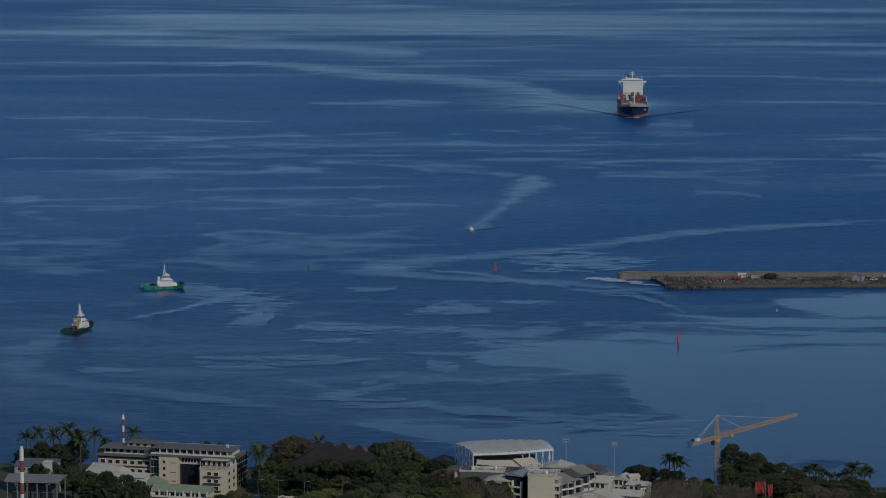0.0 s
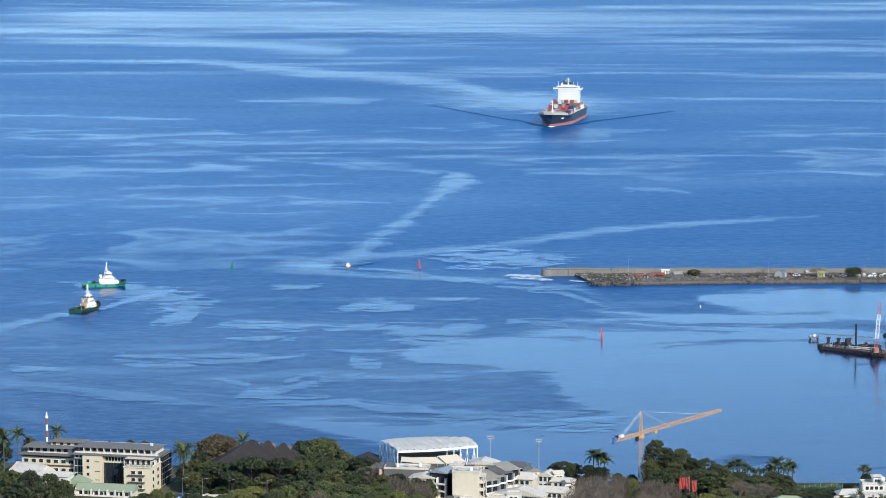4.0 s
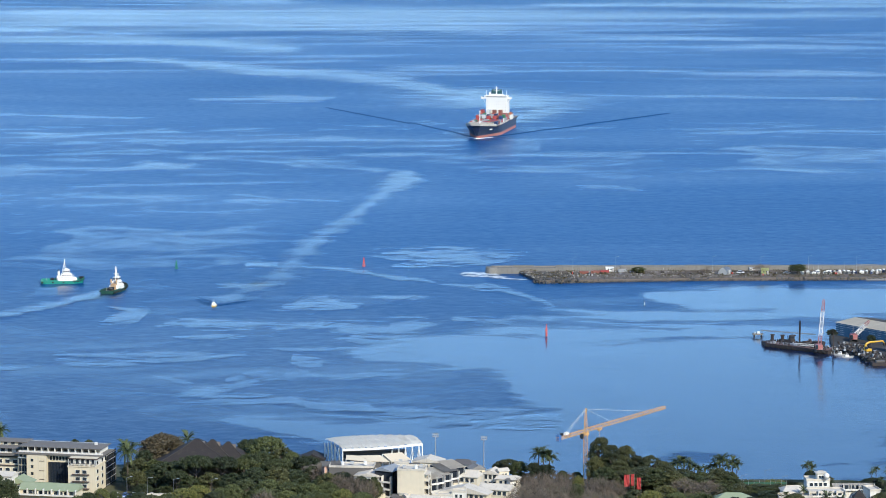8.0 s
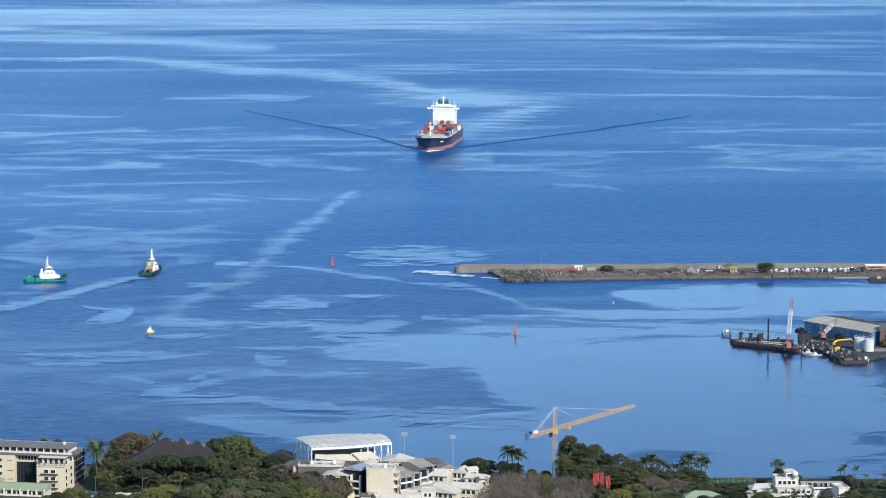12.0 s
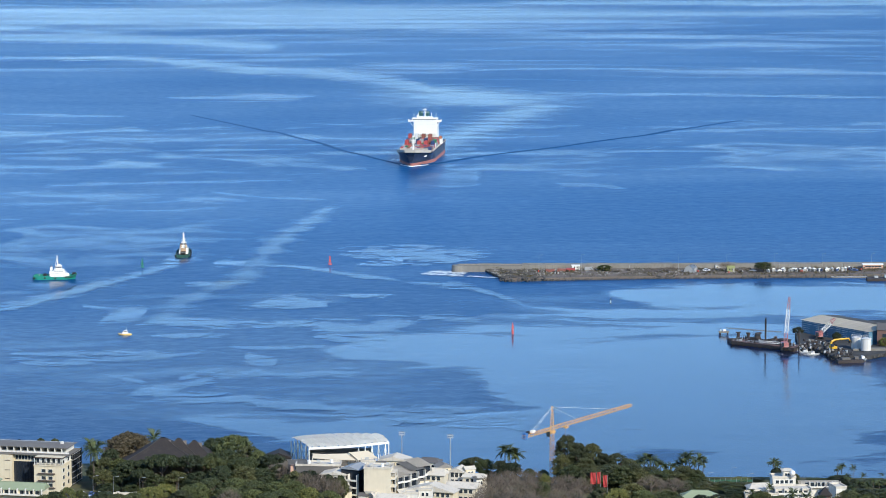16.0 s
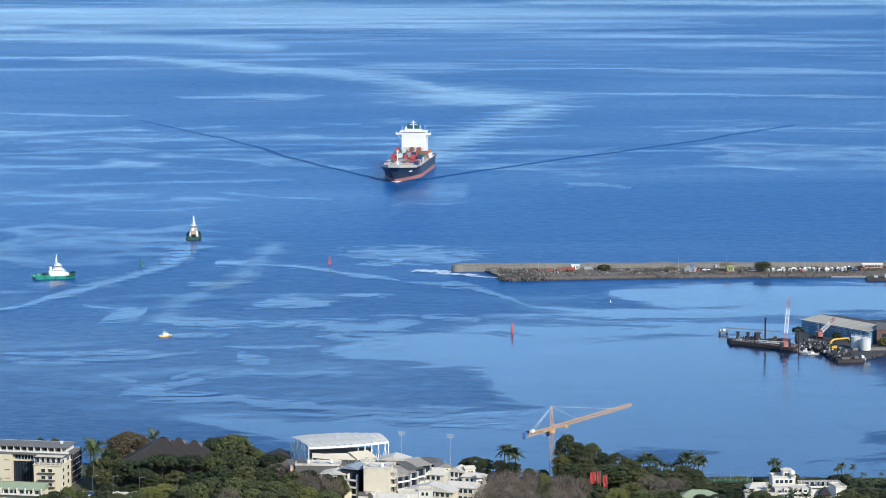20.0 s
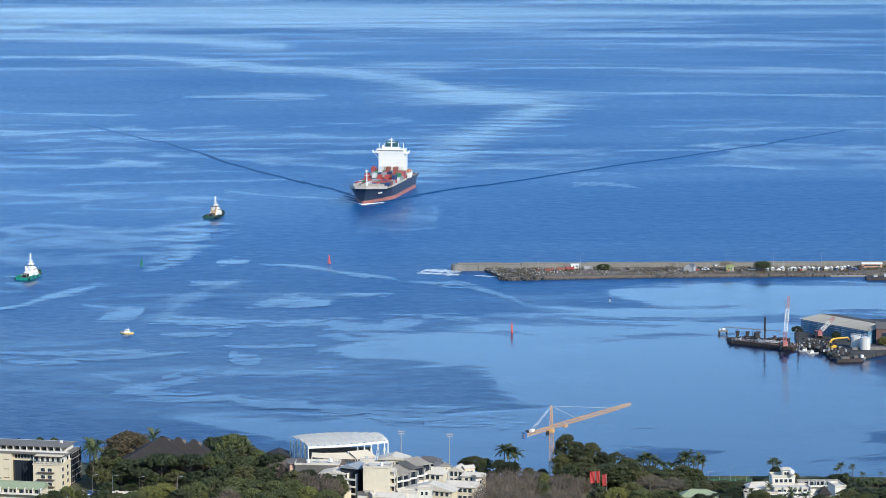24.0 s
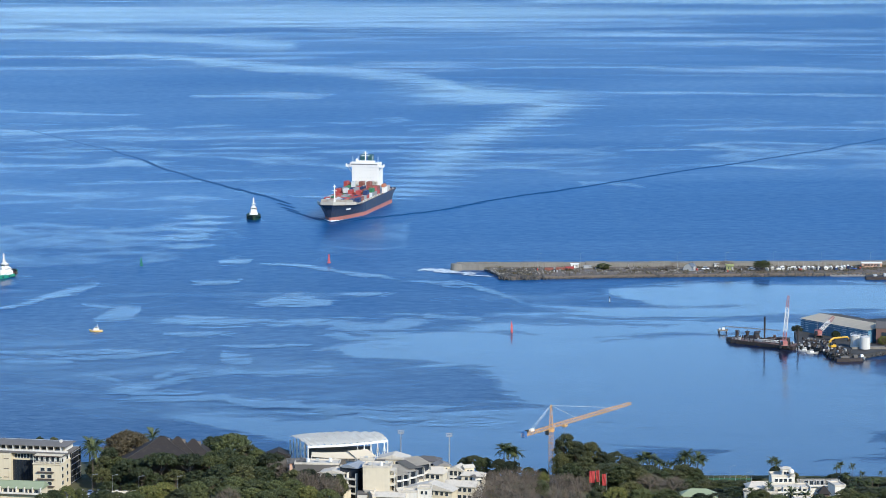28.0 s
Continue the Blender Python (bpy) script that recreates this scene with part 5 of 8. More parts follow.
for k in range(90):
    bm = B()
    x, y = rnd.uniform(-n / 2 + 1, n / 2 - 2), rnd.uniform(-4.0, 4.6)
    if k % 3 == 0:                               # bars, hoses and planks lying about
        a_ = rnd.uniform(-0.5, 0.5)
        q = Vector((math.cos(a_), math.sin(a_), rnd.uniform(-0.1, 0.25))) * rnd.uniform(0.8, 3.0)
        tube(bm, Vector((x, y, 2.1)) - q * 0.5, Vector((x, y, 2.3)) + q * 0.5, rnd.uniform(0.06, 0.16), sides=6)
    elif k % 3 == 1:                             # drums and bollards
        r = rnd.uniform(0.2, 0.5)
        tube(bm, (x, y, 1.8), (x, y, 1.8 + rnd.uniform(0.6, 1.6)), r, r * rnd.uniform(0.6, 1.0), sides=9)
    else:
        box(bm, (x, y, 1.8), (rnd.uniform(0.4, 1.8), rnd.uniform(0.4, 1.2), rnd.uniform(0.3, 1.3)), rz=rnd.uniform(-30, 30), bevel=0.08)
    part(("bar", "drum", "deck_box")[k % 3], bm, rnd.choice((RUST, RUST, DARK_ROOF, RUST, BLACK, RUST, GREY, BLACK, STEEL)), bar)
bm = B()
lattice(bm, (-1.5, -2.2, 2.6), (11, -1.4, 2.9), 0.8, 10, 0.06)
part("spare_boom", bm, WHITE, bar, "pale lattice boom lying on deck")
bm = B()
tube(bm, (-9, -1, 2.1), (-1, -0.6, 2.4), 0.3, sides=8)
part("pipe", bm, STEEL, bar, "pale pipe lying on deck")
bm = B()
box(bm, (9, 2.2, 1.8), (5.5, 3.2, 2.3), bevel=0.1)
box(bm, (9, 2.2, 4.1), (5.9, 3.6, 0.2))
part("deckhouse", bm, RUST, bar)
bm = B()
for x in (-n / 2 + 3, -n / 2 + 9, -2.0):
    for z in (2.2, 2.8):
        tube(bm, (x, -4.3, z), (x + 5.0, -4.3, z), 0.04, sides=4)
    for j in range(4):
        tube(bm, (x + j * 1.66, -4.3, 1.7), (x + j * 1.66, -4.3, 2.8), 0.04, sides=4)
part("deck_rail", bm, STEEL, bar)


def moored_boat(m, hull_mat, house_mat, label, size):
    """A small craft with a cabin, mast and rail; its stem points along -y."""
    t = thing("moored_boat", m, label, "boat", "craft moored at the yard")
    hull, deck = hull_mesh(size, size * 0.33, size * 0.11, size * 0.06, size * 0.06, fine=0.4, stern=0.9, draft=0.5, slots=(0, 0), boot=0.3)
    part("hull", hull, hull_mat, t)
    part("deck", deck, GREY, t)
    bm = B()
    box(bm, (0, size * 0.55, size * 0.05), (size * 0.2, size * 0.34, size * 0.16), taper=0.9, bevel=0.08)
    part("deckhouse", bm, house_mat, t)
    bm = B()
    box(bm, (0, size * 0.5, size * 0.21), (size * 0.16, size * 0.16, size * 0.12), taper=0.85, bevel=0.06)
    part("wheelhouse", bm, house_mat, t)
    for side in (-1, 1):
        bm = B()
        box(bm, (side * size * 0.078, size * 0.5, size * 0.26), (0.06, size * 0.12, size * 0.045))
        part("window", bm, GLASS, t)
    bm = B()
    tube(bm, (0, size * 0.62, size * 0.2), (0, size * 0.64, size * 0.5), 0.07, 0.04, sides=6)
    tube(bm, (-size * 0.06, size * 0.63, size * 0.42), (size * 0.06, size * 0.63, size * 0.42), 0.04, sides=5)
    part("mast", bm, house_mat, t)
    return t


moored_boat(pose(157.5, 1449.5, 0, 0, 0, 95), BLACK, RUST, "dark work vessel moored behind the barge", 16)
moored_boat(pose(163.5, 1451.0, 0, 0, 0, 88), RUST, DECK, "rust-red work vessel moored behind the barge", 10)
for x, y, rz, L in ((170.8, 1428.5, 80, 6.5), (175.2, 1417.0, 95, 5.5), (172.6, 1421.6, 70, 6.0), (168.6, 1433.5, 100, 5.5)):
    moored_boat(pose(x, y, 0, 0, 0, rz), GREY, WHITE, "small white workboat moored beside the barge", L)
spud = thing("spud_pile", pose(152.6, 1441.2, 0), "tall dark steel pile standing at the barge", "pile")
bm = B()
tube(bm, (0, 0, -1), (0, 0, 13.2), 0.42, sides=10)
part("shaft", bm, RUST, spud)
bm = B()
tube(bm, (0, 0, 13.2), (0, 0, 13.5), 0.55, sides=10)
part("cap", bm, RUST, spud)
for px, py, h in ((167, 1428.1, 9.5), (158.3, 1426.4, 5.0)):
    p = thing("mooring_pile", pose(px, py, 0), "slim dark steel mooring pile beside the barge", "pile")
    bm = B()
    tube(bm, (0, 0, -1), (0, 0, h), 0.3, sides=8)
    part("shaft", bm, RUST, p)
    bm = B()
    tube(bm, (0, 0, h), (0, 0, h + 0.2), 0.38, sides=8)
    part("cap", bm, RUST, p)


def lattice_crane(m, foot, head, label, w=1.5, gantry=True):
    t = thing("lattice_crane", m, label, "crane", "lattice boom cranes")
    bm = B()
    for x in (-1.6, 1.6):
        box(bm, (x, 0, 0), (0.9, 5.2, 1.0), bevel=0.15)
    part("crawler", bm, BLACK, t)
    bm = B()
    box(bm, (0, 0.8, 1.0), (3.2, 5.0, 2.2), bevel=0.15)
    box(bm, (0, 3.0, 1.0), (3.2, 1.4, 1.8), bevel=0.1)
    part("machine_house", bm, LATTICE_RED, t)
    bm = B()
    box(bm, (-1.2, -1.6, 1.4), (1.2, 1.6, 1.9), bevel=0.1)
    part("cab", bm, GLASS, t)
    f, h = Vector(foot), Vector(head)
    cut = [f.lerp(h, k / 4) for k in range(5)]
    for k in range(4):
        bm = B()
        lattice(bm, cut[k], cut[k + 1], w * (1 if k < 3 else 0.9), 5, 0.075, up=(0, 1, 0), w2=w if k < 3 else w * 0.5)
        part("boom_section", bm, WHITE if k in (1, 2) else LATTICE_RED, t, "pale boom section" if k in (1, 2) else "red boom section")
    if gantry:
        bm = B()
        tube(bm, (0, 3.2, 3.2), (0, 2.2, 7.0), 0.14)
        tube(bm, (0, 2.2, 7.0), h, 0.05, sides=5)
        tube(bm, h, (h.x, h.y, h.z * 0.35), 0.04, sides=5)
        box(bm, (h.x, h.y, h.z * 0.33), (0.4, 0.4, 0.8))
        part("rigging", bm, STEEL, t)
    return t


lattice_crane(pose(159.8, 1423.3, 1.8), (0, -1.2, 1.8), (2.3, 4.0, 24.0), "red and white lattice crane standing on the barge")
lattice_crane(pose(179.6, 1452.9, TZ), (-1, -1.2, 1.6), (7.5, 2.0, 9.5), "faded red lattice crane with a short boom in the yard", 1.7)

# walkway on piles towards the barge
walkw = thing("pipe_walkway", pose(0, 0, 0), "thin walkway on stout dark piles over the water", "walkway")
wa, wb = Vector((*(137.7, 1476.7), 3.2)), Vector((*(162.5, 1464.7), 3.2))
bm = B()
tube(bm, wa, wb, 0.22, sides=6)
tube(bm, wa + Vector((0, 1, 0)), wb + Vector((0, 1, 0)), 0.22, sides=6)
part("pipe", bm, STEEL, walkw)
bm = B()
for k in range(20):
    c = wa.lerp(wb, k / 19)
    box(bm, (c.x, c.y + 0.5, c.z + 0.1), (0.9, 1.4, 0.08))
part("grating", bm, RUST, walkw)
for px, py in ((141.9, 1464.7), (146.6, 1463), (151.8, 1463)):
    bm = B()
    tube(bm, (px, py, -1), (px, py, 2.9), 0.75, sides=10)
    part("pile", bm, RUST, walkw)
    bm = B()
    box(bm, (px, py, 2.9), (2.2, 1.8, 0.4))
    part("pile_cap", bm, RUST, walkw)
dol = thing("mooring_dolphin", pose(136, 1476.7, 0), "small mooring platform on piles with pale gear", "dolphin")
for x in (-1.8, 1.8):
    for y in (-1, 1):
        bm = B()
        tube(bm, (x, y, -1), (x, y, 1.3), 0.3, sides=8)
        part("pile", bm, RUST, dol)
bm = B()
box(bm, (0, 0, 1.2), (5.0, 3.2, 0.6))
part("platform", bm, CONCRETE, dol)
bm = B()
box(bm, (0.4, 0, 1.8), (1.4, 1.2, 1.0), bevel=0.1)
tube(bm, (-1.4, 0, 1.8), (-1.4, 0, 2.6), 0.3)
part("bollard", bm, WHITE, dol)


def excavator(m):
    t = thing("excavator", m, "yellow excavator with its arm stretched along the quay", "excavator")
    bm = B()
    for y in (-1.1, 1.1):
        box(bm, (0, y, 0), (3.8, 0.6, 0.9), bevel=0.2)
    part("track", bm, BLACK, t)
    bm = B()
    box(bm, (0.3, 0, 0.9), (3.0, 2.5, 1.2), bevel=0.15)
    part("body", bm, YELLOW_PAINT, t)
    bm = B()
    box(bm, (-0.8, -0.7, 2.0), (1.3, 1.0, 1.3), bevel=0.1)
    part("cab", bm, GLASS, t)
    for a, b, r in (((-1.2, 0.4, 1.2), (-0.6, 0.4, 4.2), 0.6), ((-0.6, 0.4, 4.2), (1.4, 0.4, 5.0), 0.5), ((1.4, 0.4, 5.0), (9.2, 0.4, 5.0), 0.42), ((9.2, 0.4, 5.0), (10.0, 0.4, 3.8), 0.26)):
        bm = B()
        tube(bm, a, b, r, sides=6)
        part("arm", bm, YELLOW_PAINT, t)
    bm = B()
    box(bm, (10.0, 0.4, 2.8), (1.2, 1.2, 1.1), taper=0.8)
    part("bucket", bm, RUST, t)
    return t


m = excavator(Matrix.Translation((181.7, 1418.2, TZ)) @ Matrix.Rotation(radians(28), 4, "Z"))

# a rusty lighter at the quay's corner and a white workboat
lig = thing("lighter", pose(186.8, 1396.3, 0, 0, 0, 8), "brown rusty lighter moored at the quay corner", "barge")
bm = B()
box(bm, (0, 0, -0.8), (12.5, 5, 2.2), taper=0.98)
part("hull", bm, RUST, lig)
bm = B()
box(bm, (-2, 0, 1.4), (4, 2.6, 0.9), bevel=0.1)
box(bm, (3.2, 0.4, 1.4), (2, 2, 1.3), bevel=0.1)
part("cargo", bm, DARK_ROOF, lig)
wb_ = thing("workboat", pose(194.5, 1399.4, 0, 0, 0, 15), "small white workboat moored beside the quay", "boat")
bm, deck = hull_mesh(6.0, 2.2, 1.0, 0.5, 0.5, fine=0.45, stern=0.9, draft=0.5, slots=(0, 0), boot=0.3)
part("hull", bm, WHITE, wb_)
part("deck", deck, GREY, wb_)
bm = B()
box(bm, (0, 3.4, 0.5), (1.4, 2.0, 1.5), taper=0.85, bevel=0.1)
part("cabin", bm, WHITE, wb_)

# yard clutter: moored craft, stacks and machines between barge and quay
rnd = random.Random(77)
clutter = [(169.1, 1428),(172, 1434.5),(173, 1424.7),(175.6, 1431.3),(176.3, 1421.5),(180.1, 1437.9),(180.5, 1428),(183.2, 1434.5),(184.5, 1428),(185.4, 1418.2),(186.7, 1411.8),(188.4, 1407),(172.4, 1444.5),(181.8, 1402.3),(183.8, 1397.5),(178.3, 1411.8),(176, 1441.2),(186.8, 1400.7)]
for k in range(26):
    a, b = clutter[rnd.randrange(18)], clutter[rnd.randrange(18)]
    clutter.append(((a[0] + b[0]) / 2 + rnd.uniform(-1, 1), (a[1] + b[1]) / 2 + rnd.uniform(-2, 2)))
for k, (x, y) in enumerate(clutter):
    t = thing(("stacked_crate", "tool_skid", "scrap_heap")[k % 3], pose(x, y, TZ, 0, 0, rnd.uniform(-40, 40)),
              ("dark crates stacked on the yard", "grey steel skid with pipes on the yard", "low heap of rusty scrap on the yard")[k % 3], ("crate", "skid", "scrap heap")[k % 3], "yard clutter")
    for j in range(6):
        bm = B()
        if k % 3 == 2:
            tube(bm, (rnd.uniform(-1, 1), rnd.uniform(-1, 1), 0.2), (rnd.uniform(-1, 1), rnd.uniform(-1, 1), rnd.uniform(0.5, 1.4)), rnd.uniform(0.2, 0.5), 0.3, sides=6)
        else:
            box(bm, (rnd.uniform(-1.6, 1.6), rnd.uniform(-1.6, 1.6), 0), (rnd.uniform(0.4, 1.5), rnd.uniform(0.4, 1.0), rnd.uniform(0.4, 1.4)), rz=rnd.uniform(0, 40), bevel=0.06)
        part(("crate", "skid_box", "scrap")[k % 3], bm, rnd.choice((GREY, RUST, STEEL, RUST, DARK_ROOF, BLACK) if k % 3 < 2 else (RUST, DARK_ROOF, BLACK)), t)


# ---- land ----
GRASS = surface("dry_grass_ground", (0.07, 0.075, 0.03), 0.4, 0.2, 0.95, bump=0.3, stain=(0.13, 0.10, 0.06))
GZ = 3.0


def land_height(x, y):
    """Shore flat, then a hillside that rises to the lookout."""
    s = min(1.0, max(0.0, (x + 25) / 40))
    shore = 1150 - 27 * s * s * (3 - 2 * s) + 1.5 * math.sin(x * 0.021) + math.sin(x * 0.057 + 1)
    if y > shore:
        return max(-3.0, GZ - (y - shore) * 0.9)
    if y > 900:
        return GZ
    return GZ + 228 * (1 - max(0.0, y) / 900) ** 1.55 if y > 0 else 231 + (-y) * 0.12


xs = [-3000, -1500, -800, -500] + list(range(-400, 401, 20)) + [500, 800, 1500, 3000]
ys = [-1500, -600, -200, -60] + list(range(0, 1090, 40)) + [1100, 1112, 1118] + [1122, 1124, 1126, 1128, 1131, 1134, 1140, 1146, 1149, 1152, 1155, 1160, 1172]
verts = [(x, y, land_height(x, y)) for y in ys for x in xs]
nx = len(xs)
me = bpy.data.meshes.new("ground")
me.from_pydata(verts, [], [(j * nx + i, j * nx + i + 1, (j + 1) * nx + i + 1, (j + 1) * nx + i) for j in range(len(ys) - 1) for i in range(nx - 1)])
me.materials.append(GRASS)
tagged(new("ground", me), "grassy waterfront land rising to a hillside", "ground", kind="structure")


# ---- plants ----
def leaf_material(name, a, b, c):
    m = Nodes(name)
    rnd = m.add("NewGeometry").outputs["Random Per Island"]
    each = m.add("ObjectInfo").outputs["Random"]
    col = m.ramp(rnd, (0.0, a), (0.6, b), (1.0, c))
    col = m.mix(1.0, col, m.ramp(each, (0.0, (0.5, 0.55, 0.58)), (0.5, (0.95, 0.97, 0.9)), (1.0, (1.6, 1.4, 0.95))), "MULTIPLY")
    return m.set(Base_Color=col, Roughness=0.6, Specular_IOR_Level=0.4)


LEAF = leaf_material("broad_leaves", (0.018, 0.028, 0.013), (0.040, 0.054, 0.020), (0.080, 0.092, 0.034))
LEAF_OLIVE = leaf_material("olive_leaves", (0.028, 0.035, 0.016), (0.058, 0.066, 0.027), (0.11, 0.115, 0.05))
LEAF_PALE = leaf_material("pale_leaves", (0.040, 0.055, 0.020), (0.095, 0.11, 0.036), (0.17, 0.175, 0.065))
LEAF_BROWN = leaf_material("dry_brown_leaves", (0.050, 0.045, 0.028), (0.080, 0.066, 0.042), (0.12, 0.095, 0.065))
LEAF_PALM = leaf_material("palm_leaves", (0.026, 0.04, 0.015), (0.055, 0.076, 0.024), (0.12, 0.13, 0.05))
BARK = surface("bark", (0.13, 0.10, 0.075), 0.35, 1.5, 0.95, bump=0.4)
TWIG = surface("pale_twigs", (0.17, 0.135, 0.105), 0.3, 1.5, 0.95)


def crown_mesh(seed, shape, clumps, leaves, size, mat, puff=1.0):
    """Leaves in uneven clumps; shape: half width, half height, height of the middle, and how hollow the underside is."""
    rnd = random.Random(seed)
    w, h, zc, hollow = shape
    verts, faces = [], []
    for _ in range(clumps):
        a, s = rnd.uniform(0, math.tau), rnd.uniform(-hollow, 1)
        r = math.sqrt(max(0.0, 1 - s * s)) * rnd.uniform(0.6, 1.0)
        cr = rnd.uniform(0.08, 0.22) * min(w, h * 1.8) * puff
        c = Vector((w * r * math.cos(a), w * r * math.sin(a), zc + (h - cr * 0.6) * s))
        flat = rnd.uniform(0.4, 0.8)
        for _ in range(leaves):
            d = Vector((rnd.gauss(0, 1), rnd.gauss(0, 1), rnd.gauss(0.15, 1))).normalized()
            n = (d + Vector((rnd.gauss(0, 1.0), rnd.gauss(0, 1.0), rnd.gauss(0.3, 1.0)))).normalized()
            t = n.orthogonal().normalized()
            b = n.cross(t)
            q = size * rnd.uniform(0.6, 1.5)
            k = cr * 1.45 * rnd.random() ** 0.45
            p = c + Vector((d.x * k, d.y * k, d.z * k * flat))
            i = len(verts)
            verts += [p + t * q, p + b * q * 0.8 - t * q * 0.3, p - b * q * 0.8 - t * q * 0.5]
            faces.append((i, i + 1, i + 2))
    me = bpy.data.meshes.new("crown")
    me.from_pydata([tuple(v) for v in verts], [], faces)
    me.materials.append(mat)
    return me


def trunk_mesh(seed, height, r, limbs, spread, mat=BARK):
    rnd = random.Random(seed)
    bm = B()
    top = Vector((rnd.uniform(-0.3, 0.3), rnd.uniform(-0.3, 0.3), height * 0.5))
    tube(bm, (0, 0, -0.4), top, r, r * 0.7, sides=8)
    for k in range(limbs):
        a = k * math.tau / limbs + rnd.uniform(-0.4, 0.4)
        e = top + Vector((math.cos(a) * spread * rnd.uniform(0.5, 1), math.sin(a) * spread * rnd.uniform(0.5, 1), height * rnd.uniform(0.2, 0.42)))
        m = top.lerp(e, 0.5) + Vector((0, 0, rnd.uniform(-0.3, 0.5)))
        tube(bm, top, m, r * 0.5, r * 0.35, sides=6)
        tube(bm, m, e, r * 0.35, r * 0.12, sides=6)
        for _ in range(3):
            f = m.lerp(e, rnd.random()) + Vector((rnd.uniform(-1, 1), rnd.uniform(-1, 1), rnd.uniform(0.2, 1))) * spread * 0.3
            tube(bm, m.lerp(e, 0.4), f, r * 0.16, r * 0.05, sides=5)
    return mesh_of(bm, "trunk", mat)


def tree_kind(seed, height, shape, clumps, leaves, size, mat, label, category="tree", r=0.35, limbs=6):
    """A first tree of a kind: unit trees 10 m high, scaled where they are planted."""
    t = thing("tree" if category == "tree" else "bush", pose(0, -40, 0), label, category)
    part("trunk", trunk_mesh(seed, height, r, limbs, shape[0] * 0.7), None, t)
    part("crown", crown_mesh(seed, shape, clumps, leaves, size, mat, 1.35 if shape[0] < 3 else 1.0), None, t)
    return t


def bare_kind(seed):
    """A leafless tree: trunk, boughs and a haze of fine twigs."""
    rnd = random.Random(seed)
    t = thing("bare_tree", pose(0, -40, 0), "leafless grey-brown tree with a haze of twigs", "tree")
    part("trunk", trunk_mesh(seed, 9, 0.3, 7, 3.4, TWIG), None, t)
    verts, faces = [], []
    for _ in range(900):
        a, s = rnd.uniform(0, math.tau), rnd.uniform(-0.35, 1)
        rr = math.sqrt(1 - s * s) * rnd.random() ** 0.4
        p = Vector((4.8 * rr * math.cos(a), 4.8 * rr * math.sin(a), 5.6 + 4.0 * s * rnd.random() ** 0.3))
        d = (Vector((p.x, p.y, 3.0)) + Vector((rnd.gauss(0, 2), rnd.gauss(0, 2), rnd.gauss(2, 2)))).normalized() * rnd.uniform(0.7, 1.9)
        side = d.cross(Vector((rnd.gauss(0, 1), rnd.gauss(0, 1), rnd.gauss(0, 1)))).normalized() * 0.045
        i = len(verts)
        verts += [tuple(p - side), tuple(p + side), tuple(p + d)]
        faces.append((i, i + 1, i + 2))
    me = bpy.data.meshes.new("twig_haze")
    me.from_pydata(verts, [], faces)
    me.materials.append(TWIG)
    part("twig_haze", me, None, t)
    part("crown", crown_mesh(seed + 1, (4.2, 3.2, 5.8, 0.4), 16, 26, 0.17, LEAF_BROWN), None, t)
    return t


def frond_mesh(seed, length=4.3):
    """One feathered palm leaf, arching down."""
    rnd = random.Random(seed)
    verts, faces = [], []
    n = 20
    spine = []
    for k in range(n + 1):
        s = k / n
        spine.append(Vector((length * (s - 0.18 * s * s), 0, length * (0.5 * s - 0.52 * s * s))))
    for k in range(n):
        p, q = spine[k], spine[k + 1]
        i = len(verts)
        verts += [p + Vector((0, -0.04, 0)), p + Vector((0, 0.04, 0)), q + Vector((0, 0.03, 0)), q + Vector((0, -0.03, 0))]
        faces.append((i, i + 1, i + 2, i + 3))
        w = 0.66 * math.sin(math.pi * min(1, (k + 1.5) / (n + 1))) ** 0.6
        for side in (-1, 1):
            tip = p.lerp(q, 0.5) + Vector((0.45 * w, side * w, -0.35 * w + rnd.uniform(-0.1, 0.1)))
            i = len(verts)
            verts += [p, q, tip + Vector((0.05, 0, 0)), tip]
            faces.append((i, i + 1, i + 2, i + 3))
    me = bpy.data.meshes.new("frond")
    me.from_pydata([tuple(v) for v in verts], [], faces)
    me.materials.append(LEAF_PALM)
    return me


def palm_kind(seed):
    rnd = random.Random(seed)
    t = thing("palm", pose(0, -40, 0), "tall coconut palm with a ragged feathered crown", "palm")
    bm = B()
    lean = Vector((rnd.uniform(-0.8, 0.8), rnd.uniform(-0.6, 0.6), 0))
    pts = [Vector((0, 0, -0.3)), Vector((0, 0, 3)) + lean * 0.25, Vector((0, 0, 6)) + lean * 0.6, Vector((0, 0, 8.6)) + lean]
    for k in range(3):
        tube(bm, pts[k], pts[k + 1], 0.24 - k * 0.04, 0.20 - k * 0.04, sides=8)
    part("trunk", bm, BARK, t)
    meshes = [frond_mesh(seed * 7 + k) for k in range(3)]
    n = 24
    for k in range(n):
        f = part("frond", meshes[k % 3], None, t)
        f.location = pts[3]
        f.rotation_euler = (rnd.uniform(-0.25, 0.25), rnd.uniform(-0.95, 0.75), k * 2.4 + rnd.uniform(-0.2, 0.2))
        s = rnd.uniform(0.8, 1.1)
        f.scale = (s, s, s)
    return t


BROAD = [tree_kind(s, 9, (4.2, 3.8, 6.0, 0.6), 110, 105, 0.22, LEAF if s % 2 else LEAF_OLIVE, "dense dark-green broadleaf tree by the waterfront") for s in (1, 2, 3, 4)]
TALL = [tree_kind(s, 10, (2.7, 4.8, 5.4, 0.9), 150, 110, 0.14, LEAF_OLIVE, "tall dark tree with loose tiered foliage", r=0.28) for s in (11, 12, 13)]
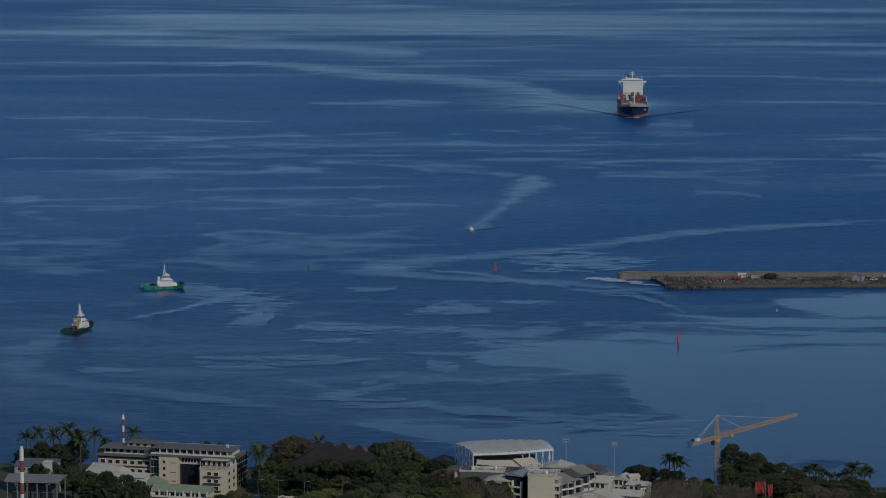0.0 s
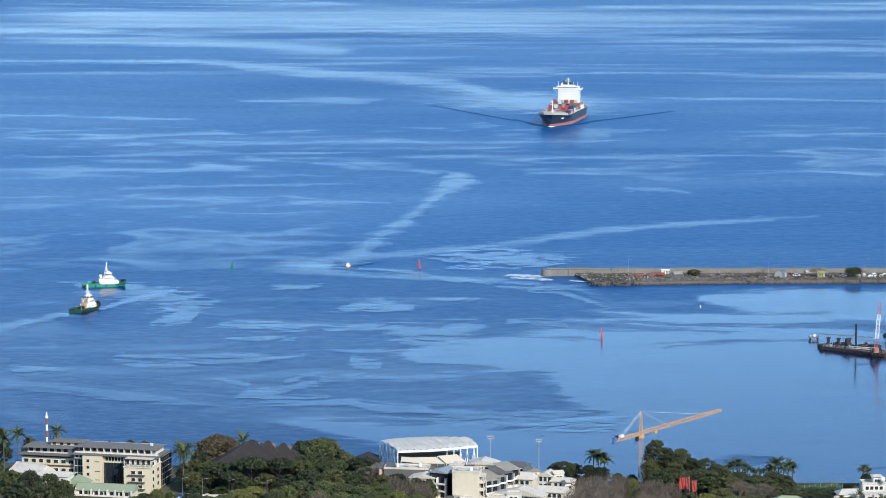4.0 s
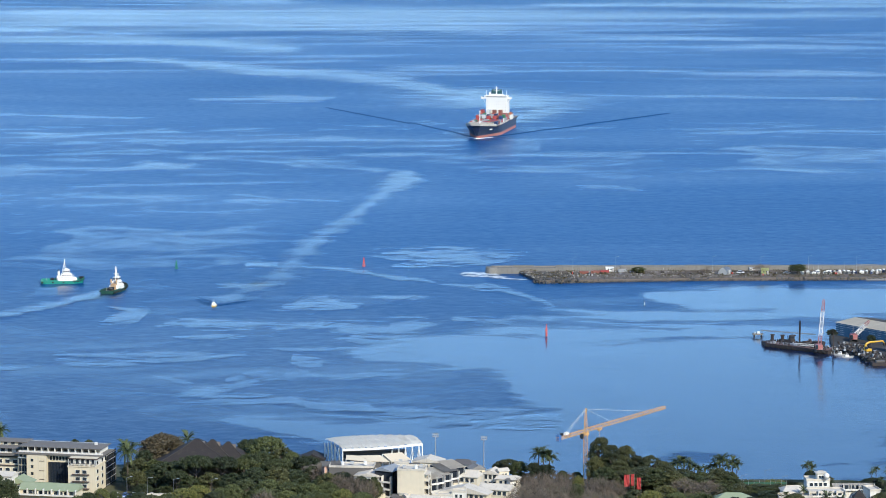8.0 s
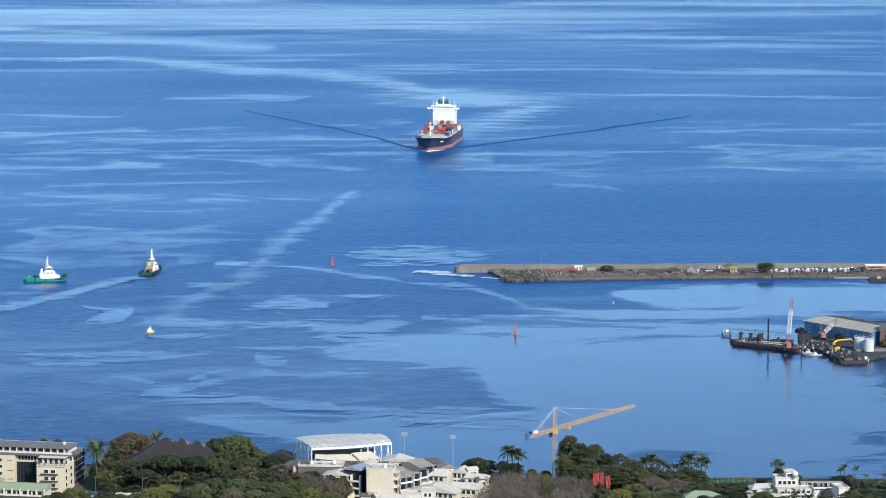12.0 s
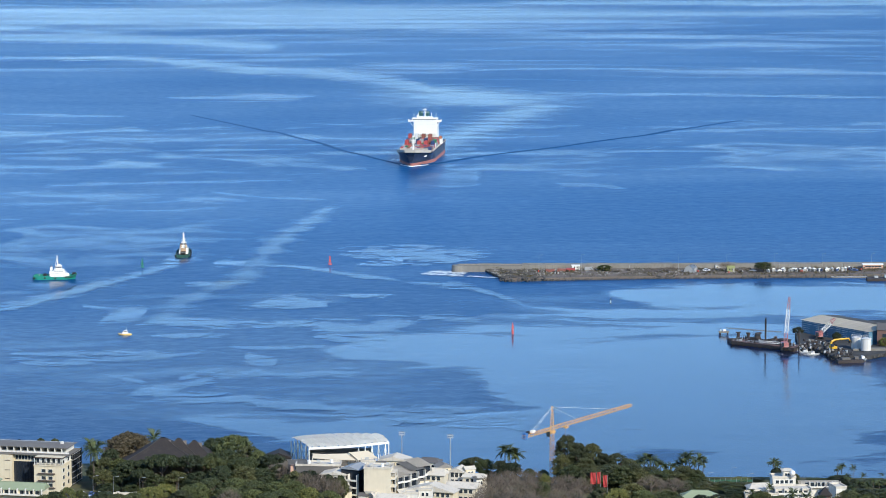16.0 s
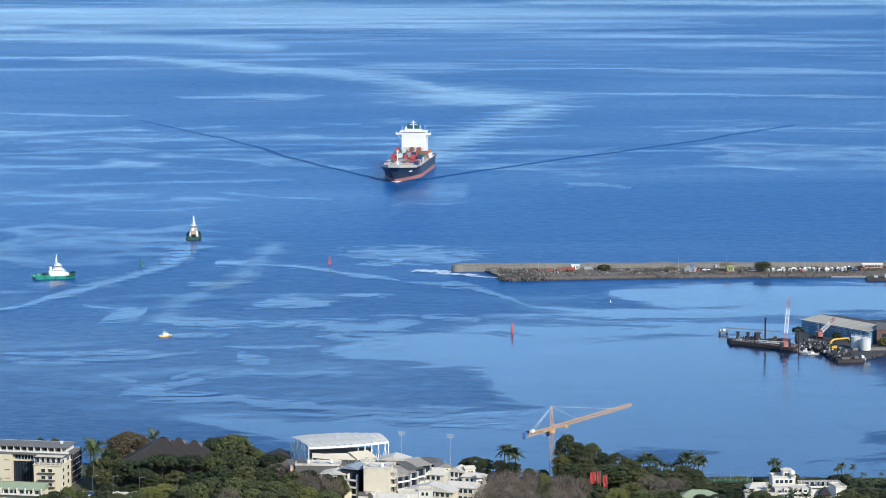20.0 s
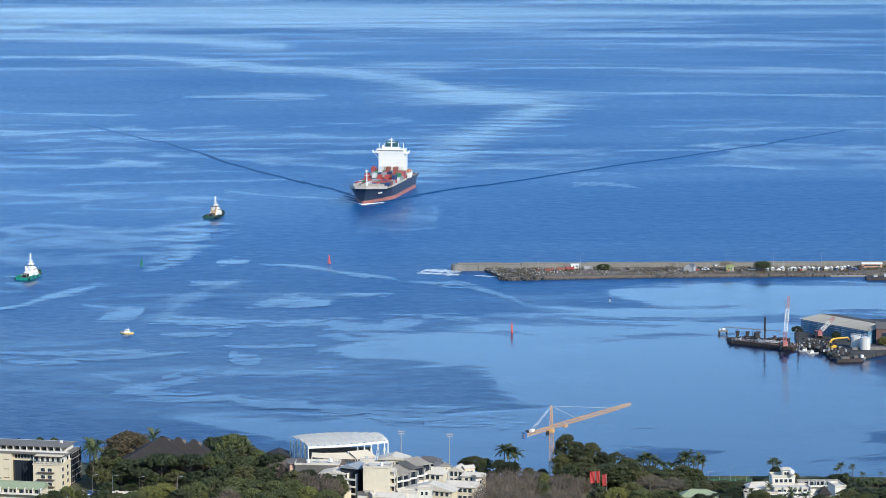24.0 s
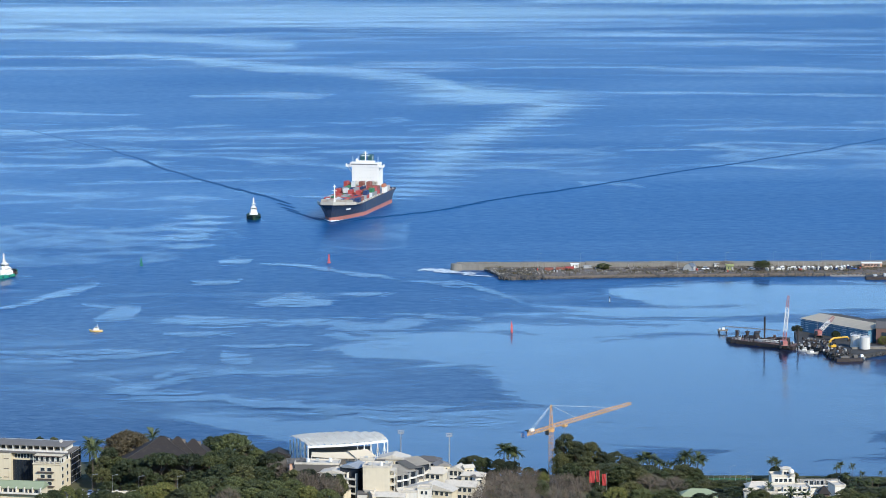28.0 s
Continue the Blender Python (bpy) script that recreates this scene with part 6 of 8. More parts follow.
FLAT = [tree_kind(s, 9, (5.6, 1.8, 7.4, 0.1), 110, 100, 0.2, LEAF, "umbrella-shaped tree with a flat dark crown", r=0.3, limbs=7) for s in (21, 22)]
PALE = [tree_kind(s, 9, (4.4, 3.6, 6.0, 0.5), 110, 105, 0.2, LEAF_PALE, "pale green feathery tree in sunlight") for s in (31, 32)]
DOME = [tree_kind(41, 9, (4.6, 5.0, 4.6, 0.9), 420, 110, 0.17, LEAF_BROWN, "great domed tree with brown sun-dried foliage", r=0.5)]
BUSH = [tree_kind(s, 4, (4.6, 4.6, 4.4, 0.9), 110, 100, 0.22, m, "rounded leafy bush on the slope", "bush", 0.2, 5) for s, m in ((51, LEAF), (52, LEAF_PALE), (53, LEAF))]
BARE = [bare_kind(s) for s in (61, 62)]
PALM = [palm_kind(s) for s in (71, 72, 73)]
FIRST = set()
turn_rnd = random.Random(3)


def plant(kinds, k, x, y, height, width=None, z=GZ, unit=10.0, half=4.6, group="", label=""):
    """Plants a tree of that height in metres; width: its crown's."""
    src = kinds[k % len(kinds)]
    s = height / unit
    w = s if width is None else width / (2 * half)
    m = Matrix.Translation((x, y, z)) @ Matrix.Rotation(turn_rnd.uniform(0, math.tau), 4, "Z") @ Matrix.Diagonal((w, w, s, 1))
    if src not in FIRST:
        FIRST.add(src)
        src.matrix_basis = m
        t = src
    else:
        t = copy_thing(src, m)
        t.matrix_basis = m
    return tagged(t, label, group=group)


# quay growth
plant(BUSH, 0, 89.1, 1690.5, 3.6, 8, QZ)
plant(BARE, 0, 156.7, 1688.2, 5.2, 9, QZ)
plant(BROAD, 0, 176.8, 1686, 5.6, 10.5, QZ)
for px, py, h, w in ((120.2, 1686, 2.2, 8), (125.3, 1688.2, 2.6, 7), (114.5, 1686, 1.6, 8), (95.6, 1683.7, 1.4, 7), (167.1, 1686, 1.8, 6), (106.6, 1683.7, 1.2, 9)):
    plant(BARE, 1, px, py, h, w, QZ)
plant(BROAD, 1, 170.3, 1461.4, 4.5, 6, 1.9)
plant(BROAD, 2, 186.5, 1441.2, 5, 5, 1.9)
plant(BUSH, 1, 207.6, 1431.3, 4.5, 5, 1.9)

# dry scrub and weeds along the quay, too many to tell apart
verts, faces = [], []
rnd = random.Random(90)
for _ in range(420):
    s = rnd.random()
    e = quay_edge[0].lerp(quay_edge[-1], s)
    f = wall_a.lerp(wall_b, s) + Vector((14, 0))
    c = e.lerp(f, rnd.uniform(0.1, 0.95))
    hh = rnd.uniform(0.3, 1.5)
    for _ in range(14):
        p = Vector((c.x + rnd.gauss(0, 1.2), c.y + rnd.gauss(0, 1.2), QZ + rnd.uniform(0, hh)))
        a = rnd.uniform(0, math.tau)
        t = Vector((math.cos(a), math.sin(a), rnd.uniform(-0.4, 0.4))) * 0.32
        i = len(verts)
        verts += [tuple(p - t), tuple(p + t), tuple(p + Vector((rnd.uniform(-0.2, 0.2), 0, 0.45)))]
        faces.append((i, i + 1, i + 2))
me = bpy.data.meshes.new("scrub")
me.from_pydata(verts, [], faces)
me.materials.append(leaf_material("dry_scrub", (0.03, 0.028, 0.014), (0.06, 0.05, 0.026), (0.10, 0.085, 0.05)))
tagged(new("scrub", me), "dry brown scrub and weeds on the quay", "scrub", kind="stuff")

# palms along the shore
for k, (x, y, h) in enumerate((
    (-220.15, 1135, 14.9),
    (-217.47, 1140, 16.1),
    (-210.5, 1138, 15.0),
    (-204.19, 1136, 17.9),
    (-203.31, 1142, 13.1),
    (-196.77, 1120, 17.4),
    (-195.29, 1140, 15.0),
    (-181.6, 1148, 14.6),
    (-131.18, 1120, 13.3),
    (-127.36, 1112, 15.1),
    (-127.67, 1100, 15.8),
    (-109.8, 1140, 12.9),
    (22.57, 1117, 12.7),
    (24.87, 1117, 12.0),
    (26.75, 1117, 10.9),
    (72.32, 1117, 7.6),
    (78.17, 1117, 7.8),
    (81.93, 1117, 5.6),
    (86.95, 1117, 7.1),
    (92.8, 1117, 7.1),
    (95.73, 1117, 7.6),
    (73.99, 1117, 9.0),
    (70.52, 1115, 7.5),
    (76.5, 1117, 9.0),
    (80.26, 1117, 6.9),
    (84.02, 1117, 6.5),
    (85.28, 1117, 6.1),
    (89.46, 1117, 9.7),
    (91.13, 1117, 10.3),
    (94.05, 1117, 8.8),
    (88.2, 1117, 7.8),
    (121.64, 1117, 8.0),
    (123.32, 1117, 6.5),
    (147.14, 1117, 6.1),
    (144.84, 1112, 6.2),
    (151.32, 1117, 5.2),
    (153.87, 1108, 4.5),
    (161.49, 1112, 3.9),
    (116.51, 1080, 6.0),
    (156.7, 1100, 4.1),
    (147.17, 1098, 6.2),
    (109.94, 1075, 5.2),
    (77.2, 1082, 4.5),
    (150.21, 1090, 5.8),
    (152.73, 1086, 5.3),
    (157.35, 1090, 5.3),
    (146.58, 1078, 6.2),
    (122.58, 1062, 7.6),
    (126.85, 1056, 8.0),
    (71.88, 1078, 4.1),
    (81.4, 1084, 4.9),
    (90.05, 1078, 4.6),
)):
    plant(PALM, k, x, y, h, unit=9.6, width=h if h < 9 else 11.0, half=4.8, group="shore palms")

# trees, from the western end of the waterfront to the eastern
LIST = (
    (BROAD, -200.25, 1128, 14.5, 10.37),
    (BROAD, -205.16, 1120, 14.4, 9.47),
    (BROAD, -200.41, 1105, 12.7, 12.19),
    (BROAD, -212.36, 1125, 14.1, 8.27),
    (BROAD, -218.57, 1130, 10.3, 12.46),
    (BROAD, -191.58, 1146, 11.9, 6.32),
    (BROAD, -192.96, 1080, 14.0, 9.93),
    (BROAD, -202.21, 1092, 12.8, 8.83),
    (BROAD, -206.25, 1084, 14.4, 7.97),
    (BROAD, -200.97, 1074, 14.4, 7.11),
    (BROAD, -184.88, 1068, 14.8, 9.42),
    (BROAD, -178.15, 1066, 15.2, 8.62),
    (BROAD, -171.24, 1064, 14.8, 9.0),
    (PALE, -165.96, 1062, 12.8, 8.59),
    (BROAD, -180.81, 1058, 12.8, 11.67),
    (BROAD, -173.36, 1056, 12.9, 9.7),
    (BROAD, -153.01, 1146, 10.8, 5.06),
    (BROAD, -147.65, 1146, 10.6, 5.06),
    (BROAD, -161.15, 1146, 10.2, 4.21),
    (BROAD, 20.77, 1110, 9.2, 6.94),
    (BROAD, 25.09, 1108, 9.2, 7.33),
    (BROAD, 75.48, 1108, 7.5, 8.96),
    (BROAD, 81.56, 1106, 6.6, 8.13),
    (BROAD, 87.77, 1106, 7.9, 8.94),
    (BROAD, 92.07, 1108, 6.6, 7.33),
    (BUSH, -133.01, 1066, 8.7, 7.84),
    (BUSH, -137.1, 1062, 8.0, 8.59),
    (BUSH, -128.85, 1068, 7.1, 7.07),
    (BUSH, -140.82, 1060, 7.2, 7.79),
    (DOME, -117.73, 1132, 15.5, 19.14),
    (BROAD, -123.64, 1122, 11.4, 8.25),
    (BROAD, -124.65, 1112, 10.0, 8.18),
    (BROAD, -119.03, 1108, 10.4, 10.18),
    (BROAD, -127.52, 1106, 10.0, 6.91),
    (BROAD, -113.01, 1110, 9.2, 8.98),
    (PALE, -78.5, 1128, 15.6, 16.59),
    (BROAD, -86.12, 1134, 13.4, 11.67),
    (BROAD, -72.09, 1120, 12.7, 11.53),
    (BROAD, -80.05, 1114, 12.6, 12.29),
    (PALE, -68.46, 1112, 13.0, 8.18),
    (BROAD, -85.74, 1112, 11.7, 8.18),
    (FLAT, -113.66, 1100, 11.2, 12.54),
    (FLAT, -100.01, 1104, 11.2, 12.18),
    (FLAT, -89.84, 1106, 10.4, 11.38),
    (FLAT, -109.51, 1106, 10.4, 10.16),
    (FLAT, -102.39, 1096, 14.5, 14.1),
    (FLAT, -92.29, 1098, 13.7, 13.32),
    (FLAT, -84.22, 1100, 12.5, 11.32),
    (FLAT, -63.34, 1106, 12.5, 11.38),
    (FLAT, -72.76, 1098, 12.9, 12.11),
    (BROAD, -79.98, 1084, 12.8, 11.95),
    (BROAD, -71.99, 1086, 12.0, 11.18),
    (BROAD, -65.6, 1088, 11.1, 10.0),
    (BROAD, -59.91, 1096, 10.8, 8.06),
    (BARE, -56.94, 1090, 11.6, 6.81),
    (FLAT, -108.98, 1090, 10.3, 9.22),
    (PALE, -82.43, 1068, 11.6, 10.21),
    (PALE, -86.36, 1062, 11.2, 8.59),
    (PALE, -73.7, 1066, 12.0, 10.97),
    (PALE, -66.19, 1064, 11.6, 10.95),
    (PALE, -59.3, 1062, 11.6, 9.76),
    (PALE, -53.13, 1066, 11.2, 8.62),
    (PALE, -90.01, 1058, 10.8, 7.78),
    (PALE, -75.2, 1056, 10.8, 10.48),
    (PALE, -66.77, 1054, 10.5, 10.07),
    (BARE, -49.0, 1072, 12.0, 9.06),
    (BARE, -43.7, 1070, 12.0, 8.65),
    (BARE, -38.75, 1066, 11.2, 7.84),
    (BROAD, -37.08, 1076, 11.1, 4.35),
    (PALE, -56.1, 1054, 10.5, 10.46),
    (PALE, -47.3, 1056, 10.8, 9.32),
    (PALE, -40.3, 1054, 10.1, 8.91),
    (PALE, -61.8, 1050, 10.1, 9.65),
    (BARE, -74.59, 1050, 10.5, 9.65),
    (PALE, -103.68, 1060, 10.0, 10.52),
    (PALE, -98.3, 1062, 10.8, 9.76),
    (PALE, -108.44, 1054, 9.3, 8.91),
    (BROAD, -92.22, 1056, 9.6, 9.7),
    (BROAD, -119.75, 1058, 8.8, 10.5),
    (BROAD, -114.58, 1056, 8.4, 8.54),
    (BROAD, -48.43, 1082, 11.6, 9.55),
    (BROAD, -53.8, 1080, 11.6, 8.73),
    (BROAD, -41.52, 1076, 11.1, 8.31),
    (BROAD, -36.95, 1072, 10.7, 6.7),
    (BROAD, -51.87, 1082, 10.7, 7.96),
    (BROAD, -48.08, 1088, 12.0, 4.8),
    (BROAD, -56.43, 1080, 10.3, 7.15),
    (BROAD, 11.43, 1132, 6.0, 8.32),
    (BROAD, 15.05, 1117, 8.6, 7.48),
    (BROAD, 8.06, 1134, 4.8, 5.42),
    (TALL, 45.4, 1112, 18.9, 10.5),
    (TALL, 49.2, 1110, 16.6, 8.5),
    (TALL, 43.2, 1106, 12.6, 7.5),
    (TALL, 54.6, 1112, 15.6, 9.5),
    (TALL, 58.6, 1110, 12.4, 8.5),
    (TALL, 63.6, 1108, 12.6, 10.5),
    (TALL, 68.0, 1112, 9.6, 9.0),
    (TALL, 51.7, 1104, 11.9, 9.6),
    (TALL, 69.6, 1106, 9.0, 9.0),
    (TALL, 60.54, 1100, 9.9, 14.15),
    (BROAD, 46.45, 1098, 10.3, 10.09),
    (BROAD, 53.46, 1094, 9.9, 10.05),
    (BROAD, 64.84, 1096, 9.9, 11.28),
    (BROAD, 70.87, 1094, 9.5, 9.65),
    (BROAD, 77.42, 1100, 7.4, 12.13),
    (BROAD, 84.78, 1102, 6.2, 11.34),
    (BROAD, 92.16, 1104, 5.3, 10.15),
    (BROAD, -124.0, 1098, 8.2, 8.5),
    (BROAD, -117.5, 1099, 9.0, 9.0),
    (BROAD, -110.5, 1098, 8.6, 9.5),
    (BROAD, -104.0, 1090, 8.2, 8.5),
    (BROAD, -97.0, 1092, 9.0, 9.5),
    (BROAD, -89.0, 1090, 9.2, 9.5),
    (BUSH, -121.0, 1092, 4.5, 8.0),
    (BUSH, -113.0, 1092, 4.2, 8.0),
    (BARE, 17.4, 1080, 10.7, 8.73),
    (BARE, 22.49, 1082, 10.7, 9.15),
    (BARE, 27.61, 1084, 10.7, 9.96),
    (BARE, 32.57, 1080, 11.1, 8.73),
    (BARE, 19.21, 1068, 10.8, 9.03),
    (BARE, 25.16, 1066, 11.2, 9.8),
    (BARE, 31.21, 1068, 10.3, 9.42),
    (PALE, 36.0, 1080, 10.7, 5.16),
    (PALE, 34.88, 1070, 9.9, 5.9),
    (BARE, 40.44, 1074, 10.3, 9.08),
    (BARE, 44.54, 1076, 10.3, 9.89),
    (BARE, 49.09, 1074, 9.5, 8.69),
    (BARE, 15.1, 1060, 10.4, 8.57),
    (BARE, 22.96, 1056, 10.0, 9.7),
    (BARE, 39.85, 1058, 9.6, 9.72),
    (BARE, 45.88, 1060, 8.8, 8.57),
    (BARE, 12.03, 1052, 9.7, 7.73),
    (BARE, 29.77, 1052, 9.7, 9.67),
    (BROAD, 54.92, 1062, 9.6, 8.59),
    (PALE, 60.78, 1060, 9.6, 9.74),
    (BROAD, 66.35, 1070, 9.1, 11.01),
    (BARE, 74.43, 1086, 7.8, 11.98),
    (BARE, 82.27, 1082, 7.8, 11.93),
    (BROAD, 87.65, 1086, 6.6, 9.98),
    (PALE, 69.72, 1060, 8.8, 9.74),
    (BROAD, 78.66, 1060, 8.4, 11.69),
    (BROAD, 95.28, 1092, 5.3, 8.83),
    (BROAD, 102.8, 1096, 4.1, 12.09),
    (BROAD, 108.95, 1096, 3.7, 10.07),
    (BROAD, 104.37, 1080, 5.0, 9.93),
    (BROAD, 97.06, 1066, 5.9, 9.8),
    (BROAD, 90.74, 1062, 6.7, 7.81),
    (BROAD, 112.86, 1074, 5.4, 7.9),
    (BROAD, 144.86, 1104, 4.9, 10.15),
    (BROAD, 150.52, 1100, 4.1, 11.32),
    (BROAD, 158.85, 1108, 2.4, 12.22),
    (BROAD, 149.61, 1078, 5.4, 11.89),
    (BROAD, 157.97, 1080, 5.0, 11.91),
    (BROAD, 167.0, 1100, 4.1, 12.13),
    (BROAD, 122.9, 1117, 5.2, 4.56),
    (BROAD, 129.59, 1117, 2.7, 4.14),
    (BROAD, 110.44, 1060, 8.0, 7.79),
    (PALE, 117.55, 1056, 7.6, 8.93),
    (BROAD, 131.8, 1056, 7.8, 7.76),
    (BROAD, 142.48, 1062, 8.4, 9.76),
    (BROAD, 147.9, 1058, 8.0, 10.89),
    (PALE, 136.05, 1052, 7.9, 7.73),
    (BUSH, 116.21, 1117, 1.2, 6.32),
    (BUSH, 123.53, 1117, 1.0, 6.32),
    (BUSH, 129.8, 1117, 1.0, 5.48),
    (BUSH, 137.11, 1117, 1.0, 7.16),
    (BUSH, 143.38, 1117, 1.0, 6.32),
    (BUSH, 100.53, 1117, 1.0, 6.3),
    (BUSH, 94.26, 1117, 1.4, 7.15),
    (BUSH, 109.94, 1117, 1.2, 8.43),
    (BUSH, 17.97, 1117, 3.5, 6.23),
    (BUSH, 31.56, 1117, 4.8, 5.45),
    (BUSH, 36.79, 1117, 4.3, 5.02),
)
for k, (kinds, x, y, h, w) in enumerate(LIST):
    half = {id(BROAD): 4.6, id(TALL): 3.1, id(FLAT): 6.0, id(PALE): 4.8, id(DOME): 4.6, id(BUSH): 5.2, id(BARE): 5.0}[id(kinds)]
    top = {id(BROAD): 10.2, id(TALL): 10.6, id(FLAT): 9.6, id(PALE): 10.0, id(DOME): 9.9, id(BUSH): 9.4, id(BARE): 9.6}[id(kinds)]
    plant(kinds, k, x, y, h, w, unit=top, half=half)


# ---- waterfront buildings ----
CREAM_WALL = surface("cream_wall_render", (0.66, 0.57, 0.40), 0.1, 0.4, 0.85, bump=0.1, streaks=0.25)
WHITE_WALL = surface("white_wall_render", (0.70, 0.66, 0.58), 0.15, 0.4, 0.85, bump=0.1, stain=(0.5, 0.46, 0.39), streaks=0.3)
OLD_WALL = surface("weathered_cream_wall", (0.66, 0.58, 0.43), 0.2, 0.5, 0.9, bump=0.15, stain=(0.46, 0.40, 0.30), streaks=0.08)
GREY_ROOF = surface("grey_sheet_roof", (0.24, 0.225, 0.20), 0.2, 0.5, 0.88, bump=0.1, streaks=0.2)
WHITE_ROOF = surface("white_sheet_roof", (0.60, 0.54, 0.44), 0.2, 0.5, 0.88, bump=0.1, stain=(0.28, 0.25, 0.21), streaks=0.3)
GREEN_ROOF = surface("pale_green_sheet_roof", (0.27, 0.31, 0.19), 0.12, 0.5, 0.88, bump=0.1, stain=(0.34, 0.36, 0.25))
OFFICE_ROOF = surface("tan_grey_sheet_roof", (0.165, 0.15, 0.13), 0.2, 0.5, 0.88, bump=0.1, streaks=0.25)
BLUE_ROOF = surface("pale_blue_sheet_roof", (0.28, 0.30, 0.32), 0.2, 0.5, 0.88, bump=0.1)
SHINGLE = surface("dark_shingles", (0.028, 0.023, 0.021), 0.35, 1.4, 0.9, bump=0.4, stain=(0.05, 0.04, 0.03))
# Brown trim, darkened to include the shadow lines at ledges and eaves.
BRICK_TRIM = surface("shaded_brown_trim", (0.085, 0.06, 0.05), 0.2, 1.0, 0.8)
PANE = plain("blue_black_curtain_glass", (0.018, 0.024, 0.034), 0.12)
CRANE_YELLOW = surface("yellow_crane_paint", (0.64, 0.37, 0.14), 0.15, 1.0, 0.5, bump=0.03, stain=(0.45, 0.28, 0.12))


def window_row(parent, origin, ax, count, gap, w, h, mat=None, name="window", sill=False):
    """Windows along a wall: origin is the first one's lower middle, ax the plan direction of the wall (unit vector)."""
    ax = Vector((ax[0], ax[1], 0))
    ang = math.degrees(math.atan2(ax.y, ax.x))
    for k in range(count):
        c = Vector(origin) + ax * gap * k
        bm = B()
        box(bm, c, (w, 0.16, h), rz=ang)
        wn_ = part(name, bm, mat or GLASS, parent)
        bm = B()
        for dx in (-w / 2, w / 2):
            q = c + ax * dx
            box(bm, q, (0.05, 0.2, h), rz=ang)
        for dz in (-0.06, h):
            box(bm, c + Vector((0, 0, dz)), (w + 0.1, 0.22, 0.06), rz=ang)
        part("window_frame", bm, WHITE, wn_)


def office_block():
    """A stepped office building: long wing with a glazed recess, projecting corner block, set-back top floor."""
    t = thing("office_building", pose(-149.16, 1098, 3.0, 0, 0, -11), "cream office building with glazed recess and set-back top floor", "building")
    x = (1, 0)

    def block(name, c, s, mat, label=""):
        bm = B()
        box(bm, c, s)
        return part(name, bm, mat, t, label)

    # corner block, with a roof terrace
    block("corner_block", (5.2, 6, 0), (10.4, 12, 9.6), CREAM_WALL)
    block("terrace_slab", (5.2, 6, 9.6), (10.9, 12.5, 0.3), CREAM_WALL)
    block("terrace_room", (5.2, 7.2, 9.9), (10.0, 9.4, 2.3), WHITE_WALL)
    block("terrace_roof", (5.2, 7.0, 12.2), (11.0, 11.4, 0.3), BRICK_TRIM)
    block("terrace_deck", (5.2, 7.0, 12.5), (10.6, 11.0, 0.08), CREAM_WALL)
    window_row(t, (1.0, 2.46, 10.2), x, 5, 2.0, 1.5, 1.8)
    for k in range(6):
        block("terrace_post", (0.2 + k * 2.0, 0.2, 9.9), (0.22, 0.22, 2.3), WHITE_WALL)
    bm = B()
    for k in range(22):
        box(bm, (0.1 + k * 0.5, 0.1, 9.9), (0.06, 0.06, 1.0))
    box(bm, (5.3, 0.1, 10.9), (10.8, 0.1, 0.1))
    part("terrace_rail", bm, DARK_ROOF, t)
    for z in (1.4, 4.0, 6.6):
        window_row(t, (3.7, -0.02, z + 0.6), x, 2, 2.6, 1.6, 1.25)
        block("ledge", (4.9, -0.4, z + 0.1), (6.4, 0.9, 0.28), BRICK_TRIM)
        window_row(t, (10.42, 2.4, z + 0.5), (0, 1), 2, 5.6, 1.9, 1.4)
    window_row(t, (10.42, 2.4, 10.3), (0, 1), 2, 5.6, 1.9, 1.3)
    # dark glazed wing behind it
    block("glazed_wing", (7.8, 18.1, 0), (5.5, 11.8, 12.2), PANE, "dark glazed wing")
    for k in range(6):
        block("glazing_band", (10.56, 18.1, 0.4 + k * 2.2), (0.1, 11.8, 0.16), GREY)
    for k in range(5):
        block("mullion", (10.56, 12.9 + k * 2.6, 0), (0.12, 0.12, 12.2), OFFICE_ROOF)
    # long wing
    block("long_wing", (-5.7, 13, 0), (31.4, 12, 12.4), CREAM_WALL)
    block("eave", (-5.2, 12.2, 12.4), (33.4, 14.4, 0.35), OFFICE_ROOF)
    block("recess_glass", (-5.1, 6.9, 0), (10.1, 0.3, 9.6), PANE, "dark glazed curtain wall in the recess")
    for k in range(9):
        block("mullion", (-9.6 + k * 1.15, 6.7, 0), (0.09, 0.12, 9.6), plain("dark_bronze_bar", (0.03, 0.035, 0.045), 0.4))
    window_row(t, (-8.8, 6.94, 10.3), x, 8, 1.2, 1.0, 1.5)
    block("stair_tower", (-13.6, 6.4, 0), (7.4, 4.2, 12.2), CREAM_WALL, "plain cream stair tower")
    for z in (2.4, 5.0, 7.6, 10.0):
        block("window", (-15.2, 4.26, z), (0.95, 0.14, 1.0), GLASS)
    for z in (3.4, 6.6, 10.2):
        block("vent_slot", (-11.6, 4.26, z), (1.9, 0.14, 0.2), BRICK_TRIM)
    for k in range(4):
        for j in range(4):
            block("glazing_panel", (-20.7 + k * 1.05, 6.9, 0.4 + j * 2.6), (0.85, 0.14, 2.2), GLASS)
    block("glazing_ledge", (-19.1, 6.6, 10.8), (4.6, 0.7, 0.3), GREY)
    window_row(t, (-20.4, 6.94, 11.0), x, 3, 1.5, 1.0, 0.9)
    # set-back top floor
    block("top_floor", (-5.7, 14.2, 12.7), (30, 9, 2.3), WHITE_WALL)
    for k in range(11):
        block("window", (-19.3 + k * 2.6, 9.66, 13.2), (2.05, 0.14, 1.7), GLASS)
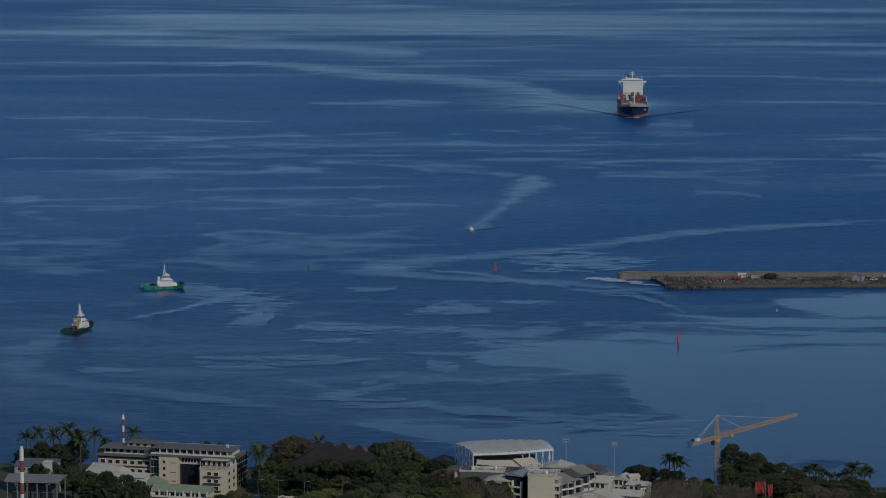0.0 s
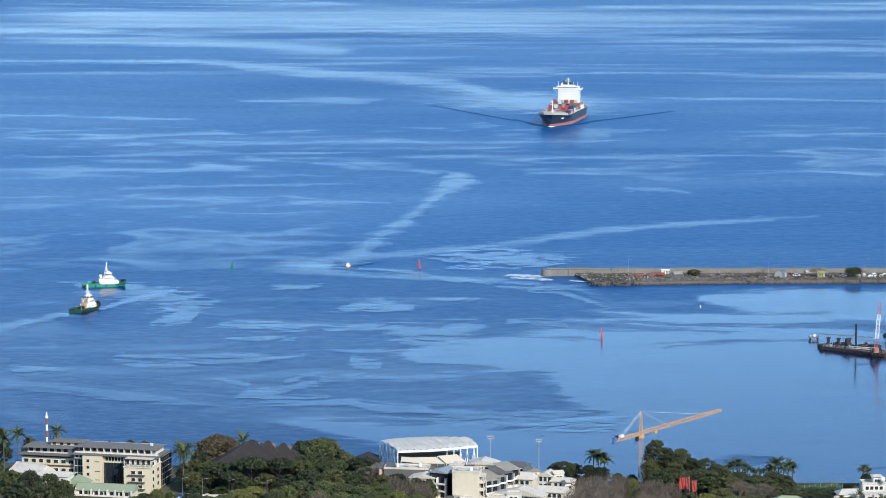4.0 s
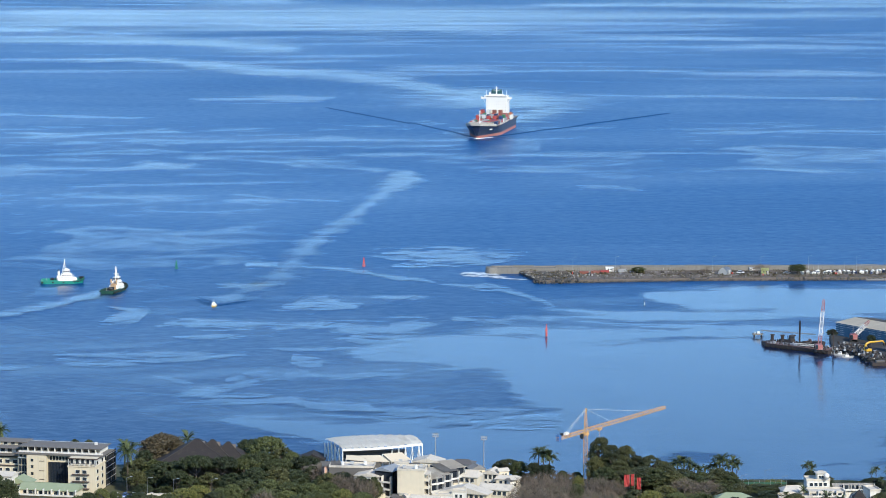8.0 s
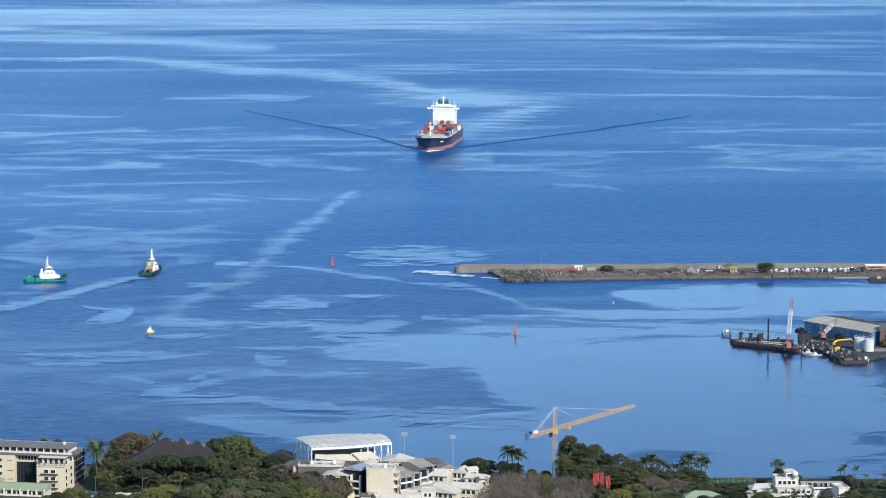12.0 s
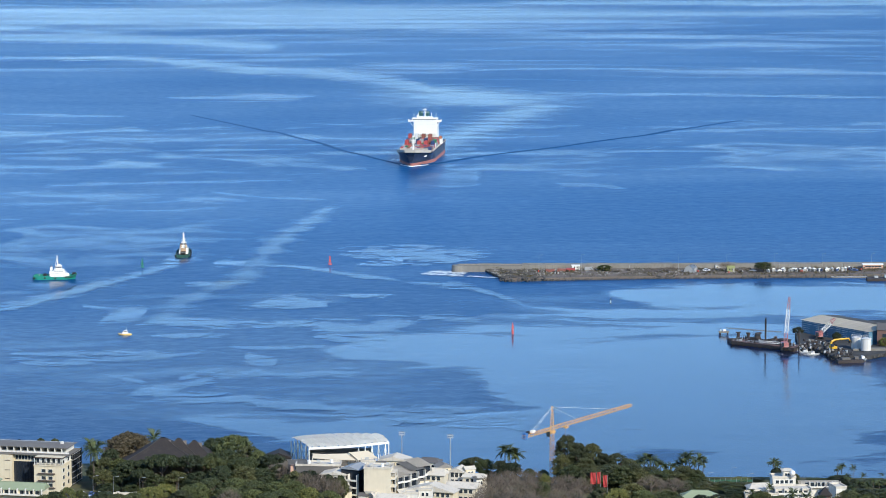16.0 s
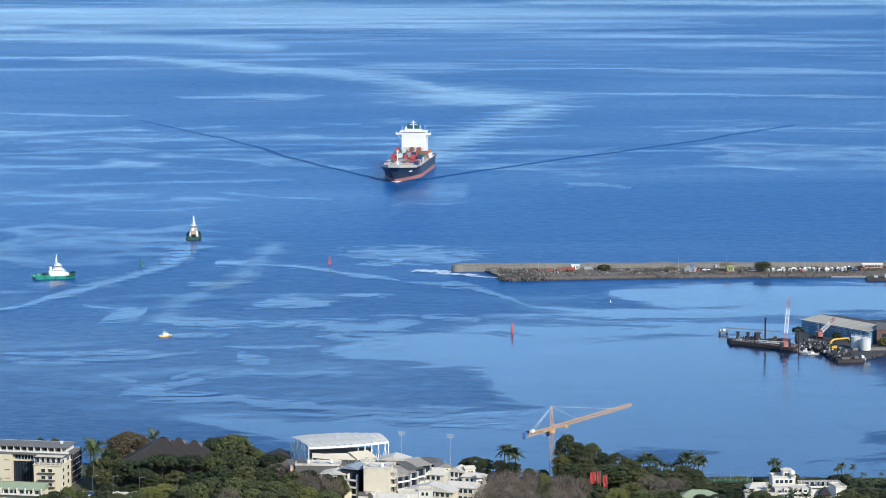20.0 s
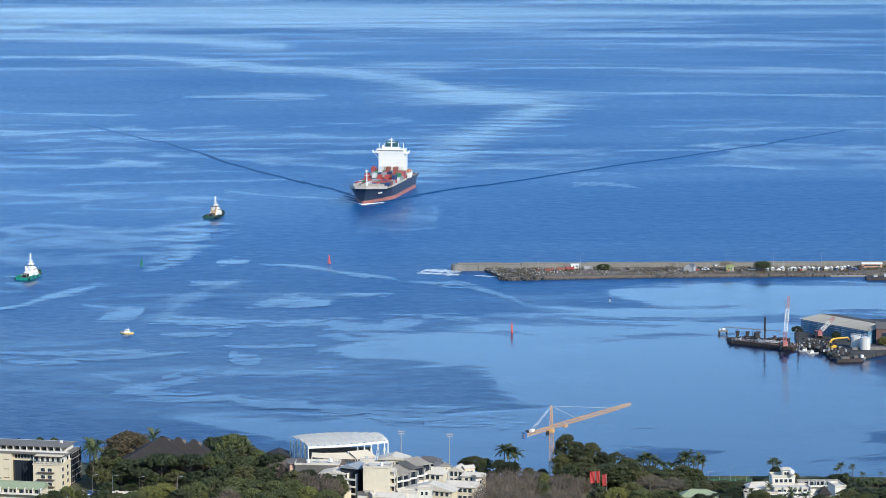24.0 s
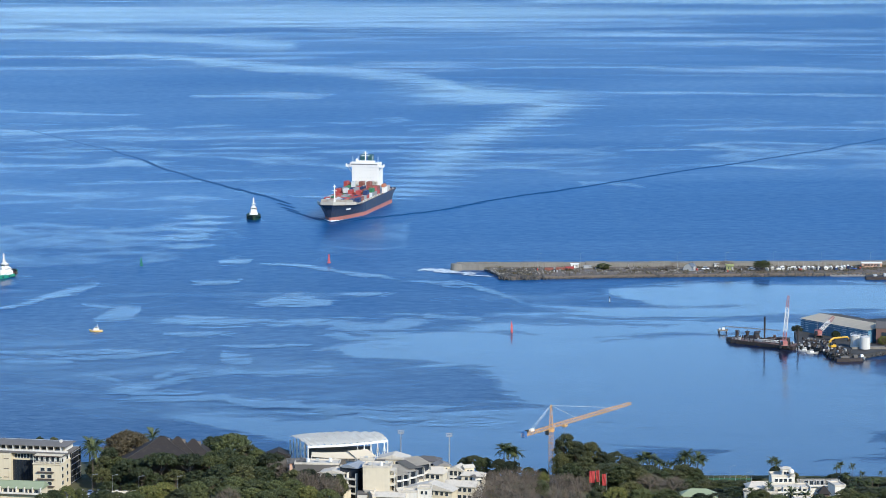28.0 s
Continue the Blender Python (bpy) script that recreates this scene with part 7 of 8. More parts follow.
        block("partition", (-18.0 + k * 2.6, 8.6, 12.75), (0.2, 2.2, 2.0), WHITE_WALL)
    bm = B()
    box(bm, (-5.2, 7.4, 12.75), (32.4, 0.15, 0.6))
    part("parapet", bm, WHITE_WALL, t)
    bm = B()
    gable(bm, (-5.6, 13.4, 14.9), (32, 12), 0.5, hip=4)
    part("roof", bm, OFFICE_ROOF, t)
    block("roof_hut", (6.5, 13.2, 15.2), (0.9, 0.9, 1.1), WHITE_WALL)
    # western wing
    block("west_wing", (-32.3, 15, 0), (21, 11, 11.2), CREAM_WALL)
    block("west_upper", (-32.5, 16, 11.2), (17.5, 9, 2.3), WHITE_WALL)
    bm = B()
    gable(bm, (-32.5, 15.5, 13.5), (20.5, 11.5), 0.6, hip=3)
    part("roof", bm, OFFICE_ROOF, t)
    bm = B()
    box(bm, (-32.3, 14.4, 11.0), (22.4, 13, 0.3))
    part("eave", bm, OFFICE_ROOF, t)
    block("west_attic", (-27, 17, 13.3), (12, 6, 1.9), CREAM_WALL)
    bm = B()
    gable(bm, (-27, 17, 15.2), (13.4, 7.6), 0.5, hip=2)
    part("roof", bm, OFFICE_ROOF, t)
    window_row(t, (-31.5, 13.9, 14.0), x, 4, 2.8, 1.5, 1.0)
    window_row(t, (-39.8, 11.44, 11.8), x, 6, 2.7, 1.7, 1.3)
    for z in (2.0, 4.8, 8.0):
        window_row(t, (-41.0, 9.44, z), x, 7, 2.9, 1.7, 1.3)
    block("band", (-32.3, 9.3, 7.0), (21.2, 0.6, 0.3), BRICK_TRIM)
    block("band", (-32.3, 9.3, 10.2), (21.2, 0.6, 0.3), BRICK_TRIM)
    return t


office_block()


def house(m, size, wall_mat, roof_mat, label, roof="gable", rise=1.6, rows=1, cols=3, side_cols=0, category="house", win=(1.0, 1.1), hip=0.0, eaves=0.5, base=1.0, across=False, slabs=0.0):
    """A house with walls, roof, windows in frames and a door."""
    t = thing(category.replace(" ", "_"), m, label, category)
    w, d, h = size
    bm = B()
    box(bm, (0, 0, 0), size)
    part("wall", bm, wall_mat, t)
    bm = B()
    if roof == "flat":
        box(bm, (0, 0, h), (w + 0.3, d + 0.3, 0.25))
        for sx, sy, lx, ly in ((0, -1, w + 0.3, 0.25), (0, 1, w + 0.3, 0.25), (-1, 0, 0.25, d - 0.2), (1, 0, 0.25, d - 0.2)):
            box(bm, (sx * (w / 2 + 0.02), sy * (d / 2 + 0.02), h + 0.25), (lx, ly, 0.5))
    elif roof == "shed":
        v = [(-w / 2 - eaves, -d / 2 - eaves, h - 0.1), (w / 2 + eaves, -d / 2 - eaves, h - 0.1), (w / 2 + eaves, d / 2 + eaves, h + rise), (-w / 2 - eaves, d / 2 + eaves, h + rise)]
        bm.faces.new([bm.verts.new(p) for p in v])
        bmesh.ops.solidify(bm, geom=bm.faces[:], thickness=0.2)
        bm2 = B()
        prism(bm2, [(-w / 2, d / 2 - 0.3), (w / 2, d / 2 - 0.3), (w / 2, d / 2), (-w / 2, d / 2)], h - 0.1, h + rise - 0.25)
        part("back_wall", bm2, wall_mat, t)
    elif across:
        gable(bm, (0, 0, h), (d + 2 * eaves, w + 2 * eaves), rise, rz=90, hip=hip)
    else:
        gable(bm, (0, 0, h), (w + 2 * eaves, d + 2 * eaves), rise, hip=hip)
    part("roof", bm, roof_mat, t)
    if roof == "gable":
        bm = B()
        if across:
            box(bm, (0, 0, h + rise - 0.06), (0.4, d + 2 * eaves - 2 * hip, 0.16))
        else:
            box(bm, (0, 0, h + rise - 0.06), (w + 2 * eaves - 2 * hip, 0.4, 0.16))
        part("ridge_cap", bm, roof_mat, t)
    if cols and category != "outbuilding":
        cols = max(cols, int(w / 2.1))
        win = (min(win[0], w / (cols + 1) * 0.72), win[1])
        if not slabs:
            rows = max(rows, min(4, int((h - 0.6) / 2.6)))
            base = max(0.5, h - 1.9 - (rows - 1) * 2.6)
            bm = B()
            box(bm, (w * 0.32, -d / 2 - 0.04, 0), (1.0, 0.12, 2.1))
            part("door", bm, GREY, t)
            bm = B()
            tube(bm, (-w / 2 + 0.15, -d / 2 - 0.08, 0), (-w / 2 + 0.15, -d / 2 - 0.08, h), 0.06, sides=5)
            part("downpipe", bm, STEEL, t)
    for r in range(rows):
        z = base + r * 2.6
        if slabs:
            bm = B()
            box(bm, (0, -d / 2 - slabs / 2, z - 0.35), (w + 0.1, slabs, 0.22))
            part("balcony_slab", bm, WHITE_WALL, t)
            bm = B()
            box(bm, (0, -d / 2 - slabs + 0.08, z - 0.13), (w + 0.1, 0.1, 0.45))
            part("balustrade", bm, WHITE_WALL, t)
            for i in range(max(2, int(w / 2.8)) + 1):
                bm = B()
                box(bm, (-w / 2 + i * w / max(2, int(w / 2.8)), -d / 2 - slabs / 2, z - 0.3), (0.16, slabs, 2.4))
                part("party_wall", bm, WHITE_WALL, t)
        if cols:
            window_row(t, (-w / 2 + w / (cols + 1), -d / 2 - 0.02, z), (1, 0), cols, w / (cols + 1), *win)
        if side_cols:
            window_row(t, (w / 2 + 0.02, -d / 2 + d / (side_cols + 1), z), (0, 1), side_cols, d / (side_cols + 1), *win)
    return t


def put(px_x, y, rz=0.0, z=GZ):
    return pose(px_x, y, z, 0, 0, rz)


# low buildings in front of the offices
house(put(-152.25, 1076, -11), (21, 7, 6.24), CREAM_WALL, GREEN_ROOF, "long low building with a pale green roof and dormers", rise=1.9, rows=1, cols=9, category="low building", base=4.640000000000001, win=(1.5, 1.3), slabs=1.5)
house(put(-164.58, 1084, -11), (9, 7, 7.01), CREAM_WALL, GREEN_ROOF, "small cream house with a pale green roof", rise=2.0, rows=2, cols=4, across=True)
house(put(-173.79, 1082, -11), (16, 7, 10.31), WHITE_WALL, WHITE_ROOF, "low white-roofed annex beside the offices", rise=1.0, rows=1, cols=5, category="annex", base=5)
house(put(-181.44, 1090, -30), (13, 9, 9.9), WHITE_WALL, WHITE_ROOF, "white annex with a steep rust-stained pale roof", rise=2.6, rows=1, cols=3, category="annex")
shed = thing("open_shed", put(-202.67, 1062, -4), "open shed with a broad grey sheet roof on dark posts", "shed")
sh = 13.05
bm = B()
gable(bm, (0, 0, sh), (20, 13), 1.3)
part("roof", bm, GREY_ROOF, shed)
bm = B()
box(bm, (0, -6.4, sh - 0.55), (20, 0.2, 0.5))
part("fascia", bm, GREY_ROOF, shed)
for k in range(6):
    for y in (-5.8, 5.8):
        bm = B()
        box(bm, (-9 + k * 3.6, y, 0), (0.3, 0.3, sh - 0.2))
        part("post", bm, STEEL, shed)
# Dark-coloured block added to give the shed its shaded interior.
bm = B()
box(bm, (-1, 2, 0), (15, 6, sh * 0.7))
part("back_wall", bm, DARK_ROOF, shed)
for k in range(6):
    bm = B()
    box(bm, (-7.6 + k * 2.6, -1.06, sh * 0.2), (1.9, 0.1, sh * 0.4))
    part("window", bm, GLASS, shed)
house(put(-208.63, 1096, -6), (15, 8, 11.15), GREY, BLUE_ROOF, "white hall with pale blue roof panels", roof="shed", rise=1.2, rows=2, cols=5, category="hall")
house(put(-203.03, 1086, -6), (2.5, 4, 13.41), WHITE_WALL, WHITE_ROOF, "narrow white block beside the hall", roof="flat", rows=0, cols=0, category="hall")


RUST_RED = surface("faded_rust_red_paint", (0.26, 0.075, 0.045), 0.2, 1.0, 0.7, stain=(0.34, 0.16, 0.12))


def striped_mast(m, height, r, bands, cap, label):
    t = thing("striped_mast", m, label, "mast", "red and white masts")
    for k in range(bands):
        bm = B()
        tube(bm, (0, 0, height * k / bands), (0, 0, height * (k + 1) / bands), r, r * 0.97, sides=14)
        part("band", bm, WHITE if (bands - k) % 2 == (1 if not cap else 0) else RUST_RED, t)
    bm = B()
    tube(bm, (0, 0, height), (0, 0, height + r * 1.5), r * (1.5 if cap else 0.7), sides=12)
    if cap:
        tube(bm, (0, 0, height + r * 1.5), (0, 0, height + r * 4), r * 0.9, r * 0.8, sides=12)
        tube(bm, (0, 0, height + r * 4), (0, 0, height + r * 6), r * 0.15, sides=6)
    part("lantern" if cap else "cap", bm, WHITE, t)
    return t


striped_mast(put(-182.25, 1130), 21.67, 0.42, 9, True, "tall red and white banded light tower with a white lantern")
striped_mast(put(-203.46, 1040), 27.51, 0.75, 7, False, "red and white banded mast beside a grey shed")


HIP_BOARD = surface("dark_hip_boards", (0.05, 0.042, 0.036), 0.2, 1.0, 0.8)
VENT_PALE = surface("weathered_vent_boards", (0.20, 0.17, 0.14), 0.2, 1.0, 0.85)


def pavilion():
    """A hall under three dark shingled tent roofs with pale hips."""
    t = thing("shingled_pavilion", put(-98.43, 1122), "dark shingled hall with three peaked tent roofs", "pavilion")
    base = 7.6
    bm = B()
    box(bm, (0, 0, 0), (27, 18, base))
    part("wall", bm, DARK_ROOF, t)
    for k, (x, top, w) in enumerate(((-5.77, 15.280000000000001, 32), (0.0, 15.07, 20), (5.77, 14.219999999999999, 19))):
        bm = B()
        rings = []
        for s in (1.0, 0.62, 0.3, 0.0):
            z = base - 0.5 + (top - base + 0.5) * (1 - s) ** 1.08
            h = max(0.05, s) * w / 2
            rings.append([bm.verts.new((x * (1 - 0.0) + i * h, j * h * 0.85, z)) for i, j in ((-1, -1), (1, -1), (1, 1), (-1, 1))])
        for a, b in zip(rings, rings[1:]):
            for i in range(4):
                bm.faces.new((a[i], a[(i + 1) % 4], b[(i + 1) % 4], b[i]))
        hips = [[v.co.copy() for v in (r[i] for r in rings)] for i in range(4)]
        roof = part("roof", bm, SHINGLE, t)
        for line in hips[:2]:
            bm = B()
            for p, q in zip(line, line[1:]):
                tube(bm, p + Vector((0, 0, 0.08)), q + Vector((0, 0, 0.08)), 0.13, sides=5)
            part("hip", bm, HIP_BOARD, roof)
        bm = B()
        box(bm, (x + 2.2, -0.6, top - 3.4), (1.3, 1.3, 2.6))
        part("vent", bm, VENT_PALE, roof)
    return t


pavilion()
house(put(-61.39, 1126, 0), (9, 8, 7.619999999999999), DARK_ROOF, SHINGLE, "dark-roofed house beside the arena", rise=1.9, rows=0, cols=0, across=True)


def arena():
    """An open-air arena: a white vaulted roof on slender columns over a stand and cream canopies."""
    cz = 16.2
    t = thing("arena_stand", put(0, 0, z=0), "white-roofed open arena stand on slender columns", "arena")
    plan = [Vector(p) for p in ((-61.1, 1207.6) , (-53.4, 1194.8) , (-37.9, 1198.8) , (-22.1, 1207) , (-26.3, 1215.2) , (-41.8, 1216.4) , (-55.3, 1212.3))]
    eye_k = (EYE - cz) / EYE
    plan = [p * eye_k for p in plan]
    n = len(plan)
    mid = sum(plan, Vector((0, 0))) / n
    bm = B()
    # scalloped roof: ribs between long shallow vaults
    left = [plan[0], plan[1]]
    cols, rows = 24, 6
    near = bezier_line([tuple(plan[1]), tuple(plan[2]), tuple(plan[3])], cols // 2)
    far = bezier_line([tuple(plan[0]), tuple(plan[6]), tuple(plan[5]), tuple(plan[4])], 16)
    far = [far[round(k * (len(far) - 1) / cols)] for k in range(cols + 1)]
    grid = []
    for k in range(cols + 1):
        row = []
        for j in range(rows + 1):
            p = near[k].lerp(far[k], j / rows)
            z = cz + (0.45 if k % 2 else 0.0) + (0.4 if j % 2 else 0.0) + 0.7 * math.sin(math.pi * j / rows) + 1.2 * j / rows
            row.append(bm.verts.new((p.x, p.y, z)))
        grid.append(row)
    for k in range(cols):
        for j in range(rows):
            bm.faces.new((grid[k][j], grid[k + 1][j], grid[k + 1][j + 1], grid[k][j + 1]))
    edge_near = [v[0].co.copy() for v in grid]
    edge_far = [v[-1].co.copy() for v in grid]
    bmesh.ops.solidify(bm, geom=bm.faces[:], thickness=0.3)
    part("roof", bm, WHITE, t, "white vaulted roof")
    for k in range(cols):
        bm = B()
        a, b = edge_near[k], edge_near[k + 1]
        d = (b - a)
        box(bm, ((a.x + b.x) / 2, (a.y + b.y) / 2 - 0.15, cz - 0.7), (d.length, 0.3, 0.9), rz=math.degrees(math.atan2(d.y, d.x)))
        part("fascia_panel", bm, WHITE, t)
    for p in [edge_near[k] for k in (0, 17, 19, 21, 23, 24)] + [edge_far[k] for k in range(0, cols + 1, 2)] + [Vector((*plan[0].lerp(plan[1], s), cz)) for s in (0.2, 0.4, 0.6, 0.8)]:
        bm = B()
        tube(bm, (p.x, p.y, GZ), (p.x, p.y, cz), 0.22, sides=8)
        part("column", bm, WHITE, t)
    for k in range(3):
        a, b = plan[0].lerp(plan[1], k / 3), plan[0].lerp(plan[1], (k + 1) / 3)
        bm = B()
        tube(bm, (a.x, a.y, GZ + 4), (b.x, b.y, cz - 1), 0.09, sides=5)
        tube(bm, (b.x, b.y, GZ + 4), (a.x, a.y, cz - 1), 0.09, sides=5)
        part("brace", bm, WHITE, t)
    # stepped stand under the roof
    for k in range(6):
        bm = B()
        box(bm, (mid.x + 1, mid.y + 6 - k * 2.2, GZ), (24, 2.2, 9.5 - k * 1.3))
        part("terrace_step", bm, DARK_ROOF if k < 5 else OLD_WALL, t)
    for k in range(14, 24):
        a, b = edge_near[k], edge_near[k + 1]
        bm = B()
        tube(bm, (a.x, a.y, GZ + 5 + (k % 2) * 7), (b.x, b.y, GZ + 12 - (k % 2) * 7), 0.09, sides=5)
        part("brace", bm, WHITE, t)
    return t, mid


_, mid = arena()


def canopy(pts, label):
    """A stretched cream canopy between two posts and a ridge."""
    t = thing("canopy", pose(0, 0, 0), label, "canopy", "cream canopies")
    bm = B()
    vs = [bm.verts.new(p) for p in pts]
    bm.faces.new(vs)
    bmesh.ops.subdivide_edges(bm, edges=bm.edges[:], cuts=3, use_grid_fill=True)
    bmesh.ops.solidify(bm, geom=bm.faces[:], thickness=0.15)
    part("cloth", bm, surface("cream_canvas", (0.66, 0.56, 0.40), 0.08, 0.5, 0.8, bump=0.05), t)
    for x, y, z in pts:
        bm = B()
        tube(bm, (x, y, GZ), (x, y, z), 0.12, sides=6)
        part("post", bm, WHITE, t)


canopy([(-47.81, 1096, 15.85), (-38.17, 1096, 15.01), (-40.36, 1100, 16.3), (-47.77, 1100, 16.71)], "cream canvas canopy over the arena seats")
canopy([(-38.99, 1096, 15.22), (-31.19, 1096, 15.01), (-34.59, 1100, 16.71), (-43.24, 1100, 16.51)], "cream canvas canopy with a sloping top")
canopy([(-31.16, 1095, 15.21), (-23.99, 1095, 16.05), (-27.57, 1099, 17.96), (-34.56, 1099, 17.33)], "large cream canvas canopy beside the arena columns")

# houses between the arena and the crane
# Walls take a dark material for the shadow below the thin roof.
house(put(-45.24, 1090, -4), (16, 7, 11.77), DARK_ROOF, WHITE_ROOF, "flat pale-roofed building before the arena, its walls darkened as shade", roof="flat", rows=3, cols=6, base=1.6, win=(2.2, 2.0), slabs=1.2)
house(put(-52.87, 1091, 10), (6, 5, 11.98), SALMON, GREY_ROOF, "small salmon house with a jutting roof", roof="shed", rise=0.8, rows=1, cols=2, base=4)
house(put(-38.84, 1082, -14), (9, 7, 10.31), WHITE_WALL, WHITE_ROOF, "white gabled house with small dark windows", rise=1.0, rows=3, cols=3, base=1.6, across=True)
# Blue-black wall material carries the shade of this front.
house(put(-31.91, 1082, -26), (7, 8, 12.37), PANE, BLUE_ROOF, "narrow apartment block with balconies, their shade put into dark walls", rise=1.0, rows=4, cols=0, base=0.8, across=True, slabs=1.6)
block = house(put(-23.26, 1075, -6), (9.6, 8, 13.81), OLD_WALL, WHITE_ROOF, "weathered cream block with a blank front wall", roof="flat", rows=0, cols=0, side_cols=2)
for z in (1.6, 4.4, 7.2, 10.0):
    bm = B()
    box(bm, (5.6, -0.6, z), (1.7, 5.6, 0.22))
    part("balcony_slab", bm, WHITE_WALL, block)
    bm = B()
    box(bm, (6.4, -0.6, z + 0.22), (0.08, 5.6, 0.85))
    box(bm, (5.6, -3.36, z + 0.22), (1.7, 0.08, 0.85))
    part("balustrade", bm, OLD_WALL, block)
for y in (-3.3, 2.1):
    bm = B()
    box(bm, (6.35, y, 0), (0.25, 0.25, 12.6))
    part("balcony_post", bm, WHITE_WALL, block)
bm = B()
box(bm, (5.6, -0.6, 12.5), (2.0, 6.0, 0.18))
part("balcony_roof", bm, WHITE_ROOF, block)
house(put(-27.31, 1090, 0), (5, 4, 13.010000000000002), WHITE_WALL, WHITE_ROOF, "white rooftop block behind the cream block", roof="flat", rows=1, cols=2, base=8)
house(put(-23.6, 1088, 6), (5, 4, 11.97), WHITE_WALL, GREY_ROOF, "small white house with a grey roof edge", roof="shed", rise=0.9, rows=1, cols=2, base=6.5, win=(1.2, 1.1))
house(put(-17.86, 1100, -10), (10.5, 7, 11.8), CREAM_WALL, WHITE_ROOF, "cream gabled house among pale roofs", rise=1.5, rows=1, cols=3, base=6.8, across=True, win=(1.1, 1.0))
# The row's shaded fronts are coloured in with blue-black walls.
for k, (px_x, y, h) in enumerate(((-16.95, 1079, 10.11), (-14.38, 1083, 10.52), (-11.79, 1087, 11.14), (-9.38, 1091, 11.56))):
    house(put(px_x, y, 38), (5.6, 7, h), PANE, (WHITE_ROOF, WHITE_ROOF, GREY_ROOF, WHITE_ROOF)[k], "terraced house with balconies, walls darkened as shade, and sloping pale roof",
          roof="shed", rise=1.5, rows=4, cols=0, base=0.5, category="terraced house", eaves=0.7, slabs=1.1)
house(put(-5.37, 1107, -12), (8, 6, 9.55), WHITE_WALL, DARK_ROOF, "white house with a dark hipped roof", rise=1.2, rows=1, cols=3, hip=2, base=5.5)
house(put(-3.87, 1091, -16), (9.5, 6, 8.24), OLD_WALL, WHITE_ROOF, "old cream house under a broad pale roof", rise=2.0, rows=1, cols=4, hip=1.0, base=2.6, win=(1.3, 1.4))
house(put(-0.41, 1100, 14), (5, 5, 9.1), CREAM_WALL, GREY_ROOF, "small cream house with a steep roof", rise=1.2, rows=1, cols=2, across=True, base=4)
house(put(5.54, 1099, -18), (6.5, 6, 7.6), WHITE_WALL, WHITE_ROOF, "white house with dark openings under its gable", rise=1.5, rows=1, cols=2, across=True, win=(1.5, 1.7), base=2.2)
house(put(11.04, 1094, -14), (8, 5, 6.6), OLD_WALL, WHITE_ROOF, "pale low house at the edge of the trees", rise=1.0, rows=1, cols=2, base=1.6, hip=1, win=(1.2, 1.3))
house(put(-4.0, 1070, -20), (17, 5, 6.7), CREAM_WALL, WHITE_ROOF, "broad cream gable-fronted house with a pale roof", rise=2.4, rows=1, cols=3, across=True, base=1.6, win=(1.2, 1.4), eaves=0.8)
house(put(6.84, 1078, -16), (11, 6, 6.2), OLD_WALL, WHITE_ROOF, "pale house with sheet roof panels", rise=1.6, rows=1, cols=2, base=2.8, win=(1.4, 1.4))
house(put(-11.48, 1058, -8), (5, 4, 8.03), WHITE_WALL, WHITE_ROOF, "small white outhouse with a parapet", roof="flat", rows=0, cols=0)
house(put(-6.35, 1060, -8), (4.6, 4, 8.81), WHITE_WALL, WHITE_ROOF, "small white outhouse with dark windows", roof="flat", rows=1, cols=2, base=3, win=(0.9, 1.2))
house(put(-18.18, 1057, -8), (10, 5, 6.85), WHITE_WALL, WHITE_ROOF, "low house with a pale sheet roof", rise=1.2, rows=0, cols=0)


# small lean-tos, sheds and upper storeys crowded between the houses
rnd = random.Random(55)
for k in range(34):
    u = rnd.random()
    x, y = -37.39 + u * 50.8, 1066 + rnd.random() * 34
    h = (4.2 + (y - 1066) * 0.20 + rnd.uniform(-1.5, 1.2)) * (1 - 0.25 * u)
    house(put(x, y, rnd.choice((-22, -12, -6, 20, 36))), (rnd.uniform(2.2, 5.0), rnd.uniform(2.0, 4.5), max(2.4, h)), rnd.choice((WHITE_WALL, WHITE_WALL, OLD_WALL, CREAM_WALL)),
          rnd.choice((WHITE_ROOF, GREY_ROOF, WHITE_ROOF, DARK_ROOF)), "small pale outbuilding crowded between the houses", roof=rnd.choice(("flat", "shed", "shed", "gable")), rise=0.8,
          rows=2 if h > 6 else 1, cols=2, base=max(0.6, h - 4.6), win=(0.9, 1.1), category="outbuilding", eaves=0.3)


def roof_unit(m, k):
    """A cooler or a water tank on a roof."""
    t = thing(("air_cooler", "water_tank")[k % 2], m, ("grey air cooler standing on a roof", "round white water tank on a roof")[k % 2], ("cooler", "tank")[k % 2], "roof units")
    bm = B()
    if k % 2:
        tube(bm, (0, 0, 0.2), (0, 0, 1.4), 0.6, sides=12)
    else:
        box(bm, (0, 0, 0.15), (1.2, 0.9, 1.0), bevel=0.06)
    part("casing", bm, GREY if k % 2 == 0 else WHITE, t)
    bm = B()
    for x in (-0.4, 0.4):
        box(bm, (x, 0, 0), (0.12, 0.8, 0.2))
    part("foot", bm, STEEL, t)


for k, (x, y, z) in enumerate(((-25.93, 1074, 17.06), (-21.89, 1073, 17.06), (-20.14, 1076, 17.06), (-48.66, 1088, 15.22), (-45.28, 1090, 15.22), (-40.55, 1089, 15.22), (-27.71, 1089, 16.26))):
    roof_unit(pose(x, y, z), k)
for px_x, y in ((-18.98, 1078),):
    lamp_post(put(px_x, y), 18.12, "grey utility mast beside the cream block", 2)


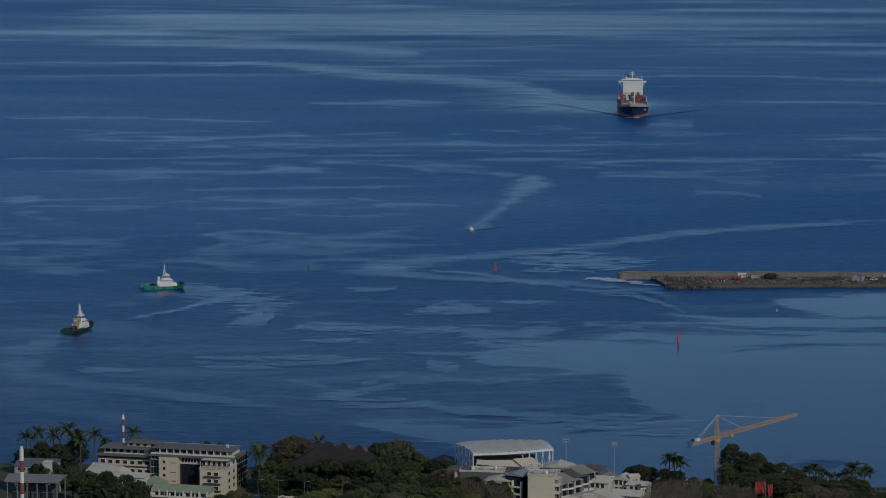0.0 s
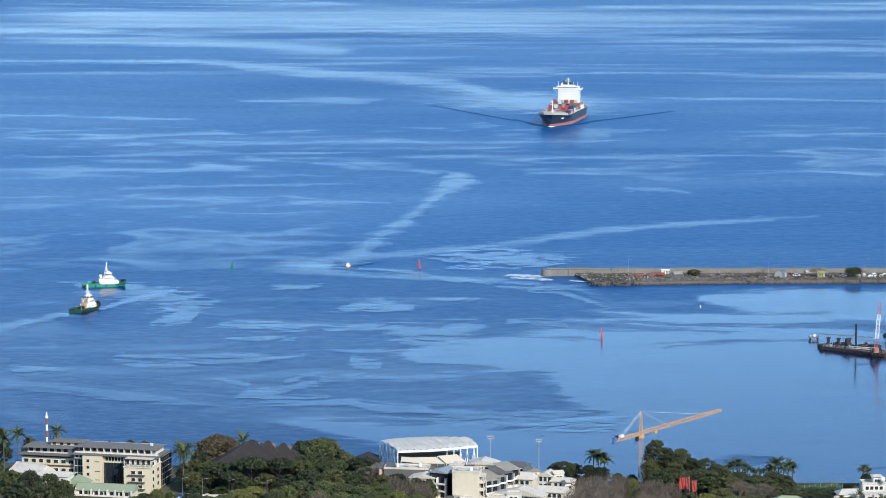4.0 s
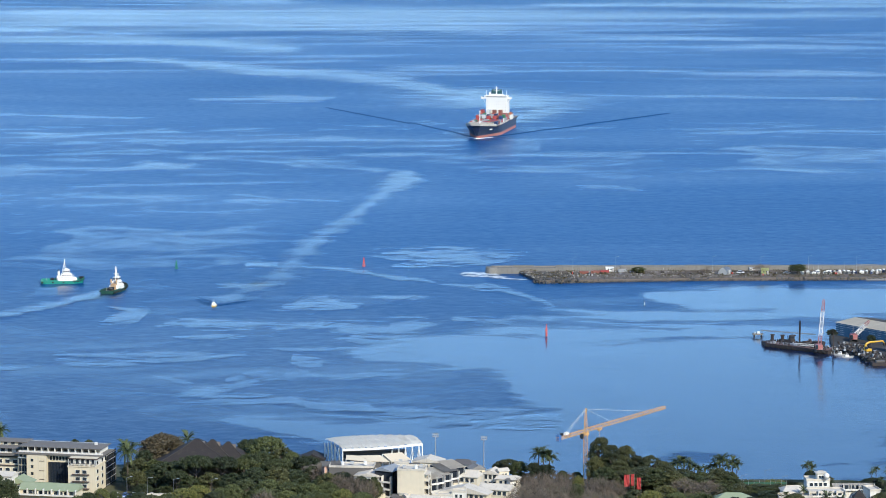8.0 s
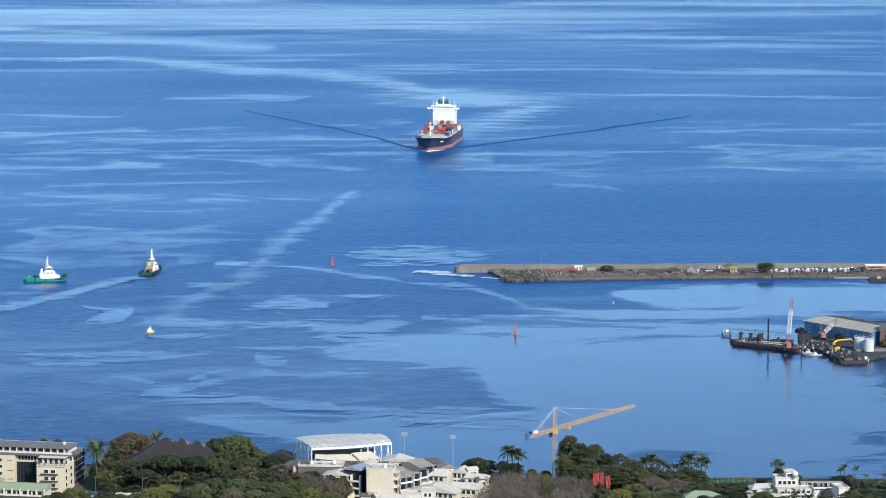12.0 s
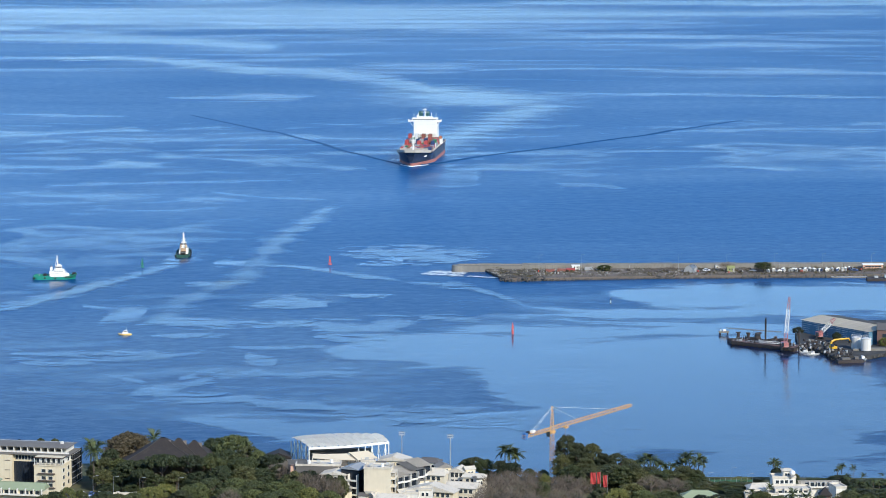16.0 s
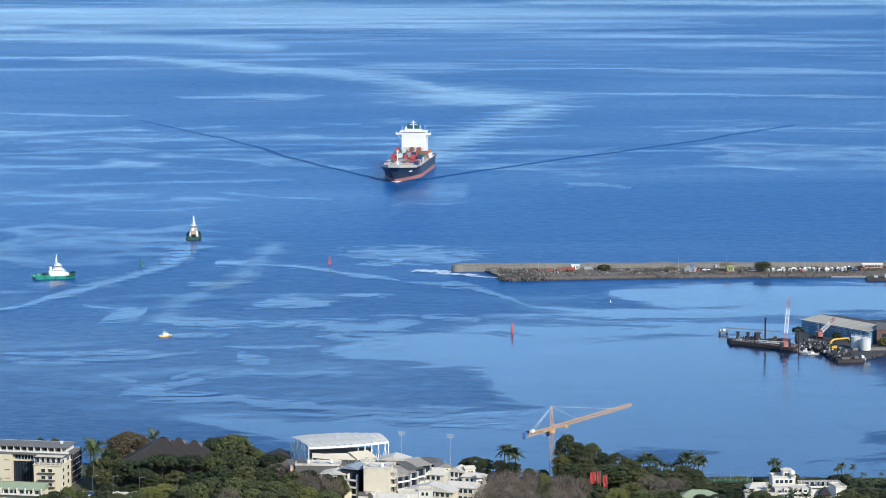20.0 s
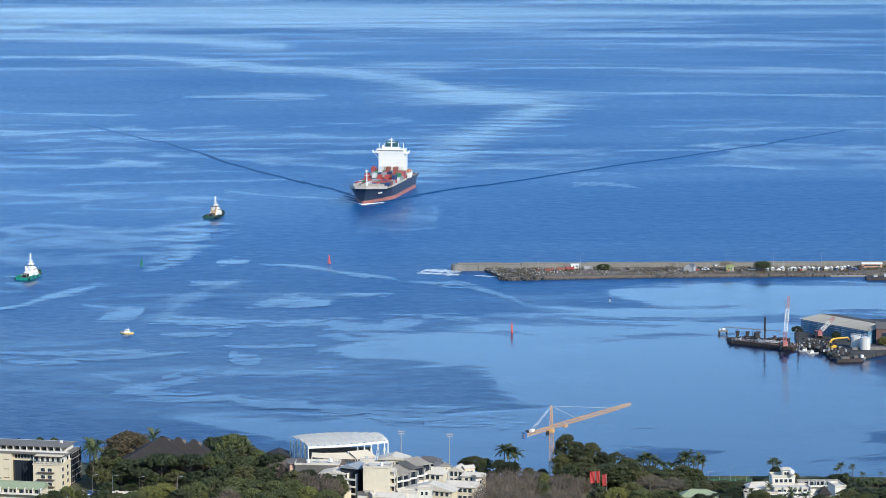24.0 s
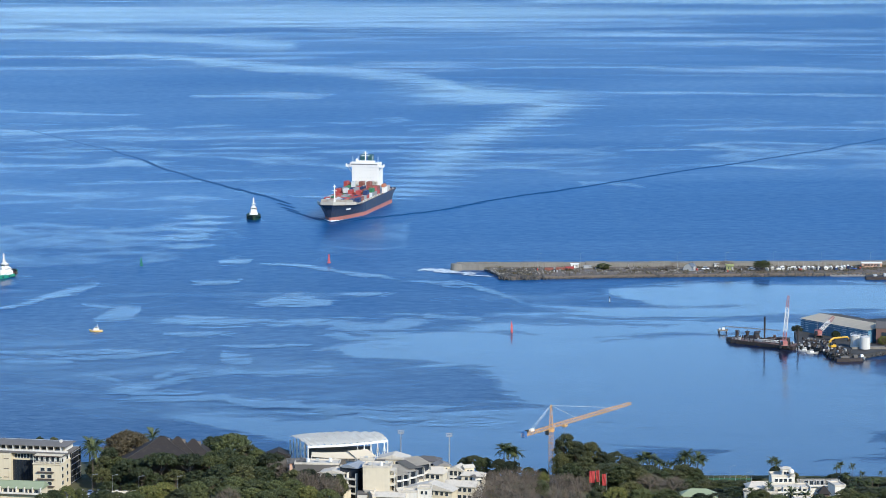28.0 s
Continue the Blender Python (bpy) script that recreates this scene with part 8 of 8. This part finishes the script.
def floodlight(m, height):
    t = thing("floodlight_mast", m, "tall slim floodlight mast with lamps on a crossbar", "floodlight", "floodlight masts")
    bm = B()
    tube(bm, (0, 0, 0), (0, 0, height), 0.3, 0.16, sides=8)
    part("pole", bm, STEEL, t)
    bm = B()
    box(bm, (0, 0, height), (2.4, 0.3, 0.2))
    box(bm, (0, 0, height + 0.9), (2.4, 0.3, 0.15))
    part("crossbar", bm, STEEL, t)
    for k in range(4):
        for j in range(2):
            bm = B()
            box(bm, (-0.9 + k * 0.6, -0.25, height + 0.15 + j * 0.8), (0.42, 0.3, 0.45), bevel=0.05)
            part("lamp", bm, GREY, t)
    return t


floodlight(put(-15.47, 1110), 18.47)
floodlight(put(2.29, 1112), 17.02)


def tower_crane():
    x0, y0 = 39.73, 1112
    pivot, apex = 23.4, 31.84
    t = thing("tower_crane", pose(x0, y0, GZ), "yellow tower crane with a long horizontal jib", "crane")
    piv, apx = pivot - GZ, apex - GZ
    step = 4.0
    k = 0
    while k * step < piv - 1:
        bm = B()
        lattice(bm, (0, 0, k * step), (0, 0, min(piv - 0.5, (k + 1) * step)), 1.5, 3, 0.085, up=(0, 1, 0))
        part("mast_section", bm, CRANE_YELLOW, t)
        k += 1
    bm = B()
    box(bm, (0, 0, -0.5), (4.5, 4.5, 0.7))
    part("footing", bm, CONCRETE, t)
    d = Vector((30.0, 44.0, 0)).normalized()
    bm = B()
    tube(bm, (0, 0, piv - 1.4), (0, 0, piv - 0.4), 1.3, sides=12)
    part("slewing_ring", bm, CRANE_YELLOW, t)
    bm = B()
    box(bm, (-1.5, -1.6, piv - 2.4), (1.3, 1.3, 1.9), bevel=0.1)
    part("cab", bm, GLASS, t)
    bm = B()
    lattice(bm, (0, 0, piv - 0.4), (0, 0, apx), 1.3, 6, 0.11, up=(0, 1, 0), w2=0.5)
    part("tower_head", bm, CRANE_YELLOW, t)
    reach, back = 56.0, 18.3
    for j in range(9):
        a, b = d * (0.8 + reach * j / 9), d * (0.8 + reach * (j + 1) / 9)
        bm = B()
        lattice(bm, a + Vector((0, 0, piv + 0.4)), b + Vector((0, 0, piv + 0.4)), 1.15, 5, 0.07, w2=1.15 if j < 7 else 0.8)
        part("jib_section", bm, CRANE_YELLOW, t)
    for j in range(3):
        a, b = -d * (0.8 + back * j / 3), -d * (0.8 + back * (j + 1) / 3)
        bm = B()
        lattice(bm, a + Vector((0, 0, piv + 0.2)), b + Vector((0, 0, piv + 0.2)), 1.1, 4, 0.08)
        part("counter_jib_section", bm, CRANE_YELLOW, t)
    e = -d * back
    ang = math.degrees(math.atan2(d.y, d.x))
    bm = B()
    box(bm, (e.x, e.y, piv - 0.9), (1.5, 1.5, 2.4), rz=ang, bevel=0.1)
    part("counterweight", bm, plain("blue_counterweight", (0.05, 0.16, 0.40), 0.6), t, "blue counterweight block")
    w = -d * (back * 0.72)
    bm = B()
    box(bm, (w.x, w.y, piv + 0.8), (2.0, 1.2, 0.9), rz=ang, bevel=0.1)
    part("winch_house", bm, WHITE, t)
    bm = B()
    w = -d * (back * 0.9)
    box(bm, (w.x, w.y, piv + 0.8), (1.2, 1.0, 1.0), rz=ang, bevel=0.1)
    part("winch", bm, BLACK, t)
    for f in (0.32, 0.78):
        bm = B()
        tube(bm, (0, 0, apx - 0.2), d * reach * f * 0.96 + Vector((0, 0, piv + 1.1)), 0.05, sides=5)
        part("tie_rod", bm, WHITE, t)
    for s in (-0.5, 0.5):
        bm = B()
        q = d.cross(Vector((0, 0, 1))) * s
        tube(bm, Vector((0, 0, apx - 0.2)) + q * 0.4, -d * back * 0.78 + q + Vector((0, 0, piv + 0.8)), 0.05, sides=5)
        part("tie_rod", bm, WHITE, t)
    bm = B()
    w = d * reach * 0.17
    box(bm, (w.x, w.y, piv - 1.1), (1.8, 1.3, 0.7), rz=ang)
    tube(bm, (w.x, w.y, piv - 1.1), (w.x, w.y, piv - 5), 0.05, sides=5)
    box(bm, (w.x, w.y, piv - 5.8), (0.5, 0.5, 0.9))
    part("trolley", bm, CRANE_YELLOW, t)
    return t


tower_crane()

# red banners by the trees
for px_x, y, top, w in ((54.33, 1078, 11.34, 2.0), (58.15, 1074, 11.15, 1.5), (55.99, 1079, 11.34, 1.2)):
    t = thing("red_banner", put(px_x, y), "red cloth banner on a pale pole among trees", "banner", "red banners")
    bm = B()
    tube(bm, (0, 0, 0), (0, 0, top), 0.06, sides=6)
    part("pole", bm, STEEL, t)
    bm = B()
    rows = [[bm.verts.new((-w * i / 4, 0.18 * math.sin(i * 2.1 + j), top - 0.2 - j * 0.85)) for i in range(5)] for j in range(6)]
    for a, b in zip(rows, rows[1:]):
        for i in range(4):
            bm.faces.new((a[i], a[i + 1], b[i + 1], b[i]))
    bmesh.ops.solidify(bm, geom=bm.faces[:], thickness=0.04)
    part("cloth", bm, surface("red_cloth", (0.68, 0.10, 0.09), 0.15, 1.5, 0.8), t)

# eastern end: green-roofed house, white complex with a small dome, court fence
house(put(90.72, 1070, -6), (13, 7, 4.26), CREAM_WALL, GREEN_ROOF, "low house with a faded green hipped roof", rise=2.2, rows=1, cols=4, hip=4, base=1)
house(put(122.69, 1093, 4), (8.4, 6, 6.58), WHITE_WALL, WHITE_ROOF, "white tower-like block of the seaside complex", roof="flat", rows=2, cols=2, base=5.5, win=(1.3, 1.2), category="seaside block")
house(put(124.02, 1093, 4, 9.58), (3.2, 3.2, 2.6), WHITE_WALL, WHITE_ROOF, "small white lantern room with a low pale roof", rise=0.5, hip=1.2, rows=1, cols=2, base=1, win=(0.7, 0.9), category="lantern room")
dish = thing("satellite_dish", pose(125.78, 1089, 10.2), "white round satellite dish on a roof", "dish")
bm = B()
bmesh.ops.create_uvsphere(bm, u_segments=16, v_segments=10, radius=1.0, matrix=Matrix.Translation((0, 0, 1.5)))
part("dome", bm, WHITE, dish, smooth=True)
bm = B()
tube(bm, (0, 0, 0), (0, 0, 0.8), 0.4, sides=8)
part("mount", bm, STEEL, dish)
house(put(113.94, 1087, 6), (9, 7, 4.0), WHITE_WALL, WHITE_ROOF, "white low wing with a hipped pale roof", rise=1.5, hip=2, rows=1, cols=3, base=2, category="seaside block")
house(put(113.12, 1079, 6), (12, 6, 3.34), WHITE_WALL, WHITE_ROOF, "white open terrace block below the tower", roof="flat", rows=1, cols=4, base=1, win=(1.4, 1.6), category="seaside block")
house(put(124.66, 1083, 4), (13, 7, 4.3), WHITE_WALL, WHITE_ROOF, "white two-storey block with dark openings", roof="flat", rows=2, cols=4, base=0.8, win=(2.4, 1.7), slabs=1.2, category="seaside block")
house(put(135.99, 1093, 2), (14, 6, 3.5), WHITE_WALL, WHITE_ROOF, "long white wing of the seaside complex", roof="shed", rise=1.0, rows=1, cols=6, base=3.5, win=(1.9, 1.6), slabs=1.0, category="seaside block")
house(put(141.25, 1082, 14), (4, 7, 5.3), WHITE_WALL, WHITE_ROOF, "white end block with a sloping parapet", roof="flat", rows=0, cols=0, category="seaside block")
house(put(130.84, 1068, 2), (13, 5, 3.3), WHITE_WALL, WHITE_ROOF, "low white veranda block with dark openings", roof="flat", rows=1, cols=7, base=0.7, win=(1.5, 1.8), category="seaside block")
house(put(135.17, 1070, 0), (3.6, 3.6, 5.029999999999999), BRICK_TRIM, SHINGLE, "small thatched kiosk with a pointed roof", rise=2.6, hip=2.2, rows=0, cols=0, category="kiosk")

fence = thing("court_fence", put(105.96, 1114), "long green mesh court fence near the shore", "fence")
NET = surface("green_netting", (0.035, 0.10, 0.06), 0.2, 2.0, 0.8)
for k in range(9):
    bm = B()
    tube(bm, (-8 + k * 2, 0, 0), (-8 + k * 2, 0, 1.7), 0.07, sides=6)
    part("post", bm, STEEL, fence)
    if k < 8:
        bm = B()
        box(bm, (-7 + k * 2, 0, 0.2), (1.9, 0.05, 0.9))
        part("mesh_panel", bm, NET, fence)
lamp_post(put(97.23, 1112), 4.11, "white lamp post near the shore")
lamp_post(put(106.04, 1115), 5.4, "slim green court lamp post", 1)
lamp_post(put(112.4, 1116), 2.8600000000000003, "white lamp post near the shore")

# car park among the trees
lot = tagged(new("car_park", mesh_of(box(B(), (0, 0, 0), (34, 16, 0.1)), "car_park", ASPHALT)), "dark asphalt car park among trees", "car park", kind="structure")
lot.location = (-120.9, 1088, GZ)
k = 0
for r in range(2):
    for j in range(9):
        x, y = -120.9 - 13 + j * 3.2, 1083.5 + r * 6.5
        car(pose(x, y, GZ + 0.1, 0, 0, 84 + (j * 7) % 11), (CAR_WHITE, CAR_GREY, CAR_WHITE, CAR_BLUE)[(j + r) % 4],
            ("white", "grey", "white", "blue")[(j + r) % 4] + " car parked on the asphalt", "cars in the car park")
        k += 1
for px_x, y, h in ((-126.12, 1084, 8.66), (-118.81, 1084, 8.45), (-109.07, 1082, 8.45), (-94.26, 1070, 10.96)):
    lamp_post(put(px_x, y), h, "short white lamp post in the car park")
house(put(-114.55, 1076, -4), (7, 2.5, 3.3600000000000003), WHITE_WALL, WHITE_ROOF, "low white canopy roof by the car park", roof="flat", rows=1, cols=3, base=0.4, category="kiosk")


# ---- wakes: pieces of disturbed water that the boats leave behind ----
def along_rows(rows, t):
    """The place of a keyed thing at t, between its rows or on beyond them in a straight line."""
    k = 0
    while k < len(rows) - 2 and rows[k + 1][0] < t:
        k += 1
    (ta, a), (tb, b) = rows[k], rows[k + 1]
    if t < rows[0][0]:
        (tb, b) = rows[4]
    return a.translation.lerp(b.translation, 0.0) + (b.translation - a.translation) * ((t - ta) / (tb - ta))


def wake_wave(length, width, height):
    """A low ridge of water, lengthwise along x, thinning out at its ends."""
    verts, faces = [], []
    n, m = 10, 8
    for i in range(n + 1):
        s = i / n
        for j in range(m + 1):
            v = j / m
            verts.append(((s - 0.5) * length, (v - 0.5) * width, height * math.sin(math.pi * v) ** 2 * math.sin(math.pi * s) ** 0.5 + 0.03))
    for i in range(n):
        for j in range(m):
            a = i * (m + 1) + j
            faces.append((a, a + m + 1, a + m + 2, a + 1))
    me = bpy.data.meshes.new("wave_crest")
    me.from_pydata(verts, [], faces)
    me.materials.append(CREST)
    for p in me.polygons:
        p.use_smooth = True
    return me


def ship_waves():
    """The two arms of the bow wave: crests born at the stem that run outwards and ahead."""
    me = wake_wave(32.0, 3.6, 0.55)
    for ang, first, speed in ((113.4, -8.0, Vector((-10.5, -12.0))), (50.9, -4.0, Vector((11.0, -11.0)))):
        t0 = first
        while t0 < 27.6:
            born = along_rows(SHIP_ROWS, t0)
            born = Vector((born.x, born.y))
            ob = new("wave_crest", me)
            tagged(ob, "low dark crest of the ship's bow wave", "wave", "bow wave crests", "stuff")
            rows = []
            if t0 > 0:
                steps = int(t0 / 3) + 1
                for j in range(steps):
                    p = along_rows(SHIP_ROWS, t0 * j / steps)
                    rows.append((t0 * j / steps, pose(p.x, p.y + 20, -3.5, 0, 0, ang)))
                rows.append((t0, pose(born.x, born.y + 6, -1.7, 0, 0, ang)))
            for gone in (0.7, 3, 6, 10, 15, 20, 26, 32):
                t = t0 + gone
                if 0.15 < t < 27.85:
                    p = born + speed * gone
                    rows.append((t, pose(p.x, p.y, -0.3 * max(0.0, gone - 12) / 20, 0, 0, ang)))
            for t in (0.0, 28.0):
                if t > t0 and (t == 28.0 or t0 <= 0):
                    p = born + speed * (t - t0)
                    rows.append((t, pose(p.x, p.y, -0.3 * max(0.0, t - t0 - 12) / 20, 0, 0, ang)))
            MOVES.append((ob, sorted(rows, key=lambda r: r[0])))
            t0 += 0.8


ship_waves()


def laid_wake(rows, times, back, length, width, mat, label, slide=None, life=99.0, z=0.33, over=1.25):
    """Patches of churned water: each rides under the boat until its time, then stays on the sea (and may slide off)."""
    for k, t0 in enumerate(times):
        a, b = along_rows(rows, t0 - 0.3), along_rows(rows, t0 + 0.3)
        d = Vector((b.x - a.x, b.y - a.y))
        d = d.normalized() if d.length > 0.3 else Vector((0, -1))
        c = along_rows(rows, t0)
        c = Vector((c.x, c.y)) - d * back
        if k + 1 < len(times):
            nxt = along_rows(rows, times[k + 1])
            length = over * max(10.0, (nxt - along_rows(rows, t0)).length)
        h = d * length * 0.5
        me, o = ribbon("wake_patch", [tuple(-h), (0, 0), tuple(h)], width, 0, steps=4)
        me.materials.append(mat)
        ob = new("wake_patch", me)
        tagged(ob, label, "wake", "wake patches", "stuff")
        zz = z + 0.015 * (k % 4)
        keys = []
        if t0 > 0:
            p = along_rows(rows, 0.0)
            keys.append((0.0, pose(p.x, p.y, -2.0)))
            p = along_rows(rows, max(0.05, t0 - 0.4))
            keys.append((max(0.1, t0 - 0.4), pose(p.x, p.y, -2.0)))
            keys.append((t0 + 0.1, pose(c.x, c.y, zz)))
        else:
            keys.append((0.0, pose(c.x, c.y, zz)))
        t = t0 + 0.1
        for dt in (1.5, 4, 8, 14, 22, 30):
            t = t0 + dt
            if t <= 0.2 or t >= 27.8:
                continue
            sx = slide(t0, dt) if slide else 0.0
            keys.append((t, pose(c.x + sx, c.y, zz if dt < life else -0.4)))
        sx = slide(t0, 28 - t0) if slide else 0.0
        keys.append((28.0, pose(c.x + sx, c.y, zz if 28 - t0 < life else -0.4)))
        MOVES.append((ob, keys))


def wash_slide(t0, dt):
    throw = 52.0 * math.exp(-max(0.0, t0) / 6) + 10.0
    return throw * (1 - math.exp(-max(0.0, dt) / 5)) + 1.4 * dt


laid_wake(SHIP_ROWS, [2.6 + 1.1 * k for k in range(24)], 125, 90, 120, WASH, "pale churned wake behind the container ship", wash_slide, over=1.65)
laid_wake(PILOT_ROWS, [-3.6 + 1.1 * k for k in range(3)], 10, 44, 28, WASH, "pale wake of the pilot launch", None, 15, over=1.8)
laid_wake(PILOT_ROWS, [-0.3 + 1.1 * k for k in range(10)], 12, 46, 36, WASH, "pale wake of the pilot launch", None, 15, over=1.8)
TUG_ROWS = [r for o, r in MOVES if o == tug_dark][0]
laid_wake(TUG_ROWS, [0.3 + 1.1 * k for k in range(17)], 17, 20, 28, CHURN, "churned wake astern of the dark tug", None, 9, over=1.9)
laid_wake(TUG_ROWS, [19.0 + 1.1 * k for k in range(6)], 20, 30, 62, CHURN, "broad churned wake astern of the dark tug", None, 13)
TUG_A_ROWS = [r for o, r in MOVES if o == tug_white][0]
laid_wake(TUG_A_ROWS, [20.5 + 1.3 * k for k in range(6)], -14, 20, 8, CHURN, "pale wake beside the green tug", None, 12)
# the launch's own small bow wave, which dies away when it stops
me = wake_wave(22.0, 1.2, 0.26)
for side, lag in ((-1, 0), (1, 0), (-1, 4.5), (1, 4.5), (-1, 9.0)):
    ob = new("wave_crest", me)
    tagged(ob, "low dark crest of the launch's bow wave", "wave", "bow wave crests", "stuff")
    rows = []
    for t, m in PILOT_ROWS:
        if t <= 10.6:
            turn = Matrix.Rotation(radians(180 - side * 38), 4, "Z")
            rows.append((t, m @ Matrix.Translation((-lag, 0, 0)) @ turn @ Matrix.Translation((10.0 + lag * 0.8, 0, 0))))
    last = rows[-1][1]
    rows += [(13.0, Matrix.Translation((side * -6, -4, -0.6)) @ last), (28.0, Matrix.Translation((side * -6, -4, -1.0)) @ last)]
    MOVES.append((ob, rows))
# older wash of the ship, from before its turn, and of the dark tug
slick([(-426, 3390, 45), (-367, 3417, 82), (-302, 3390, 89), (-235, 3320, 120), (-169, 3236, 130), (-96, 3188, 142), (-37, 3104, 170), (-2, 3030, 120), (30, 2960, 50)],
      mat=SLICK_SOFT, vx=2.4, z=0.29, label="broad pale wash left by the ship")
me, o = ribbon("ship_wash", [(-70, 3110, 60), (-20, 2990, 130), (30, 2860, 170), (58, 2790, 120), (82, 2745, 30)], 1.6, 0.0)
me.materials.append(WASH)
wash = new("ship_wash", me)
tagged(wash, "pale wash where the container ship turned", "wake", "wake patches", "stuff")
MOVES.append((wash, [(t, pose(o.x + d, o.y, 0.296)) for t, d in ((0, -58), (4, -28), (8, -6), (13, 0), (20, 8), (28, 24))]))


def dying(pts, gone, mat, label, z=0.2, slide=0.0):
    """An old wake that spreads no more and is gone after a while."""
    me, o = ribbon("old_wake", pts, 1.5, 0.0)
    me.materials.append(mat)
    ob = new("old_wake", me)
    tagged(ob, label, "wake", "wake patches", "stuff")
    MOVES.append((ob, [(0, pose(o.x, o.y, z)), (gone - 1.5, pose(o.x + slide * gone, o.y, z)), (gone + 1.5, pose(o.x + slide * (gone + 3), o.y, -0.4)),
                       (28, pose(o.x + slide * (gone + 6), o.y, -0.8))]))


dying([(-261, 1493, 11), (-270, 1475, 17), (-277, 1437, 26), (-275, 1396, 28), (-260, 1362, 28), (-236, 1341, 23), (-209, 1332, 20), (-181, 1312, 19), (-155, 1298, 16), (-119, 1281, 11)],
      7.5, OLD_WASH, "curved pale wake left by the dark tug", 0.2860, 0.8)
dying([(-242, 1375, 12), (-230, 1383, 25), (-216, 1376, 12)], 10, FAINT, "pale patch of an old wake off the town", 0.2915, 0.8)
dying([(-263, 1658, 18), (-227, 1649, 35), (-198, 1608, 41), (-182, 1578, 28), (-196, 1548, 11)], 5.0, FAINT, "pale eddy beside the green tug", 0.2970)
dying([(-66, 2090, 14), (-60, 2150, 31), (-55, 2206, 24), (-58, 2250, 8)], 10, OLD_WASH, "older bent wake of the pilot launch", 0.3025, 0.3)
dying([(220, 2001, 25), (129, 1954, 27), (56, 1910, 26), (-14, 1837, 27), (-79, 1785, 30), (-111, 1766, 39), (-127, 1727, 46), (-107, 1700, 23), (-59, 1688, 23), (-12, 1670, 22), (24, 1644, 21), (41, 1579, 20)],
      4.6, OLD_WASH, "long pale old wake hooked across the channel", 0.3080)
dying([(-52, 1749, 19), (-30, 1770, 74), (-6, 1751, 82), (13, 1733, 19)], 20, FAINT, "pale eddy off the breakwater head", 0.3135)
# surf that washes round the breakwater's head
for k, (pts, w) in enumerate((([(-14.5, 1699.5), (-2.8, 1697.3), (8.8, 1692.7)], 19), ([(-10, 1690.5), (1.9, 1686), (15.9, 1681.5)], 14), ([(14.3, 1679.2), (23.6, 1674.8), (31.3, 1670.4)], 8))):
    me, o = ribbon("surf", pts, w, 0.25)
    me.materials.append(FOAM)
    ob = new("surf", me)
    tagged(ob, "white surf washing round the breakwater head", "surf", "surf at the breakwater", "stuff")
    rows = [(t, pose(o.x + 5 * math.sin(t * 0.9 + k * 2), o.y + 1.5 * math.sin(t * 0.7 + k), o.z + 0.1 * math.sin(t * 1.1 + k * 1.7))) for t in range(0, 29)]
    MOVES.append((ob, rows))

# smooth water beside the ship, in which its white decks lie mirrored
me, o = ribbon("lee_patch", [(-30, 0), (0, 0), (30, 0)], 300, 0, steps=4)
me.materials.append(SHIP_LEE)
lee = new("lee_patch", me)
tagged(lee, "smooth water beside the container ship", "water", "lee patches", "stuff")
MOVES.append((lee, [(t, pose(m.translation.x + 24, m.translation.y - 80, 0.3)) for t, m in SHIP_ROWS]))


def motions():
    for ob, rows in MOVES:
        walk(ob, rows)


motions()
